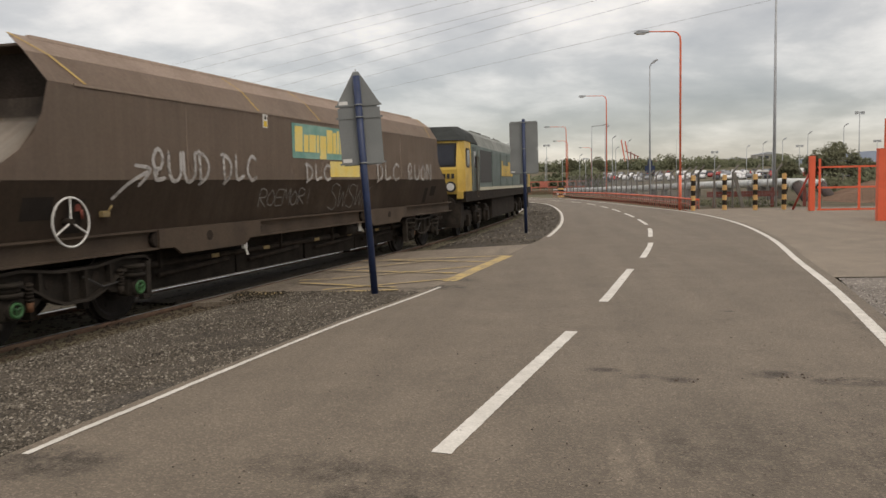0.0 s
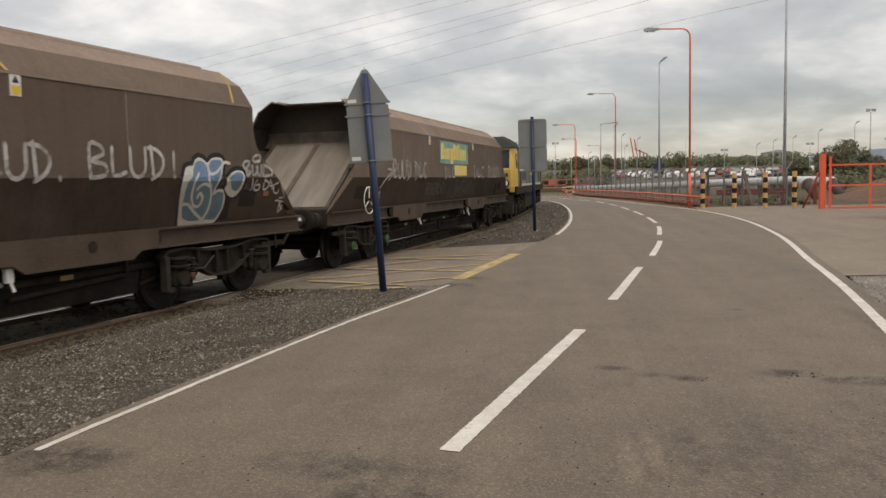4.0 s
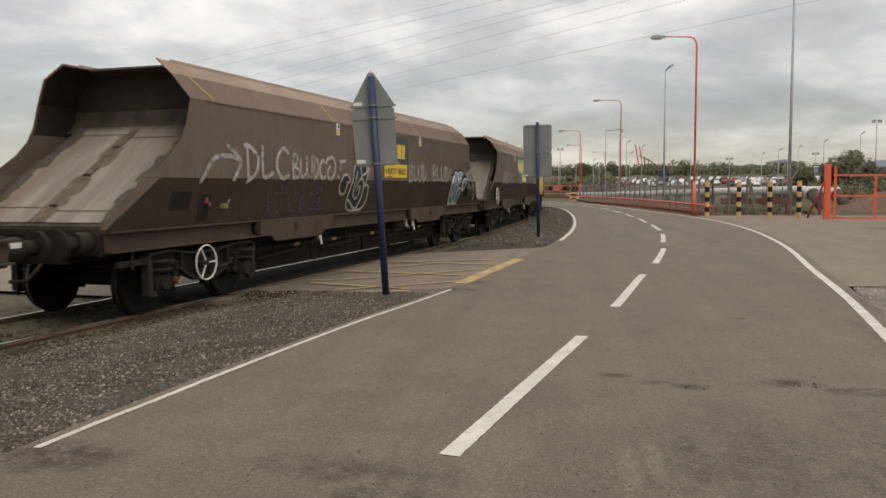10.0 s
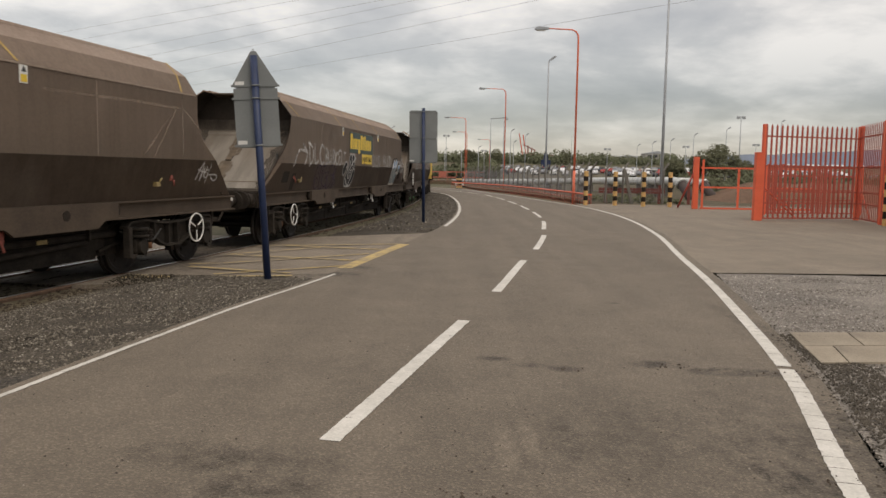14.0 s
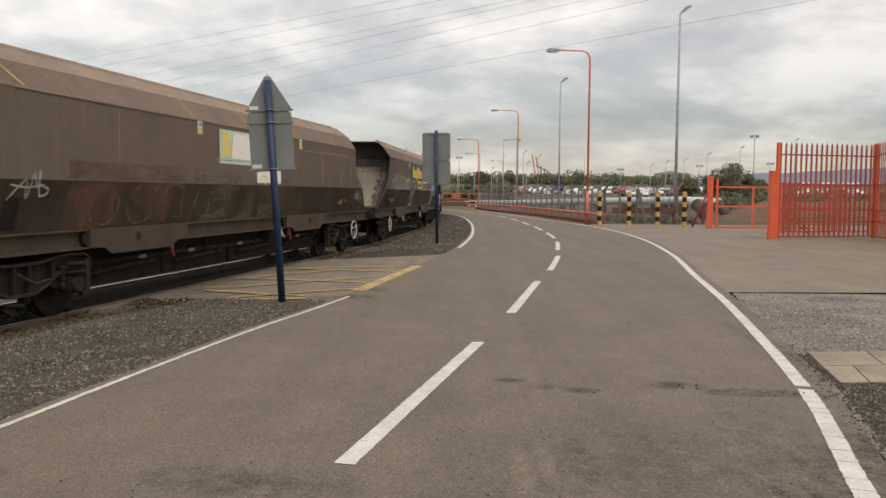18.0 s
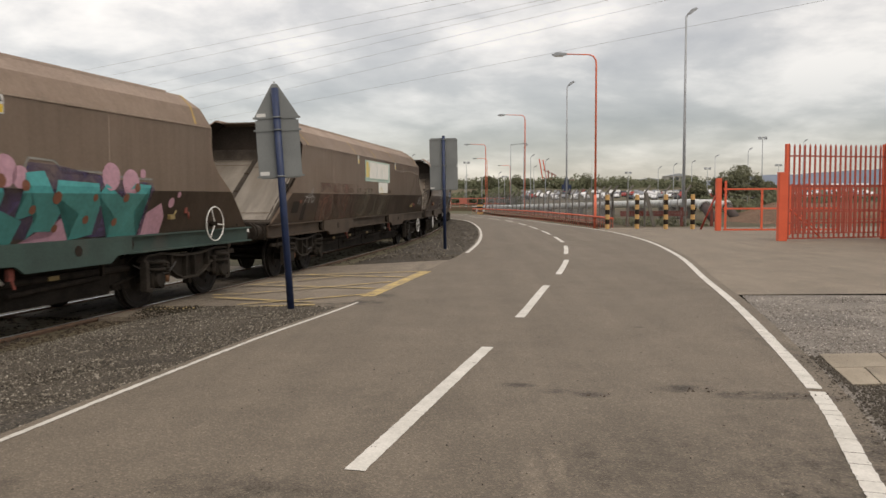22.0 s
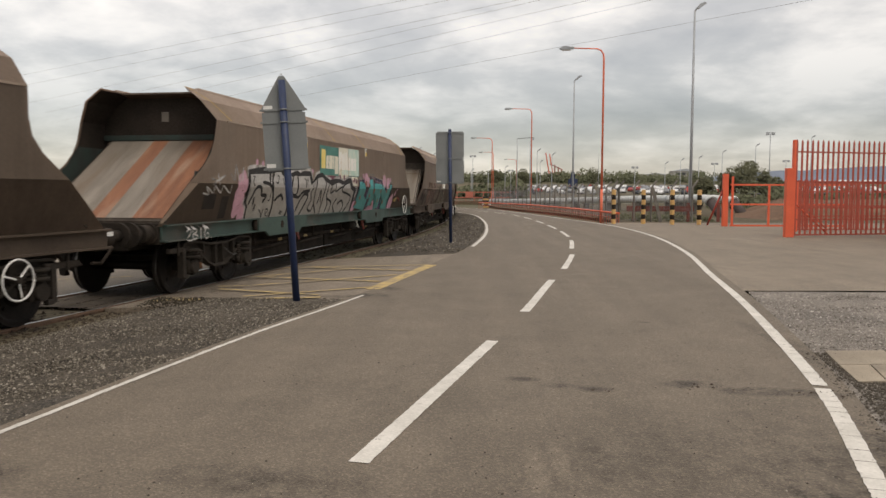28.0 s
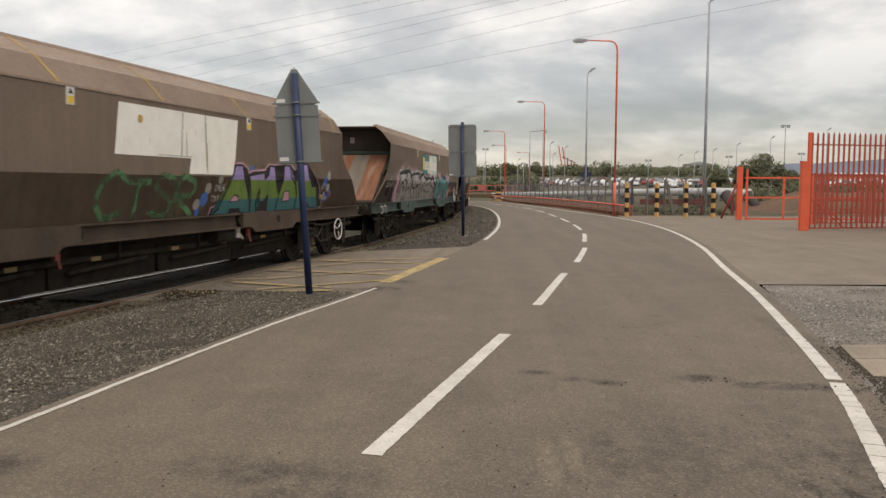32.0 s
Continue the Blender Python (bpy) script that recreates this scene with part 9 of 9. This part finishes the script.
# dark soil and crumbs where the verge meets the crossing and along the rail
sl = np.array([(-4.9 + 3.1 * k / 11, 11.62 + 0.1 * math.sin(k * 1.7)) for k in range(12)])
sr = np.array([(-4.9 + 3.1 * k / 11, 12.08 + 0.04 * math.sin(k * 2.3)) for k in range(12)])
bm = bmesh.new()
strip(bm, sl + np.array([0, 0.22]), sr, -0.05, -0.03)
for v in bm.verts:
    v.co.z = -0.028 - 0.036 * (-1.8 - v.co.x) + 0.012 * noise.noise((v.co.x * 4, v.co.y * 4, 0))
tagged(part("soil_strip", bm, "soil"), "strip of dark damp soil at the edge of the crossing", "soil", kind="structure")
stones("soil_crumbs", sl - np.array([0, 0.6]), sr, -0.08, -0.03, 10.8, 12.12, 3600, 0.011, M["soil"], 31, "dark soil crumbs at the edge of the crossing")
tr_ = np.array([track(s)[:2] for s in np.linspace(-24, -7.2, 40)])
bm = bmesh.new()
strip(bm, offset(tr_, 0.8), offset(tr_, 1.4), -0.2, -0.262)
tagged(part("rail_soil", bm, "rail_soil"), "strip of rust-brown soil along the rail", "soil", kind="structure")
stones("rail_stones", offset(tr_, 0.84), offset(tr_, 1.75), -0.2, -0.2, -6, 12.2, 9000, 0.014, M["rail_soil"], 33, "loose rust-brown crumbs along the rail")

# sleepers
sm = None
for s in np.arange(-24, 62, 0.7):
    x, y, th = track(float(s))
    if sm is None:
        o = part("sleeper", box(bmesh.new(), -1.25, 1.25, -0.12, 0.12, -0.13, 0.0, 0.01), "sleeper")
        sm = o.data
    else:
        o = new("sleeper", sm)
    o.matrix_basis = pose(x, y, RAIL_TOP - 0.155, 0, 0, -math.degrees(th))
    tagged(o, "dark oily timber sleeper under the rails", "sleeper", "sleepers", "structure")


def motions():
    """The train draws away along the track and its wheels roll."""
    for wagon, c in zip(wagons, CENTRES):
        walk(wagon, [(t, on_track(c + train_at(t), HALF)) for t in range(33)])
    walk(loco, [(t, on_track(LOCO_AT + train_at(t), 6.7)) for t in range(33)])
    for ws, u, r in WHEELS:
        walk(ws, [(t / 4, pose(u, 0, r, 0, math.degrees((train_at(t / 4) - train_at(0)) / r), 0)) for t in range(129)])


motions()
